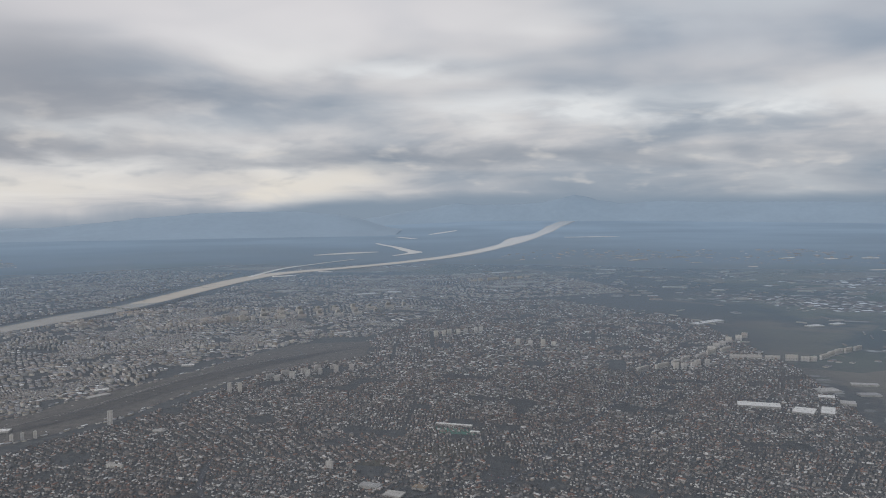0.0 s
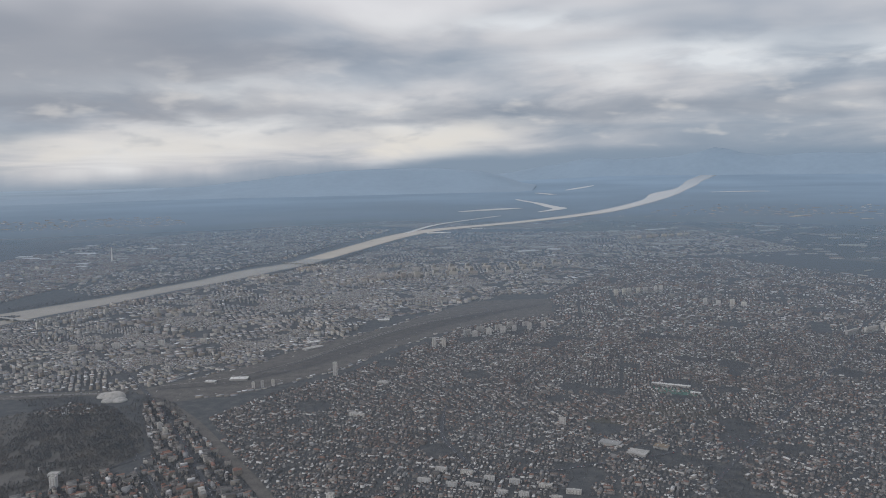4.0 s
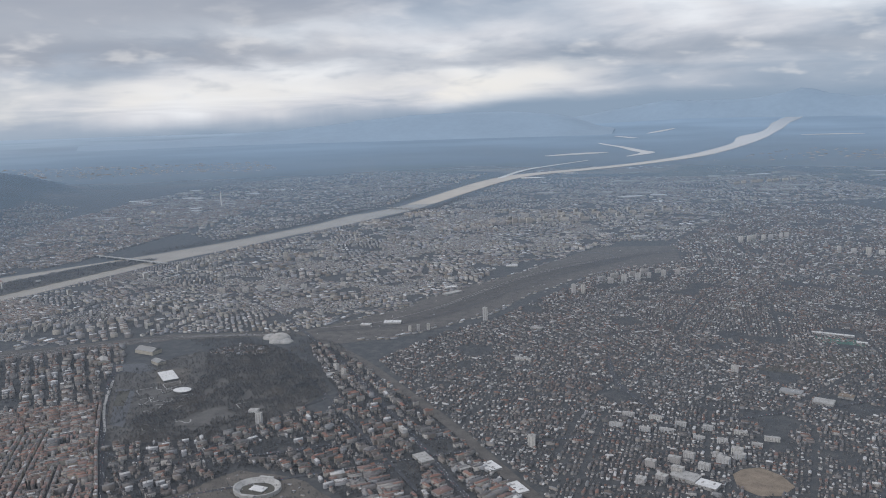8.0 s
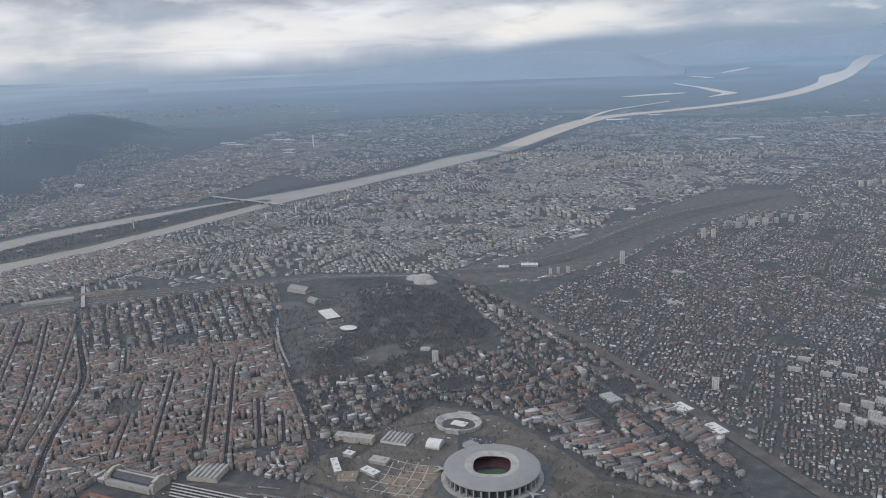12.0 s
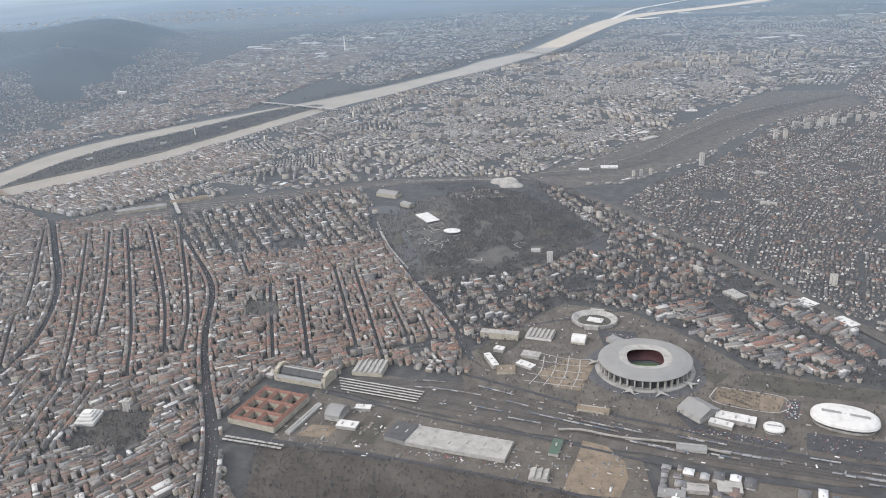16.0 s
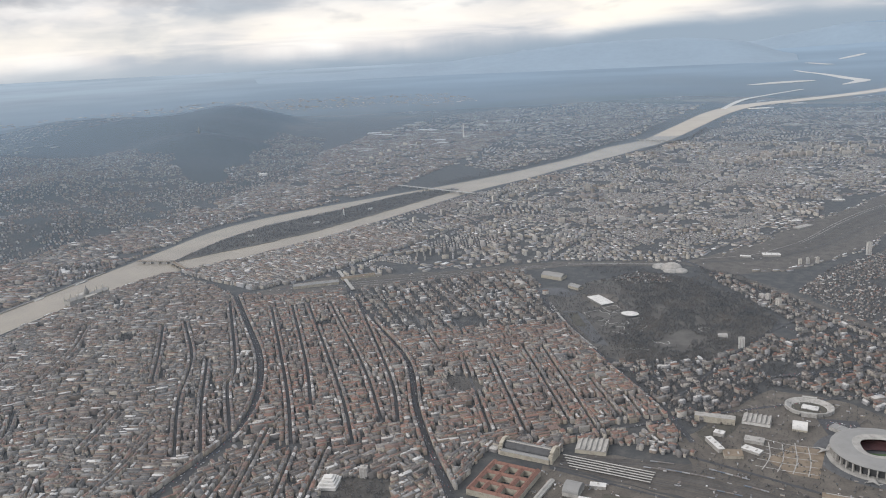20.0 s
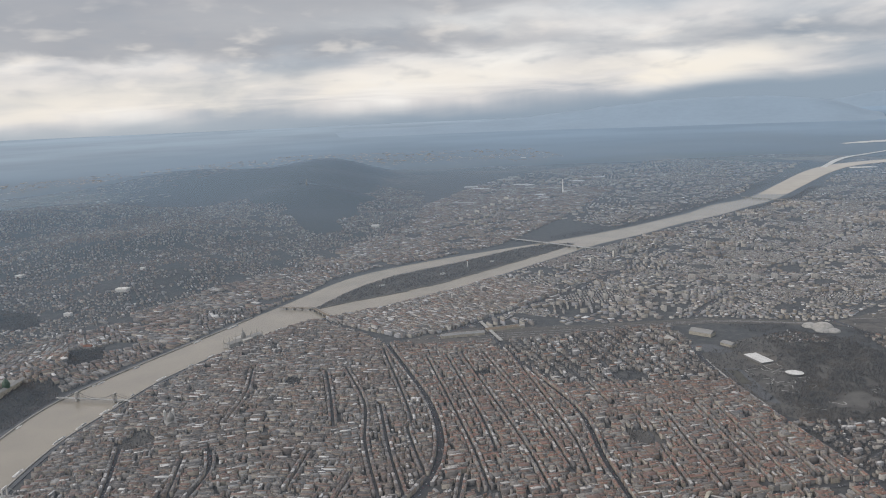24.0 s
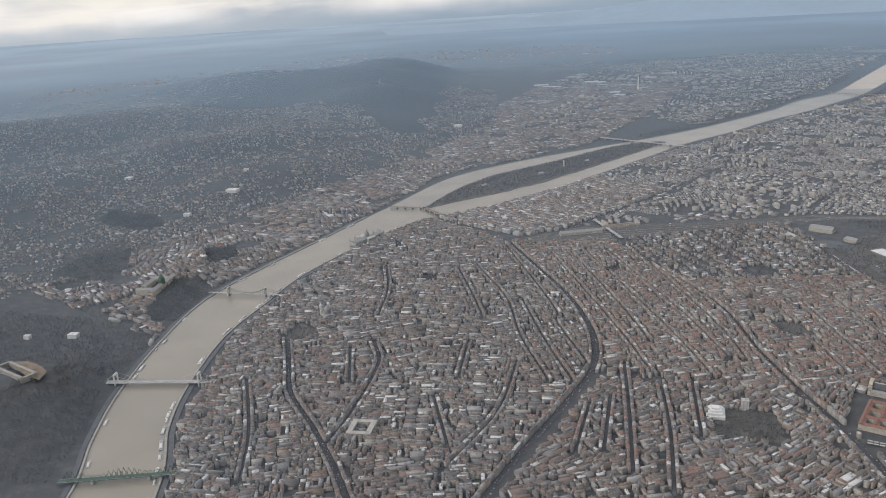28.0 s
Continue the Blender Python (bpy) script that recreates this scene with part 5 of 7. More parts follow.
# ---- the stadium and its grounds ----
def bowl(rows, steps=96):
    """A ring shape of rows of half width, height and squareness (2 is round)."""
    bm = bmesh.new()
    loops = []
    for r, z, power in rows:
        ring = []
        for i in range(steps):
            c, q = math.cos(2 * math.pi * i / steps), math.sin(2 * math.pi * i / steps)
            far = (abs(c) ** power + abs(q) ** power) ** (-1 / power)
            ring.append(bm.verts.new((r * far * c, r * far * q * 0.98, z)))
        loops.append(ring)
    for a, b in zip(loops, loops[1:]):
        for i in range(steps):
            bm.faces.new((a[i], a[(i + 1) % steps], b[(i + 1) % steps], b[i]))
    return bm


def stadium():
    t = thing("stadium", pose(-2.2, 1.2, 0.06, 0, 0, 12), "big round grey-roofed stadium with a red seating bowl", "stadium")
    part("plinth", bowl([(15.6, 0, 2), (15.6, 0.35, 2), (12.6, 0.4, 2)]), M["concrete"], t)
    part("wall", bowl([(12.9, 0.3, 2), (13.1, 1.6, 2), (13.6, 3.6, 2)]), M["dark"], t)
    part("roof", bowl([(14.6, 3.35, 2), (14.75, 3.6, 2), (14.3, 3.85, 2), (12.6, 4.3, 2.05), (10.4, 4.52, 2.15), (8.3, 4.55, 2.3), (8.3, 4.35, 2.3), (12, 3.7, 2), (14.6, 3.35, 2)]), M["grey"], t, "smooth grey metal ring roof")
    part("inner_roof", bowl([(8.3, 4.56, 2.3), (7.0, 4.4, 2.6), (5.7, 4.15, 3.0), (5.65, 4.0, 3.0), (8.2, 4.38, 2.3)]), M["pale"], t, "paler translucent inner roof ring")
    part("stand", bowl([(12.6, 3.3, 2), (9.0, 1.9, 2.4), (9.0, 1.5, 2.4), (5.2, 0.5, 3.2)]), M["seats"], t, "steep red seating")
    part("pitch", box(8.4, 5.6, 0.1, z=0.4), M["pitch"], t)
    for i in range(38):
        a = 2 * math.pi * (i + 0.5) / 38
        bm = box(0.9, 0.42, 3.3, 13.85 * math.cos(a), 13.85 * 0.98 * math.sin(a), 0.25, math.degrees(a))
        part("pylon", bm, M["concrete"], t)
    for a in (-112, -80, -40, 170):
        m = Matrix.Rotation(radians(a), 4, "Z")
        bm = bmesh.new()
        v = [bm.verts.new(m @ Vector(p)) for p in ((14.0, -0.5, 1.0), (16.0, -0.7, 0.8), (18.2, -2.2, 0.5), (16.9, 0.0, 0.7), (18.2, 2.2, 0.5), (16.0, 0.7, 0.8))]
        v2 = [bm.verts.new(p.co + Vector((0, 0, 0.12))) for p in v]
        bm.faces.new(v), bm.faces.new(v2[::-1])
        for i in range(6):
            bm.faces.new((v[i], v[(i + 1) % 6], v2[(i + 1) % 6], v2[i]))
        part("entrance_canopy", bm, M["pale"], t)


stadium()


def dome_hall(name, x, y, sx, sy, tall, turn, label, ribs=0):
    """A low rounded hall: a base ring and a soft shell."""
    t = thing(name, pose(x, y, 0.06, 0, 0, turn), label, "arena")
    flat = 2.5

    def loop(k, z):
        out = []
        for i in range(48):
            a = 2 * math.pi * i / 48
            c, s = math.cos(a), math.sin(a)
            out.append((k * sx / 2 * math.copysign(abs(c) ** (2 / flat), c), k * sy / 2 * math.copysign(abs(s) ** (2 / flat), s), z))
        return out
    for pname, rows, mat in (("base", ((0.93, 0), (0.96, tall * 0.3)), "concrete"), ("fascia", ((0.95, tall * 0.28), (0.985, tall * 0.5)), "dark"), ("shell", ((0.99, tall * 0.46), (1.02, tall * 0.55), (0.98, tall * 0.75), (0.88, tall * 0.92), (0.65, tall), (0.02, tall * 1.04)), "white")):
        bm = bmesh.new()
        ls = [[bm.verts.new(p) for p in loop(k, z)] for k, z in rows]
        for a, b in zip(ls, ls[1:]):
            for i in range(48):
                bm.faces.new((a[i], a[(i + 1) % 48], b[(i + 1) % 48], b[i]))
        part(pname, bm, M[mat], t)
    part("ridge_band", box(sx * 0.7, sy * 0.1, 0.1, z=tall * 1.0, bevel=0.03), M["grey"], t)
    return t


dome_hall("arena", 54, -17, 17.6, 12.2, 3.0, -8, "white rounded multi-purpose arena with a smooth shell")
dome_hall("small_arena", 35.3, -25.6, 5.6, 5.2, 1.6, 0, "small white round sports hall")
hall("sports_hall", 15.2, -21.5, 8.4, 8.6, -39, 1.7, "grey", "concrete", "grey pitched sports hall with a white ridge light", style="gable")
hall("exhibition_hall", 25.3, -23.2, 10.8, 4.0, -8, 1.3, "white", "pale", "long white flat-roofed hall beside the stadium")
hall("exhibition_hall", 21.4, -26.6, 6.5, 2.6, -14, 1.0, "white", "pale", "low white flat-roofed annex hall")
hall("goods_shed", -14.2, -27.6, 9.4, 2.8, -2, 0.8, "sand", "cream", "long low buff goods shed by the tracks", style="gable")
hall("bus_depot", -47.3, -54.4, 29, 9.0, -2, 1.1, "pale", "concrete", "huge pale flat-roofed depot hall")
hall("works_hall", -64.7, -53.6, 6.6, 8.6, -9, 1.4, "dark", "grey", "dark flat-roofed works hall")
hall("fan_hall", -87.2, -48.8, 5.0, 6.4, -3, 1.2, "grey", "concrete", "grey vaulted hall in a building yard", style="vault")
hall("white_shed", -81.5, -53.6, 6.2, 3.4, 1, 1.0, "white", "pale", "white flat shed in a building yard")
hall("white_shed", -80.9, -43.6, 4.9, 2.4, 8, 0.9, "white", "pale", "small white flat shed in a yard")
hall("long_shed", -95.8, -53.5, 16.8, 1.7, 83, 0.8, "pale", "concrete", "long narrow pale shed beside red roofs", style="gable")
hall("carriage_shed", -88.4, -20.4, 10.2, 9.0, 6, 1.3, "pale", "cream", "broad shed with pale saw-tooth roof bays", style="saw")
hall("school", -53, 12, 13.5, 3.0, 2, 2.2, "pale", "cream", "cream apartment row with a stepped top")
hall("tennis_hall", -39.5, 16.5, 9.3, 7.0, -2, 0.9, "pale", "white", "sports hall with pale striped roof bays", style="saw")
hall("sports_tent", -25.7, 15.6, 4.8, 5.4, -1, 0.7, "white", "cream", "white membrane sports tent", style="vault")
hall("swimming_hall", -39.3, 1.0, 6.2, 3.6, -4, 1.0, "pale", "concrete", "pale flat-roofed swimming hall")
hall("swimming_hall", -39.5, -6.0, 6.2, 3.0, -23, 0.8, "white", "concrete", "low white-roofed swimming hall")
hall("clinic", -44.9, -10.8, 6.0, 4.4, 15, 1.0, "sand", "cream", "cream clinic building with a court")
hall("office_block", -51.0, -6.5, 9.0, 2.2, -55, 1.4, "white", "pale", "slanted white office block")
hall("office_block", -50.5, 2.2, 3.4, 2.6, -10, 1.2, "white", "pale", "small white-roofed office block")
hall("gate_building", -13.7, 17.6, 5.0, 3.6, -31, 1.3, "grey", "concrete", "grey training building behind the stadium")
hall("store_shed", -22.9, -62.5, 5.0, 4.6, 2, 0.7, "pale", "concrete", "store sheds with pale striped roofs", style="saw")
hall("green_shed", -21.1, -49.4, 2.7, 7.2, -1, 0.8, "green", "concrete", "long shed with a dull green roof")
hall("engine_house", 14, -40.5, 7.9, 3.0, 4, 0.9, "grey", "concrete", "grey engine shed by the tracks", style="gable")
for i in range(14):
    a = rng(0, 1)
    hall("factory_hall", 6 + 75 * a + rng(-4, 4), -54 - rng(0, 26), rng(4, 9), rng(2.5, 5), rng(-8, 8) + random.choice((0, 90)), rng(0.7, 1.4), random.choice(("grey", "pale", "brick", "dark")), "concrete",
         "worn factory hall in the southern works", style=random.choice(("flat", "gable", "saw", "flat")), group="factory halls south of the tracks")


def oval_track(x, y, sx, sy, turn, label):
    t = thing("cycle_track", pose(x, y, 0.1, 0, 0, turn), label, "sports ground")
    part("bank", rings([(8.2, 0), (8.2, 1.3), (7.7, 1.35), (6.4, 0.35), (5.9, 0.1)], 48, sy=sy / sx), M["concrete"], t, "pale banked oval track")
    part("infield", rings([(5.95, 0.08), (0.05, 0.1)], 48, sy=sy / sx), M["lawn"], t)
    part("cover", box(5.6, 3.4, 0.5, 0.3, 0.2, 0.1, -8, bevel=0.15), M["white"], t, "white sheet cover on the infield")
    for s in (-1, 1):
        part("grandstand", box(5, 1.2, 1.5, 0, s * 6.9, 0), M["concrete"], t)


oval_track(-23, 32.5, 16, 13.5, 0, "oval banked cycle track with a white covered infield")
sheet("apron", [(-2.2 + 19.5 * math.cos(a), 1.2 + 18.5 * math.sin(a)) for a in np.linspace(0, 6.1, 32)], 0.1, M["road"], "worn grey paving round the stadium", "paving", rag=0.2)
sheet("parade_ground", [(20, -5), (39, -7), (37, -16), (19, -14)], 0.12, M["sand"], "buff gravel parade ground with tree rows", "ground", rag=0.3)
ribbon("path", [(20, -5, 0.4), (39, -7, 0.4), (37, -16, 0.4), (19, -14, 0.4), (20, -5, 0.4)], 0.2, M["concrete"], "pale kerb path round the parade ground", "path", 3)
sheet("car_park", [(40, -8), (43.5, -8), (41.5, -19), (38.5, -18)], 0.13, M["asphalt"], "narrow asphalt car park beside the parade ground", "car park")
sheet("car_park", [(44, -25), (72, -24), (74, -35), (43, -33)], 0.13, M["asphalt"], "wide dark car park by the arena", "car park", rag=0.3)
sheet("car_park", [(-21, 25), (-8, 27), (-6, 20), (-17, 13)], 0.13, M["asphalt"], "asphalt yard behind the stadium", "car park", rag=0.3)
sheet("car_park", [(8, -22), (20, -29), (40, -32), (38, -35), (14, -31)], 0.13, M["asphalt"], "dark strip of parking by the halls", "car park", rag=0.3)
sheet("lawn", [(15, 6), (24, 4), (20, -4), (17, -1)], 0.12, M["lawn"], "brown winter lawn beside the stadium", "lawn", rag=0.3)
sheet("lawn", [(30, 6), (70, 3), (72, -4), (40, -5), (26, -3)], 0.11, M["lawn"], "brown winter lawn beyond the parade ground", "lawn", rag=0.5)
sheet("lawn", [(-58, 2), (-47, 20), (-44, 18), (-46, 6), (-54, -6)], 0.11, M["lawn"], "dark lawn by the apartment rows", "lawn", rag=0.4)
sheet("works_ground", [(8, -51), (118, -48), (160, -60), (160, -130), (18, -112)], 0.05, M["grounds"], "worn yards of the southern works", "ground", rag=0.6)
sheet("sand_lot", [(-15, -44), (-8, -44.5), (-3, -50), (-1, -58), (-2, -66), (-16, -67)], 0.12, M["sand"], "bare sandy building plot", "ground", rag=0.5)
sheet("sand_lot", [(-94, -61.5), (-85, -61), (-84, -54), (-92, -55)], 0.12, M["sand"], "sandy yard between sheds", "ground", rag=0.3)
sheet("lawn", [(-78, -47), (-70, -46), (-71, -60), (-80, -62)], 0.12, M["lawn"], "dark green plot between yards", "lawn", rag=0.4)
sheet("sand_lot", [(-35, -10), (-27, 3), (-18, 2), (-20, -17), (-28, -17)], 0.14, M["sand"], "brown garden ground with paths by the stadium", "ground", rag=0.6)
sheet("sand_lot", OVAL, 0.12, M["sand"], "oval sandy sports field", "ground", rag=0.5)
sheet("lawn", [(183, 252), (203, 246), (205, 236), (186, 240)], 0.12, M["court"], "green sports pitch", "pitch")
hall("grandstand", 193, 254, 20, 2.2, -16, 0.9, "white", "concrete", "long white covered grandstand by a pitch")
hall("club_house", 204, 240, 5, 2.4, -16, 0.8, "white", "concrete", "white club house by the pitch")
sheet("lawn", [(150, 190), (185, 225), (215, 215), (180, 180)], 0.1, M["lawn"], "open winter meadow in the suburb", "meadow", rag=1.5)


# ---- the terminus ----
def terminus():
    t = thing("railway_station", pose(-107, -31, 0.06, 0, 0, -4), "old railway terminus with a long dark glazed hall", "station")
    part("side_wing", box(17, 1.9, 1.6, 0, 3.2), M["cream"], t)
    part("side_wing", box(17, 1.9, 1.6, 0, -3.2), M["cream"], t)
    part("side_roof", gable(17, 2.1, 0.4, 0, 3.2, 1.6), M["grey"], t)
    part("side_roof", gable(17, 2.1, 0.4, 0, -3.2, 1.6), M["grey"], t)
    bm, steps = bmesh.new(), 12
    rows = [[bm.verts.new((sx * 8.6, -math.cos(math.pi * i / steps) * 2.2, 1.7 + math.sin(math.pi * i / steps) * 1.6)) for i in range(steps + 1)] for sx in (-1, 1)]
    for i in range(steps):
        bm.faces.new((rows[0][i], rows[0][i + 1], rows[1][i + 1], rows[1][i]))
    part("hall_roof", bm, M["dark"], t, "dark glazed barrel roof")
    part("ridge_light", box(16, 0.7, 0.2, z=3.25), M["pale"], t)
    for sx in (-1, 1):
        bm = box(1.0, 5.4, 3.6, sx * 8.9)
        gable(1.2, 5.6, 0.7, sx * 8.9, 0, 3.6, bm=bm)
        part("portal", bm, M["cream"], t, "cream stone portal with a pediment")
    for sx, sy in ((-8.9, 3), (-8.9, -3), (8.9, 3), (8.9, -3)):
        part("corner_tower", box(1.3, 1.3, 2.9, sx, sy), M["cream"], t)


terminus()
for i in range(5):
    t = thing("platform_canopy", pose(-81 + i * 0.4, -29.4 - i * 1.55, 0.06, 0, 0, -3.5), "long pale platform canopy over the tracks", "canopy", "platform canopies of the terminus")
    part("roof", gable(30 - i, 0.7, 0.15, z=0.5), M["concrete"], t)
    for k in range(8):
        part("post", box(0.12, 0.12, 0.5, -13 + k * 3.7, 0, 0), M["dark"], t)
YARD_LINES = [[(-96, -29.0 - 0.42 * i), (-56, -21.5 - 0.95 * i), (-15, -30.2 - 0.58 * i), (24, -36.0 - 0.5 * i), (70, -38.2 - 0.42 * i), (118, -40.4 - 0.28 * i)] for i in range(18)]
for line in YARD_LINES:
    ribbon("railway_track", [(x, y, 0.2) for x, y in line], 0.14, M[random.choice(("road", "asphalt", "asphalt", "grounds"))], "worn railway track in the yard", "track", 5)


def train(x, y, turn, cars):
    t = thing("train", pose(x, y, 0.16, 0, 0, turn), "passenger train standing in the yard", "train", "trains in the yard")
    for i in range(cars):
        part("coach", box(2.3, 0.3, 0.34, (i - cars / 2) * 2.5, 0, 0.06, bevel=0.04), M["coach"], t)


for i in range(26):
    line = glide([(*p, 0) for p in random.choice(YARD_LINES)], 4.0)
    k = random.randrange(8, len(line) - 8)
    d = line[k + 1] - line[k]
    train(line[k][0], line[k][1], math.degrees(math.atan2(d[1], d[0])), random.randrange(3, 8))
spine = glide([(-84, 222, 0), (-55, 236, 0), (-24, 276, 0), (2, 340, 0), (30, 400, 0), (68, 452, 0), (112, 500, 0)], 12)
for i in range(18):
    off = -13 + 1.5 * i + rng(-0.3, 0.3)
    a, b = random.choice((0, 0, 2, 4, 6)), random.choice((0, 0, 3, 6))
    rows = spine[a:len(spine) - b].copy()
    d = np.gradient(rows[:, :2], axis=0)
    d /= np.linalg.norm(d, axis=1)[:, None]
    wide = np.sin(np.linspace(0.35, 2.9, len(spine)))[a:len(spine) - b]
    rows[:, 0] -= d[:, 1] * off * wide
    rows[:, 1] += d[:, 0] * off * wide
    rows[:, 2] = rng(0.2, 0.45)
    ribbon("railway_track", rows[::2].tolist(), 0.14 + 0.004 * i, M[random.choice(("road", "road", "concrete", "asphalt", "grounds"))], "long thin track across the railway land", "track", 8)
for side, poly in ((1, [(-60, 200), (-28, 221), (-3, 257), (12, 288), (27, 332), (47, 374), (72, 411), (98, 434)]), (-1, [(-74, 241), (-55, 272), (-44, 307), (-29, 340), (-5, 379), (15, 428), (34, 466)])):
    g = glide([(px, py, 0) for px, py in poly], 3.4)
    rows = []
    for k in range(len(g) - 1):
        turn = math.atan2(g[k + 1][1] - g[k][1], g[k + 1][0] - g[k][0])
        if random.random() < 0.75:
            off = side * rng(-3.5, 3.0)
            rows.append((g[k][0] + off * math.sin(turn), g[k][1] - off * math.cos(turn), rng(1.5, 4.2), rng(0.8, 1.8), rng(0.4, 1.0), turn, random.choice((0.03, 0.3)), 0))
    houses("rail_sheds", rows, M["wall_pale"], M["roof_grey"], "low sheds along the edge of the railway land", "sheds")
loop = [(52 + 16 * math.cos(a), 462 + 22 * math.sin(a), 1.2) for a in np.linspace(-2.2, 2.4, 12)]
ribbon("railway_track", loop, 0.15, M["road"], "pale loop of track at the yard's end", "track", 4)
for i in range(9):
    off = -6 + 1.7 * i
    ribbon("railway_track", [(-276 - off * 0.5, 118 + off * 0.7, 0.3), (-224 - off * 0.45, 150 + off * 0.55, 0.3), (-160 - off * 0.1, 194 + off * 0.3, 0.3), (-98, 211 + off * 0.12, 0.3)], 0.15 + 0.004 * i, M[("concrete", "road", "grounds")[i % 3]], "thin track into the western station", "track", 6)
for a in ((-300, 104), (-286, 116)):
    ribbon("railway_track", [(a[0], a[1], 0.6), (-222, 152 + (a[1] - 110) * 0.3, 0.6), (-158, 195, 0.5), (-96, 212, 0.5)], 0.14, M["road"], "long track into the western station", "track", 6)

# the red-roofed complex with courts
t = thing("red_roofed_block", pose(-108.2, -52, 0.06, 0, 0, -5), "large old block with red tiled roofs and courts", "building")
for x, y, length, turn in ((-7.4, 0, 19, 90), (7.4, 0, 19, 90), (0, 8.6, 14, 0), (0, -8.6, 14, 0), (0, 2.6, 14, 0), (0, -3.2, 14, 0), (-2.6, 5.4, 4.4, 90), (2.6, 5.4, 4.4, 90), (1.4, -6.0, 4, 90), (-3.4, -6.0, 4, 90), (-2.4, -0.3, 4, 90), (3.6, -0.3, 4, 90)):
    w = part("wing", box(length, 1.7, 2.0, x, y, 0, turn), M["cream"], t)
    part("roof", gable(length, 1.9, 0.65, x, y, 2.0, turn), M["brick"], w, "red tiled pitched roof")

# western station
hall("station_hall", -284, 116, 26, 4.0, 38, 1.6, "grey", "cream", "long grey-roofed western station hall", "station", "gable")
hall("parcel_hall", -268, 137, 20, 4.4, 43, 1.1, "sand", "cream", "long buff parcel hall beside the tracks", style="gable")
hall("parcel_hall", -262, 142, 12, 2.6, 43, 1.0, "pale", "cream", "pale shed beside the tracks", style="saw")
t = thing("road_overpass", pose(-272, 129, 0, 0, 0, -48), "long concrete road overpass crossing the tracks", "bridge")
part("deck", box(44, 2.0, 0.25, z=1.0), M["concrete"], t)
for i in range(9):
    part("pier", box(0.5, 1.4, 1.0, -18 + i * 4.5), M["concrete"], t)

# ---- the park's buildings ----
t = thing("ice_rink_roof", pose(-122, 131, 0.2, 0, 0, -46), "bright white flat-roofed hall in the park", "hall")
part("wall", box(14, 6.6, 0.9), M["grey"], t)
part("roof", box(15, 7.2, 0.25, z=0.9, bevel=0.08), M["white"], t, "bright white sloping roof")
t = thing("round_pavilion", pose(-103.4, 114, 0.2), "white round pavilion with a soft edged roof", "pavilion")
part("wall", rings([(3.0, 0), (3.0, 1.0)], 32, sy=0.8), M["grey"], t)
part("roof", rings([(0.05, 1.25), (3.6, 1.2), (4.2, 1.05), (4.1, 0.85), (3.0, 0.9)], 32, sy=0.8), M["white"], t)
t = thing("biodome", pose(-98, 200, 0.1, 0, 0, -24), "white bubble-roofed dome hall at the park's edge", "dome")
for x, y, r, h in ((-6.5, 0, 4.6, 2.2), (0.8, 0.4, 6.0, 3.8), (7.4, -0.8, 4.0, 1.8), (3, -3.6, 4.4, 1.6)):
    bm = rings([(r * math.cos(a), h * math.sin(a)) for a in np.linspace(0, 1.55, 7)], 28)
    bmesh.ops.translate(bm, verts=bm.verts, vec=(x, y, 0))
    part("bubble", bm, M["pale"], t)
hall("museum", -157, 166, 13, 6.4, -13, 2.0, "grey", "cream", "old museum palace with grey roofs", "museum", "gable")
hall("museum", -170, 146, 8, 5, -50, 1.8, "pale", "cream", "colonnaded gallery beside the square", "museum", "gable")
hall("sports_complex", -59, 98, 4, 3, 10, 0.8, "pale", "white", "small white house in the park")
for x, y, r in ((-108, 104, 6), (-118, 112, 7), (-96, 98, 5), (-112, 122, 6), (-104, 92, 6), (-114, 100, 5), (-110, 114, 4), (-100, 108, 5), (-84, 84, 5), (-92, 74, 5), (-66, 104, 4)):
    ph = rng(0, 6)
    ribbon("path", [(x + r * (0.75 + 0.35 * math.sin(2 * a + ph)) * math.cos(a), y + r * (0.7 + 0.3 * math.sin(3 * a + ph)) * math.sin(a), 0.4) for a in np.linspace(ph, ph + rng(3.0, 5.2), 14)], 0.3, M["concrete"], "pale winding park path", "path", 2)
ribbon("path", [(-146, 122, 1.2), (-128, 92, 1.2), (-108, 66, 1.0)], 0.3, M["concrete"], "pale promenade along the park", "path", 4)
rows = []
for px, py in zip(*scatter([(-124, 172), (-116, 188), (-100, 186), (-92, 176), (-108, 166)], 420)):
    rows.append((px, py, rng(0.8, 2.4), rng(0.6, 1.3), rng(0.4, 1.1), rng(0, 3.1), random.choice((0.04, 0.35)), 0))
houses("zoo_houses", rows[::2], M["wall_pale"], M["roof_villa"], "pale pavilions and rocks of a zoological garden", "zoo")
rows = []
for px, py in zip(*scatter([(-94, -15), (-64, -8), (-56, -14), (-62, -18), (-80, -16)], 90)):
    rows.append((px, py, rng(1.2, 3.0), rng(0.8, 1.3), rng(0.8, 1.7), radians(random.choice((-6, 84, -52))), random.choice((0.05, 0.35)), 0))
houses("station_side_houses", rows, M["wall_old"], M["roof_red"], "cream houses packed beside the terminus", "houses")
sheet("plaza", [(-137, 112), (-128, 114), (-104, 72), (-111, 73)], 0.14, M["road"], "long pale parade square beside the park", "square")
sheet("lawn", [(-134, 110), (-129, 111.5), (-119, 93), (-124, 92)], 0.18, M["lawn"], "sunk lawn in the parade square", "lawn")
sheet("plaza", [(-162, 144), (-158, 136), (-140, 134), (-135, 142), (-148, 149)], 0.14, M["road"], "wide pale monument square", "square")
sheet("plaza", [(-136, 140), (-118, 146), (-108, 124), (-113, 118), (-121, 121)], 0.15, M["grounds"], "worn apron round a white hall", "square")
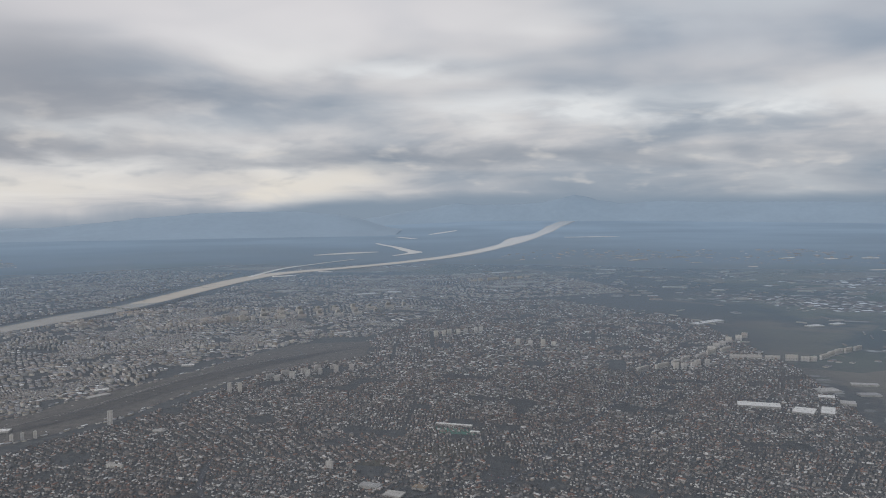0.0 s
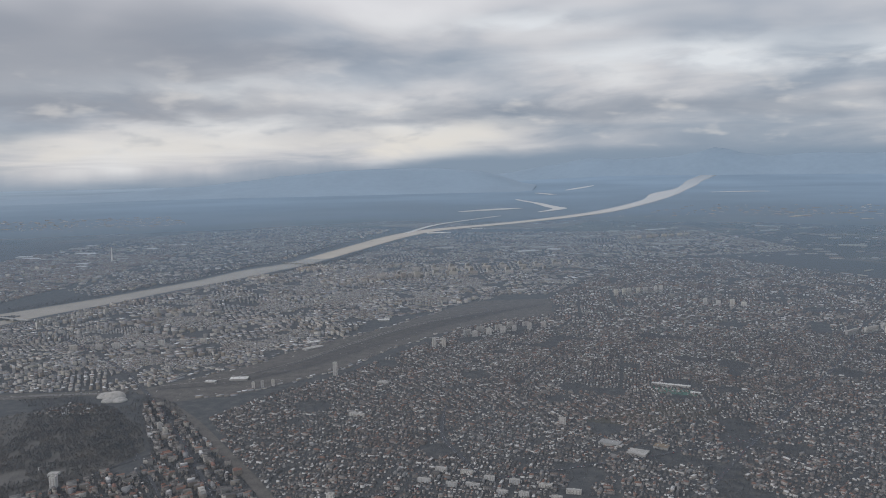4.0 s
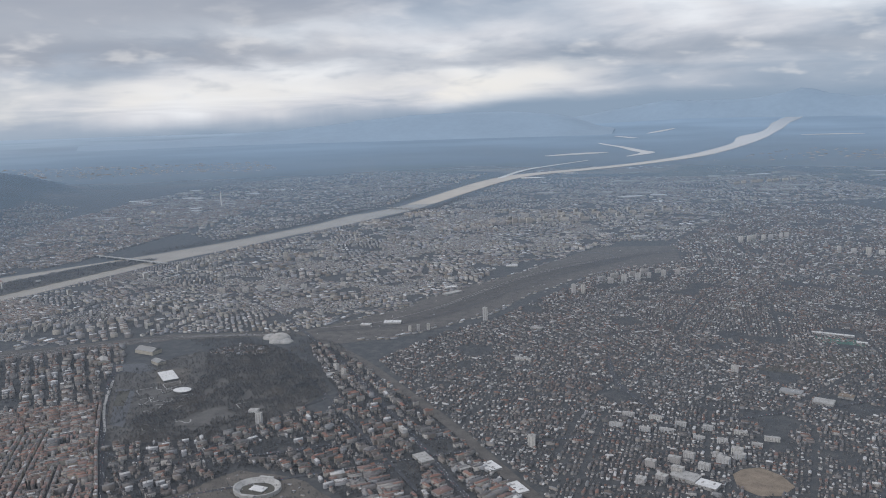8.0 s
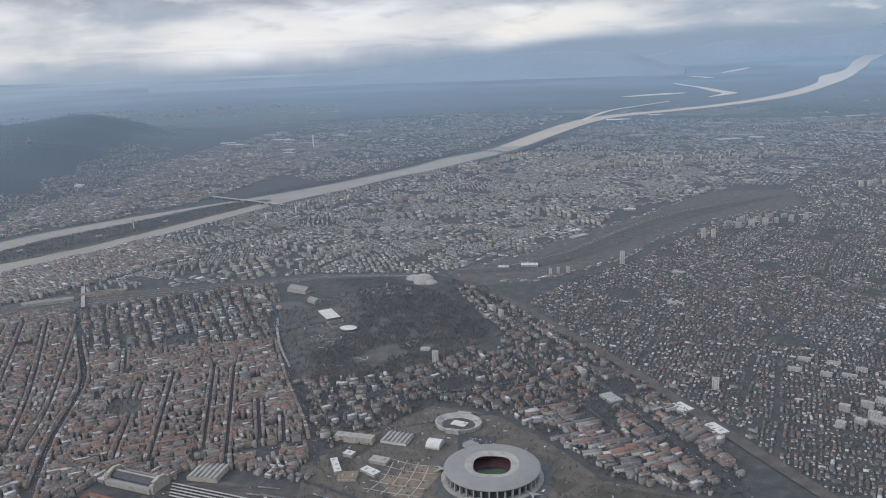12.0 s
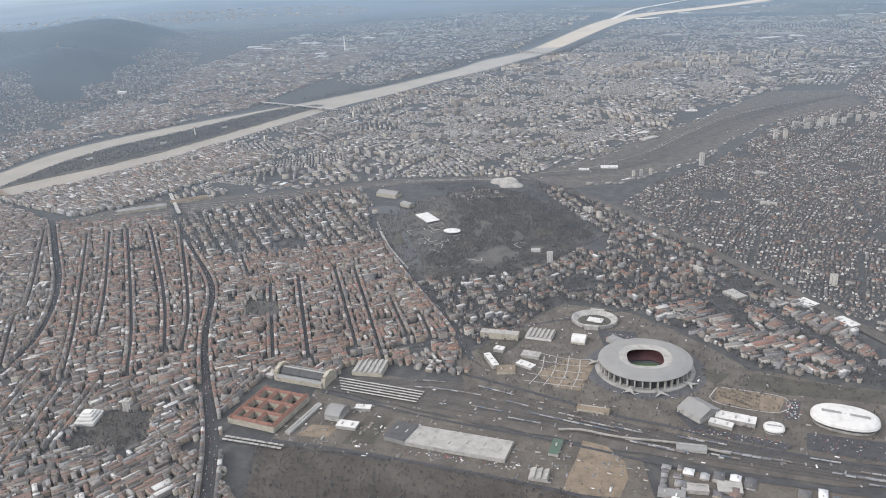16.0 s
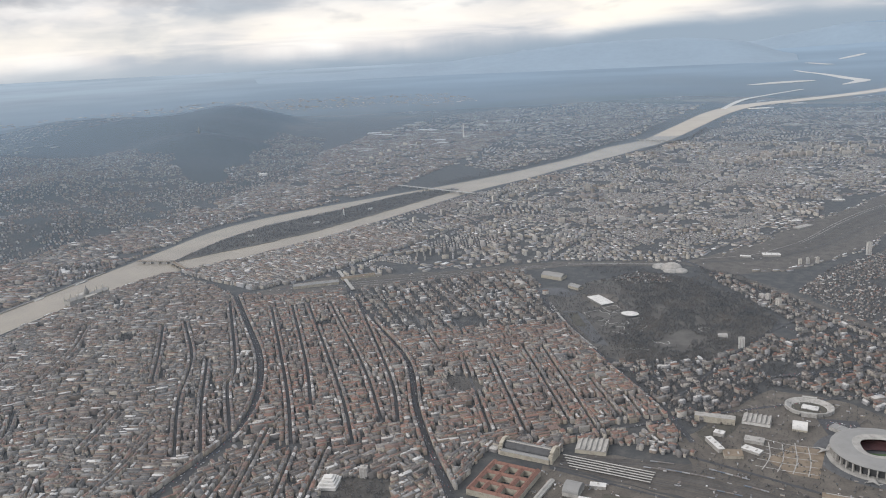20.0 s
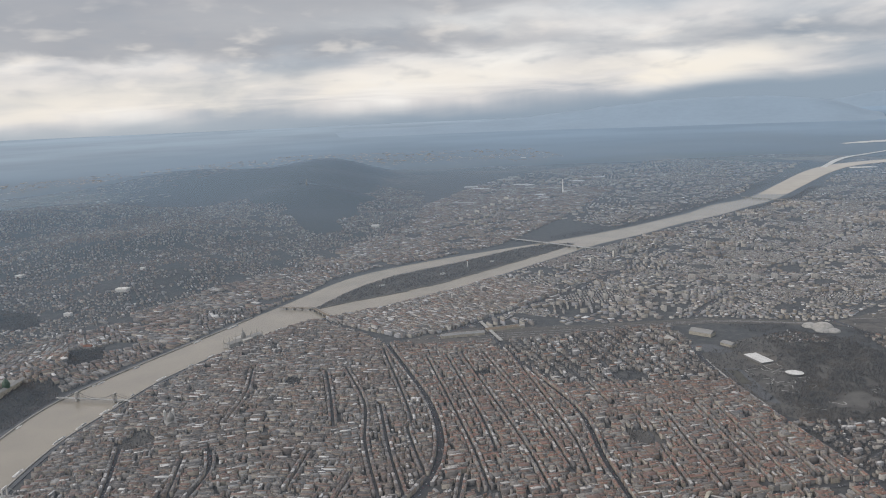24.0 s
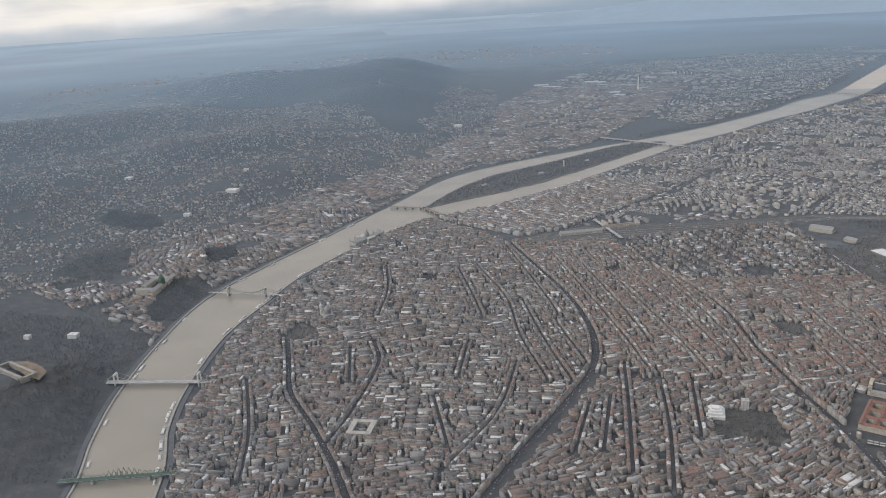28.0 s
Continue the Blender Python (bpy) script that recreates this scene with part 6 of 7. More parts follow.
hall("museum", -140, 150, 7.5, 4.4, -30, 1.5, "grey", "cream", "grey-roofed gallery beside the monument square", "museum", "gable")
sheet("lawn", [(-86, 76), (-66, 78), (-60, 96), (-80, 98)], 0.26, M["wood"], "worn brown lawn in the park", "lawn", rag=1.5)

# ---- towers and slabs that stand out ----
for x, y, w, d, h, a, label in (
        (6.3, 258, 2.6, 1.8, 7.5, 20, "lone grey tower block by the railway land"), (-50.2, 86, 2.4, 2.2, 4.6, 10, "lone pale tower by the park"), (50, 331, 2.4, 2.0, 6.5, 20, "pale tower of a pair"),
        (56, 333, 2.4, 2.0, 6.0, 20, "grey tower of a pair"), (-43, 151, 2.2, 1.5, 4.8, -40, "white tower slab beside the ring road"), (-38, 147, 2.8, 1.4, 4.0, -40, "white slab beside the ring road"),
        (-46, 157, 3.4, 1.4, 2.6, -40, "pale slab beside the ring road"), (61, 85, 2.6, 2.2, 4.2, 0, "buff tower block by the railway"), (139, 183, 3.2, 1.4, 3.6, -10, "pale tower slab in the suburb"),
        (11, 86, 4.6, 1.8, 2.8, -48, "white office slab by the ring road"), (41, 185, 8, 1.6, 1.6, -12, "long orange-brown school building"), (-204, 428, 3.6, 1.6, 6.2, 30, "tall dark block near the bridge"),
        (-152, -62, 2.4, 2.2, 3.6, 15, "tall grey office block by the garden"), (-30, 226, 1.6, 1.4, 3.6, 20, "slim pale tower by the rail land"), (-26, 229, 1.6, 1.4, 3.6, 20, "slim pale tower by the rail land"), (-21, 232, 1.6, 1.4, 3.6, 20, "slim pale tower by the rail land")):
    tower("tower_block", x, y, w, d, h, a, label)


def estate(x, y, count, dx, dy, w, d, h, turn, label, group):
    for i in range(count):
        tower("apartment_slab", x + dx * i + rng(-1.5, 1.5), y + dy * i + rng(-1.5, 1.5), w * rng(0.8, 1.2), d, h * rng(0.85, 1.15), turn + rng(-4, 4), label, "apartment block", group)


SLAB = "pale concrete panel apartment slab of a housing estate"
estate(71, 366, 6, 9, 7, 3.4, 1.6, 4.2, 10, SLAB, "slabs north of the suburb")
estate(64, 375, 5, 10, 8, 5.5, 1.4, 3.2, 40, SLAB, "slabs north of the suburb")
estate(170, 545, 7, 7, 4, 3.2, 1.8, 4.8, 20, SLAB, "slabs in the outer suburb")
estate(240, 500, 4, 10, -3, 3.0, 2.0, 5.0, 5, SLAB, "towers in the outer suburb")
for k in range(4):
    estate(-70 + k * 14, 640 + k * 26, 9, 19, 6, 9.0, 1.6, 4.4, 15 + 60 * (k % 2), SLAB, "slabs of the northern estate")
estate(-45, 640, 4, 8, 3, 4.5, 2.6, 6.0, 30, "large pale wedge-shaped apartment block", "wedge blocks of the northern estate")
estate(205, 1040, 8, 12, 8, 8, 2.0, 5.0, 30, SLAB, "slabs on the far plain")
estate(400, 434, 5, 12, -2.5, 10.5, 1.6, 3.8, -11, "very long pale apartment slab", "long slabs at the eastern edge")
estate(452, 428, 6, 10, 8, 10, 1.6, 3.4, 38, "very long pale apartment slab", "long slabs at the eastern edge")
estate(322, 390, 7, 13, 13, 12, 1.5, 3.2, 45, "very long pale apartment slab", "long slabs at the eastern edge")
estate(346, 398, 5, 6, 2.5, 4.0, 1.8, 4.4, 20, SLAB, "slabs at the eastern edge")
estate(390, 470, 6, 9, 12, 5, 1.8, 4.2, -30, SLAB, "slabs at the eastern edge")
estate(-330, 190, 9, 10, 30, 3.6, 1.8, 4.2, 70, SLAB, "riverside apartment blocks")
estate(-255, 235, 8, 11, -4, 5.6, 1.5, 3.2, -50, SLAB, "slabs behind the western station")
estate(-250, 262, 8, 11, -3, 5.6, 1.5, 3.4, -50, SLAB, "slabs behind the western station")
estate(-190, 300, 7, 13, 5, 5, 1.6, 3.8, 20, SLAB, "slabs of the works quarter")
estate(-460, 470, 8, -6, 34, 6, 1.6, 4.2, 60, SLAB, "slabs on the west bank")
estate(-495, 520, 7, -4, 30, 6, 1.6, 4.2, -20, SLAB, "slabs on the west bank")
estate(100, 62, 6, 7, 5, 3.6, 2.4, 2.2, -20, "white modern apartment block with setback tops", "new blocks by the mall")
estate(104, 76, 5, 7, 4, 3.6, 2.0, 2.2, -20, "white modern apartment block with setback tops", "new blocks by the mall")
estate(90, 110, 6, 10, -2, 4.5, 1.3, 1.6, -8, SLAB, "low slabs in the suburb")
estate(95, 122, 6, 10, -3, 4.5, 1.3, 1.6, -8, SLAB, "low slabs in the suburb")

# ---- big pale halls ----
for x, y, length, w, a, h, roof in (
        (366, 293, 23, 9, -16, 1.4, "white"), (386, 279, 11, 12, -30, 1.4, "white"), (399, 279, 7, 15, -24, 1.3, "white"), (418, 297, 8, 8, -20, 1.2, "pale"), (412, 312, 9, 6, -20, 1.2, "white"), (-35, 338, 9, 4, 30, 1.0, "white"),
        (-46, 243, 10, 5, 12, 1.0, "white"), (-7, 418, 9, 4.5, 10, 1.0, "white"), (84, 566, 14, 9, 20, 1.0, "pale"), (104, 632, 16, 9, 20, 1.0, "grey"), (39, 243, 7, 3, -20, 1.0, "pale"),
        (115, 69, 9, 6, -25, 1.1, "pale"), (122, 64, 7, 5, -25, 1.1, "white"), (50, 64, 7, 5, -45, 0.9, "white"), (25, 66, 8, 5, -48, 1.0, "pale"), (40, 62, 6, 4, -45, 0.9, "pale"), (62, 50, 8, 4, -50, 0.9, "white"),
        (160, 160, 9, 5, -20, 1.0, "grey"), (171, 150, 8, 6, -20, 0.9, "pale"), (181, 158, 6, 4, -20, 1.0, "sand"), (-60, 236, 6, 3, 0, 0.8, "white"), (-120, 300, 12, 4, 30, 1.0, "white"), (-30, 322, 14, 5, 55, 0.9, "pale"), (420, 330, 14, 9, 10, 1.0, "pale"),
        (440, 318, 12, 7, 0, 1.0, "grey"), (450, 345, 16, 6, -10, 1.0, "pale"), (430, 618, 40, 9, 37, 1.2, "white"), (520, 590, 16, 8, 20, 1.2, "white"), (545, 600, 12, 8, 20, 1.2, "white")):
    hall("warehouse", x, y, length, w, a, h, roof, "pale", {"white": "large flat warehouse with a bright white roof", "pale": "large flat warehouse with a pale sheet roof"}.get(roof, "large warehouse with a worn roof"), "warehouse", group="warehouses across the city")
rnd = random.Random(5)
for i in range(70):
    a = rnd.random()
    x, y = (rnd.uniform(420, 1000), rnd.uniform(760, 1500)) if a < 0.45 else (rnd.uniform(-120, 380), rnd.uniform(820, 1300)) if a < 0.75 else (rnd.uniform(-640, -430), rnd.uniform(640, 1000))
    hall("far_hall", x, y, rnd.uniform(14, 40), rnd.uniform(7, 14), rnd.uniform(-25, 35), 1.4, rnd.choice(("white", "pale", "pale")), "pale", "far logistics hall with a bright roof", "warehouse", group="far halls on the plain")

# ---- bridges ----
def line_pose(a, b, z):
    return pose((a[0] + b[0]) / 2, (a[1] + b[1]) / 2, z, 0, 0, math.degrees(math.atan2(b[1] - a[1], b[0] - a[0]))), math.hypot(b[0] - a[0], b[1] - a[1])


def beam_bridge(name, a, b, piers, wide, mat, label, truss=0.0):
    m, n = line_pose(a, b, 0.05)
    t = thing(name, m, label, "bridge")
    part("deck", box(n + 4, wide, 0.22, z=1.25), M[mat], t)
    for s in (-1, 1):
        part("railing", box(n + 4, 0.06, 0.14, 0, s * (wide / 2 - 0.05), 1.47), M["concrete"], t)
        if truss:
            bm = bmesh.new()
            k = int(n / 1.6)
            for i in range(k):
                x0 = -n / 2 + i * n / k
                h = truss * (0.5 + 0.9 * abs(math.cos(2 * math.pi * (i / k))) ** 2)
                tube((x0, s * wide / 2, 1.4), (x0 + n / k / 2, s * wide / 2, 1.4 + h), 0.07, bm, 5)
                tube((x0 + n / k / 2, s * wide / 2, 1.4 + h), (x0 + n / k, s * wide / 2, 1.4), 0.07, bm, 5)
            part("truss", bm, M[mat], t)
    for i in range(piers):
        x = (i + 0.5) * n / piers - n / 2
        bm = box(0.9, wide * 1.1, 1.25, x)
        tube((x, wide * 0.55, 0), (x, wide * 0.55, 1.0), 0.45, bm)
        part("pier", bm, M["concrete"], t)
    return t


def tower_bridge(name, a, b, inset, tall, wide, stone, label):
    """A hanging bridge: two portals, cables and hangers."""
    m, n = line_pose(a, b, 0.05)
    t = thing(name, m, label, "bridge")
    part("deck", box(n + 6, wide, 0.2, z=1.3), M["concrete"], t)
    for s in (-1, 1):
        x = s * (n / 2 - inset)
        bm = bmesh.new()
        for q in (-1, 1):
            box(0.8 if stone == "concrete" else 0.45, 0.5, tall, x, q * wide / 2, 0, bm=bm)
        box(0.8 if stone == "concrete" else 0.4, wide + 0.4, tall * 0.16, x, 0, tall * 0.86, bm=bm)
        box(0.6, wide + 0.2, 0.3, x, 0, 0.9, bm=bm)
        part("pylon", bm, M[stone], t)
    for q in (-1, 1):
        bm = bmesh.new()
        half, pts = n / 2 - inset, []
        for i in range(21):
            u = -1 + i / 10
            pts.append((u * half, q * wide / 2, 1.6 + (tall - 1.7) * u * u))
        pts = [(-n / 2 - 2, q * wide / 2, 1.4)] + pts + [(n / 2 + 2, q * wide / 2, 1.4)]
        for p0, p1 in zip(pts, pts[1:]):
            tube(p0, p1, 0.07, bm, 5)
        for p0 in pts[1:-1]:
            tube(p0, (p0[0], p0[1], 1.35), 0.025, bm, 4)
        part("cable", bm, M["pale"] if stone == "white" else M["dark"], t)


beam_bridge("road_bridge", (-431, 130), (-408, 135), 4, 2.6, "sand", "old yellow-grey arched road bridge to the island")
beam_bridge("road_bridge", (-408, 135), (-383, 121), 4, 2.6, "sand", "old yellow-grey arched road bridge from the island")
beam_bridge("road_bridge", (-386, 421), (-298, 394), 9, 3.4, "concrete", "long wide concrete road bridge over the island tip")
beam_bridge("railway_bridge", (-228, 768), (-178, 748), 7, 1.6, "grey", "far low railway bridge over the river", 0.5)
beam_bridge("iron_bridge", (-332, -200), (-302, -180), 2, 2.2, "green", "dull green iron truss bridge", 2.0)
tower_bridge("chain_bridge", (-420, -51), (-384, -40), 8.5, 4.6, 1.7, "concrete", "old stone-towered chain bridge")
tower_bridge("suspension_bridge", (-381, -146), (-343, -128), 3.5, 5.2, 2.8, "white", "white cable bridge with slender pylons")


# ---- landmarks by the river ----
def parliament():
    t = thing("parliament", pose(-401, 58, 0.2, 0, 0, 84), "grey neo-gothic parliament with a dome and spires", "parliament")
    part("wing", box(26, 5, 2.4), M["concrete"], t)
    part("wing", box(7, 11, 2.8, 0, 0.6), M["concrete"], t)
    part("roof", gable(26.2, 5.2, 1.1, z=2.4), M["grey"], t)
    bm = rings([(1.4, 2.8), (1.4, 4.4), (1.3, 4.9), (0.9, 6.2), (0.35, 7.0), (0.2, 7.5), (0.02, 8.8)], 16)
    part("dome", bm, M["grey"], t, "tall ribbed dark dome")
    for x, y in [(s * k, q * 2.4) for s in (-1, 1) for k in (3.8, 8.5, 12.8) for q in (-1, 1)]:
        part("spire", tube((x, y, 2.3), (x, y, 5.4), 0.35, sides=6, r2=0.03), M["concrete"], t)


parliament()
t = thing("basilica", pose(-342, -54, 0.2, 0, 0, -35), "pale domed basilica with two bell towers", "church")
part("nave", box(8, 4.6, 2.6), M["concrete"], t)
part("roof", gable(8, 4.8, 0.9, z=2.6), M["grey"], t)
for s in (-1, 1):
    bm = box(1.1, 1.1, 6.2, -3.4, s * 1.8)
    tube((-3.4, s * 1.8, 6.2), (-3.4, s * 1.8, 7.4), 0.7, bm, 8, 0.02)
    part("bell_tower", bm, M["white"], t)
bm = rings([(1.5, 2.6), (1.5, 4.6), (1.7, 4.7), (1.5, 5.6), (0.9, 6.6), (0.3, 7.2), (0.02, 8.2)], 20)
bmesh.ops.translate(bm, verts=bm.verts, vec=(1.2, 0, 0))
part("dome", bm, M["grey"], t)
t = thing("town_hall", pose(-264, -132, 0.2, 0, 0, 20), "white court building with a flat roof", "building")
for x, y, length, turn in ((-3.4, 0, 9.5, 90), (3.4, 0, 9.5, 90), (0, 4, 7, 0), (0, -4, 7, 0)):
    w = part("wing", box(length, 1.8, 2.2 + turn * 0.0004, x, y, 0, turn), M["cream"], t)
    part("roof", box(length, 1.9, 0.12 + turn * 0.0004, x, y, 2.2 + turn * 0.0003, turn), M["pale"], w)
t = thing("theatre", pose(-160, -70, 0.1, 0, 0, 15), "white stepped theatre building in a garden", "theatre")
for w, d, h, z in ((6.2, 7.4, 1.2, 0), (5.0, 5.6, 0.8, 1.2), (4.0, 3.8, 0.7, 2.0), (2.6, 2.4, 0.5, 2.7)):
    part("storey", box(w, d, h, 0, 0, z, bevel=0.1), M["white"], t)


def palace():
    t = thing("castle_palace", pose(-446, -62, float(height(np.array(-446.0), np.array(-62.0))) - 0.5, 0, 0, -66), "long castle palace with a green dome on the hill", "palace")
    for x, y, length, turn in ((0, 0, 28, 0), (-9, -5, 9, 90), (9, -5, 9, 90), (0, -8, 12, 0)):
        w = part("wing", box(length, 3, 2.8, x, y, 0, turn), M["cream"], t)
        part("roof", gable(length, 3.2, 0.9, x, y, 2.8, turn), M["grey"], w)
    bm = rings([(1.8, 2.8), (1.8, 5.0), (1.4, 6.2), (0.5, 7.2), (0.05, 8)], 16)
    part("dome", bm, M["green"], t)


palace()
z = float(height(np.array(-478.0), np.array(10.0)))
t = thing("hill_church", pose(-478, 10, z - 0.3, 0, 0, 30), "pale gothic church with a tall spire on the castle hill", "church")
part("nave", box(5, 2.2, 1.8), M["concrete"], t)
part("roof", gable(5, 2.4, 1.3, z=1.8), M["brick"], t)
bm = box(0.9, 0.9, 4.6, -2.4, 0.9)
tube((-2.4, 0.9, 4.6), (-2.4, 0.9, 8), 0.6, bm, 8, 0.02)
part("spire", bm, M["white"], t)
z = float(height(np.array(-402.0), np.array(-172.0)))
t = thing("citadel", pose(-402, -170, z - 0.8, 0, 0, -5), "pale stone citadel ring on the rocky hilltop", "fortress")
for x, y, length, turn in ((0, 2.6, 20, 0), (0, -2.6, 20, 0), (-10, 0, 6, 90), (10, 0, 6, 90)):
    part("wall", box(length, 1.2, 2.2, x, y, 0, turn), M["quay"], t)
sheet("path", [(-420, -163), (-410, -160), (-392, -164), (-388, -170), (-394, -172), (-412, -167)], 1.6, M["sand"], "bare pale rock below the fortress", "rock", rag=1.0)
for x, y, s, label in ((-437, -122, 4.5, "white round-cornered villa hall on the slope"), (-459, -131, 3.0, "white house among hillside trees"), (-690, 112, 6, "white hospital tower on the hill"), (-573, 116, 9, "white hall above the west bank"),
                       (-565, 62, 5, "white building on the slope"), (-560, 444, 8, "white sports dome on the west bank"), (-600, 160, 4, "white building on the slope")):
    z = float(height(np.array(float(x)), np.array(float(y))))
    hall("white_house", x, y, s, s * 0.7, 20, 1.6 + s * 0.1, "white", "white", label, "house", z=z)
t = thing("power_station_chimney", pose(-468, 779, 0), "tall white power station chimney", "chimney")
part("stack", tube((0, 0, 0), (0, 0, 20.5), 1.0, sides=16, r2=0.6), M["white"], t)
part("band", tube((0, 0, 19.2), (0, 0, 19.9), 0.68, sides=16), M["brick"], t)
part("base", box(5, 4, 3, 2.5, 1), M["concrete"], t)
z = float(height(np.array(-765.0), np.array(589.0)))
t = thing("hilltop_mast", pose(-765, 589, z), "pale lattice mast on the wooded hill", "mast")
part("shaft", tube((0, 0, -1), (0, 0, 9), 0.8, sides=8, r2=0.3), M["pale"], t)
part("platform", tube((0, 0, 3), (0, 0, 4), 1.6, sides=12), M["pale"], t)
hall("sports_hall", -377, 262, 4.5, 2.0, 75, 1.2, "pale", "white", "white bath halls on the island")
hall("sports_hall", -360, 318, 3.6, 1.6, 75, 1.4, "pale", "white", "white hotel on the island")
hall("sports_hall", -402, 212, 4.2, 1.8, 75, 1.1, "pale", "white", "white swimming stadium on the island")
t = thing("water_tower", pose(-370, 292, 0.3), "slim pale water tower on the island", "tower")
part("shaft", tube((0, 0, 0), (0, 0, 5.5), 0.55, sides=10, r2=0.45), M["white"], t)
part("cap", tube((0, 0, 5.5), (0, 0, 6.6), 0.8, sides=10, r2=0.1), M["brick"], t)


# ---- quays and boats ----
bank = glide(RIVER[:10], 4.0)
left, right = sides(bank)
for side, sign in ((left, 1), (right, -1)):
    d = np.gradient(side, axis=0)
    d /= np.linalg.norm(d, axis=1)[:, None]
    n = np.stack([-d[:, 1], d[:, 0]], 1) * sign
    ribbon("quay_wall", np.c_[side + n * 0.4, np.full(len(side), 0.8)].tolist()[::3], 0.55, M["quay"], "pale stone quay along the river", "quay", 4, thick=0.6)
    ribbon("road", np.c_[side + n * 2.2, np.full(len(side), 1.8)].tolist()[::3], 0.3, M["road"], "riverside road above the quay", "road", 4, thick=0.3)


def boat(x, y, turn, length):
    t = thing("river_boat", pose(x, y, 0.05, 0, 0, turn), "moored pale river boat with a long cabin", "boat", "boats at the quays")
    bm = bmesh.new()
    w = length * 0.09
    v = [bm.verts.new(p) for p in ((-length / 2, -w, 0), (length * 0.36, -w, 0), (length / 2, 0, 0), (length * 0.36, w, 0), (-length / 2, w, 0))]
    v2 = [bm.verts.new((p.co.x * 1.01, p.co.y * 1.1, 0.28)) for p in v]
    bm.faces.new(v), bm.faces.new(v2[::-1])
    for i in range(5):
        bm.faces.new((v[i], v[(i + 1) % 5], v2[(i + 1) % 5], v2[i]))
    part("hull", bm, M["hull"], t)
    part("cabin", box(length * 0.66, w * 1.5, 0.24, -length * 0.06, 0, 0.28, bevel=0.04), M["white"], t)
    part("wheelhouse", box(length * 0.1, w * 1.1, 0.2, length * 0.2, 0, 0.5), M["pale"], t)


for side, sign, count in ((right, -1, 40), (left, 1, 16)):
    for i in range(count):
        k = random.randrange(14, len(side) - 3)
        d = side[k + 1] - side[k]
        d = d / np.linalg.norm(d)
        n = np.array([-d[1], d[0]]) * sign
        p = side[k] - n * rng(0.9, 1.6)
        boat(p[0], p[1], math.degrees(math.atan2(d[1], d[0])), rng(2.6, 7.5))


# ---- cars: too many to count, on the wide roads and yards ----
rows = []
for line in AVENUES:
    g = glide(line, 1.1)
    for p, q in zip(g, g[1:]):
        for lane in (-0.3, -0.16, 0.16, 0.3):
            if random.random() < 0.3:
                a = math.atan2(q[1] - p[1], q[0] - p[0])
                rows.append((p[0] - math.sin(a) * lane * p[2], p[1] + math.cos(a) * lane * p[2], 0.46, 0.19, 0.2, a, 0.06, 0.12))
for x0, x1, y0, y1 in ((45, 72, -34, -25), (-18, -8, 18, 24), (12, 38, -33, -30), (-60, -30, -62, -60), (39, 43, -18, -9)):
    for i in range(70):
        rows.append((rng(x0, x1), rng(y0, y1), 0.46, 0.19, 0.2, random.choice((0, 1.57)), 0.06, 0.12))
houses("cars", rows, M["cars"], M["cars"], "small cars on the avenues and car parks", "cars")
x, y = scatter(ARENA, 2600)
far = np.hypot(x + 4, y - 3) > 19
trees("square_trees", x[far], y[far], 0.9, "young bare trees round the stadium")
for line in AVENUES[:6]:
    g = glide(line, 1.4)
    a, b = sides(g)
    both = np.vstack([a * 0.8 + b * 0.2, a * 0.2 + b * 0.8])
    both = both[np.random.rand(len(both)) < 0.55]
    trees("street_trees", both[:, 0], both[:, 1], 0.8, "bare trees lining an avenue")
for poly, count in ((RAIL_NORTH, 3500), (DEPOTS, 250)):
    x, y = scatter(poly, count)
    trees("scrub", x, y, 0.6, "low bare scrub on railway land")


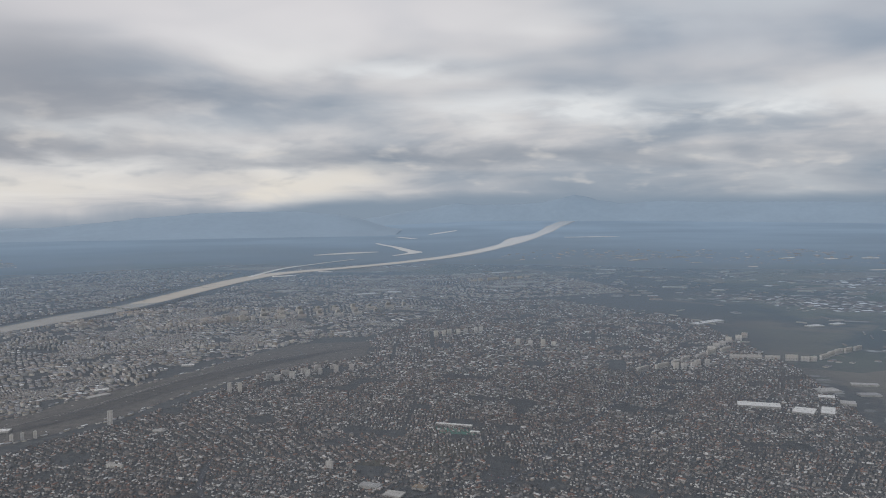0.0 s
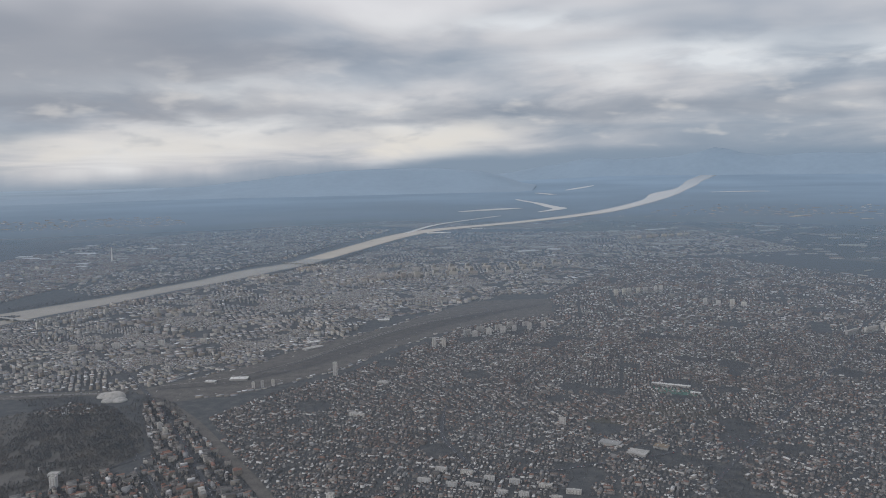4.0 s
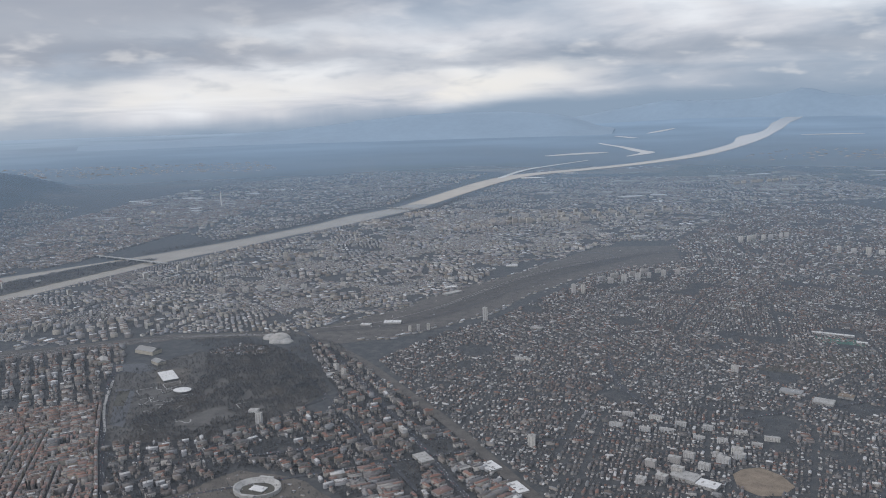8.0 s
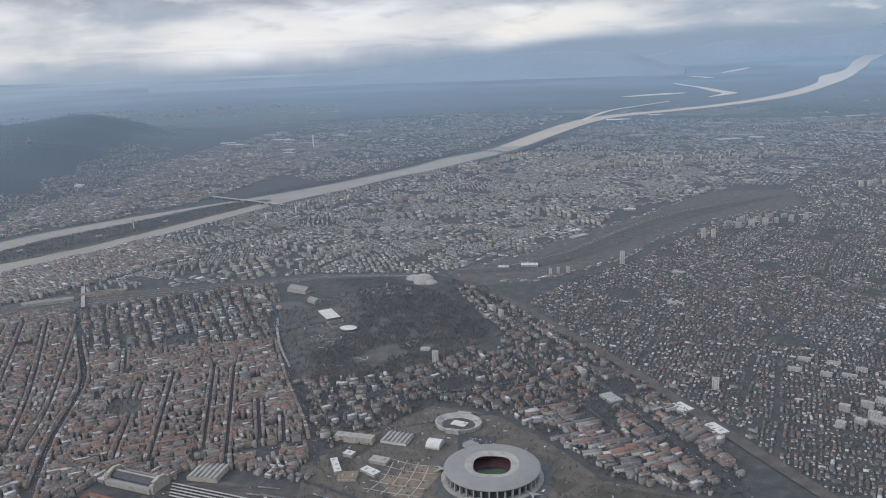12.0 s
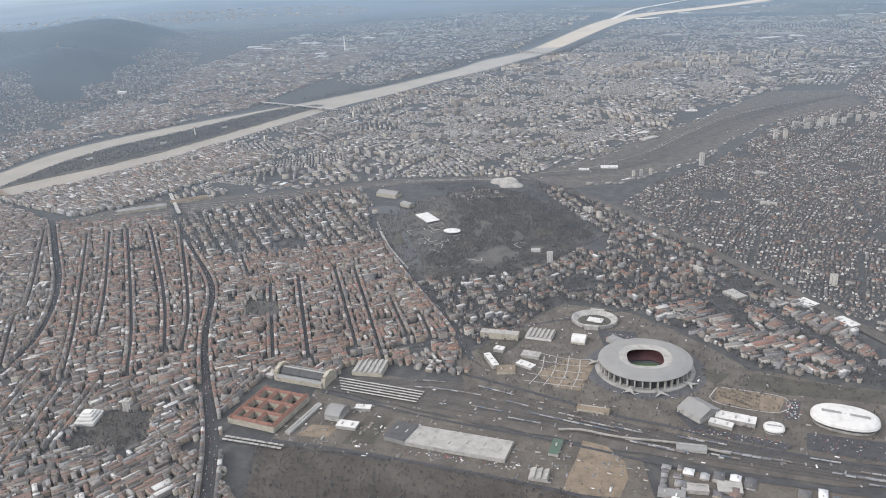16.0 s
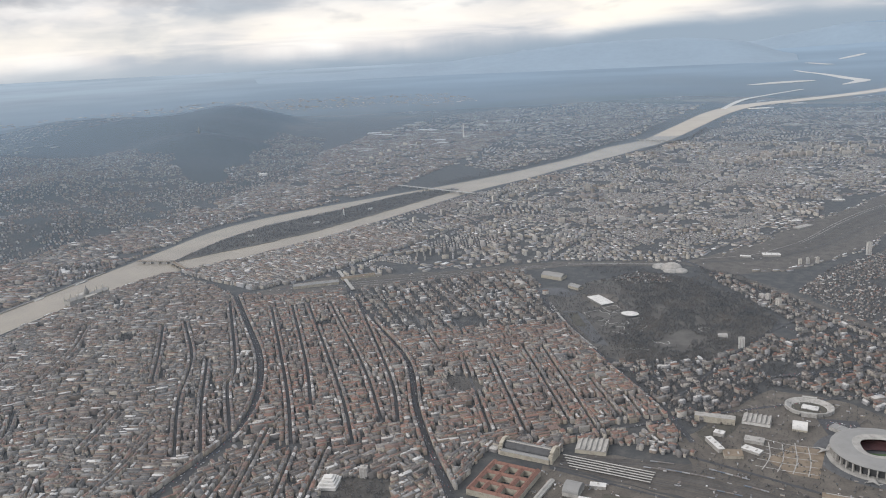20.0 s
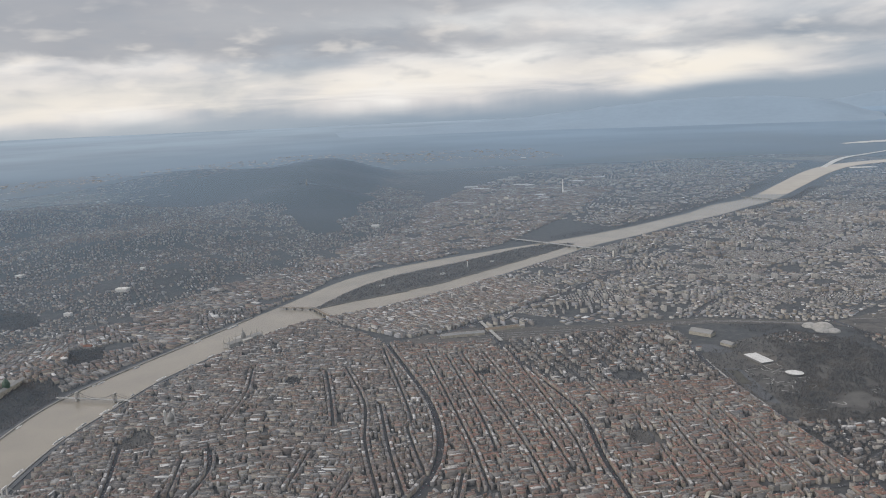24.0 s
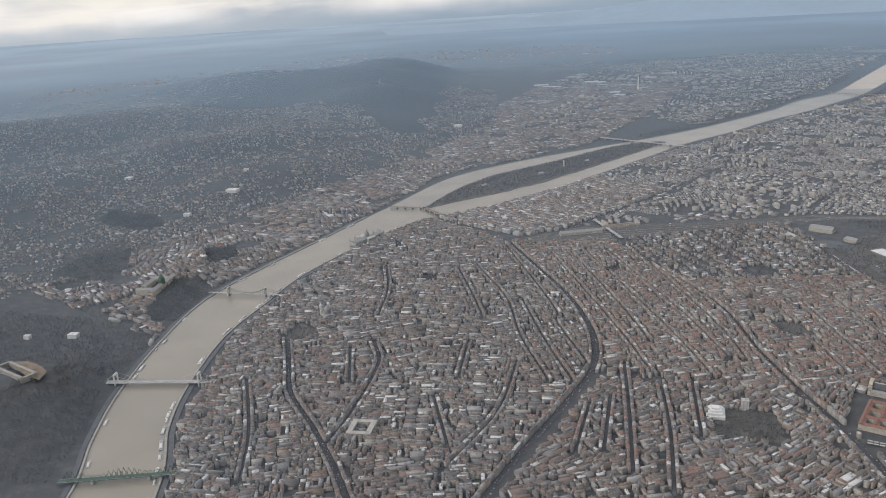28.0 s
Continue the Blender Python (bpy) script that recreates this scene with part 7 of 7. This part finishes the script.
# ---- low clutter of yards: containers, kiosks, sheds and stacks ----
rows = []
for poly, count in ((ARENA, 330), (DEPOTS, 330), (STATION_WEST, 700), (RAIL_NORTH, 420), (RAIL_YARD, 160)):
    x, y = scatter(poly, count)
    for px, py in zip(x, y):
        if math.hypot(px + 3.4, py - 2.4) < 17 or math.hypot((px - 55) / 1.4, py + 12) < 9:
            continue
        rows.append((px, py, rng(0.25, 1.6), rng(0.2, 0.6), rng(0.12, 0.5), random.choice((0, 1.57)) + rng(-0.2, 0.2) - 0.05, 0.03, 0))
houses("yard_clutter", rows, M["wall_pale"], M["roof_grey"], "containers, kiosks and stacks in the yards", "clutter")
for i in range(9):
    ribbon("path", [(-37 + i * 2.0, 5 - abs(i - 4), 0.35), (-36 + i * 2.0, -8, 0.35), (-38 + i * 2.2, -17, 0.35)] if i % 2 else [(-38, 4 - i * 2.4, 0.35), (-28, 2 - i * 2.2, 0.35), (-20, 3 - i * 2.3, 0.35)], 0.2, M["concrete"], "pale path across the brown garden", "path", 3)
for i in range(4):
    x, y = np.linspace(19.5 + i * 0.4, 32 - i * 0.2, 26), np.linspace(-3.5 - 2.3 * i, -8.5 - 2.2 * i, 26)
    trees("tree_row", x, y, 0.7, "row of small bare trees on the parade ground", lift=0.1)
ribbon("road", [(-62, -15, 1.3), (-41, -20, 1.3), (-22, -25, 1.3), (-6, -29, 1.3), (10, -31, 1.3), (26, -35, 1.3), (60, -37, 1.4), (110, -39, 1.4)], 0.16, M["asphalt"], "service road between stadium and tracks", "road", 4)
ribbon("road", [(-22, -41, 0.7), (-16, -39.5, 0.7), (-5, -40.5, 0.7), (11, -39.5, 0.7), (24, -41, 0.7)], 1.0, M["quay"], "pale concrete road flyover across the yard", "bridge", 3, thick=0.3)
ribbon("road", [(-98, -37.5, 1.0), (-60, -43, 1.0), (-20, -46, 1.0), (20, -50, 1.2), (90, -49, 1.2)], 0.16, M["asphalt"], "yard road along the tracks", "road", 4)
ribbon("road", [(-112, -66, 1.6), (-60, -65, 1.4), (0, -69, 1.4), (60, -80, 1.4)], 0.17, M["asphalt"], "street along the cemetery wall", "road", 4)

for i in range(22):
    t = thing("market_stall", pose(-113 + (i % 11) * 1.75, -67.6 - (i // 11) * 1.5, 0.25, 0, 0, 3 + rng(-3, 3)), "pale roofed market stall beside the avenue", "stall", "market stalls by the avenue")
    part("roof", gable(1.5, 0.9, 0.2, z=0.4), M["pale"], t)
    for px, py in ((-0.65, -0.35), (0.65, -0.35), (0.65, 0.35), (-0.65, 0.35)):
        part("post", box(0.08, 0.08, 0.4, px, py), M["dark"], t)
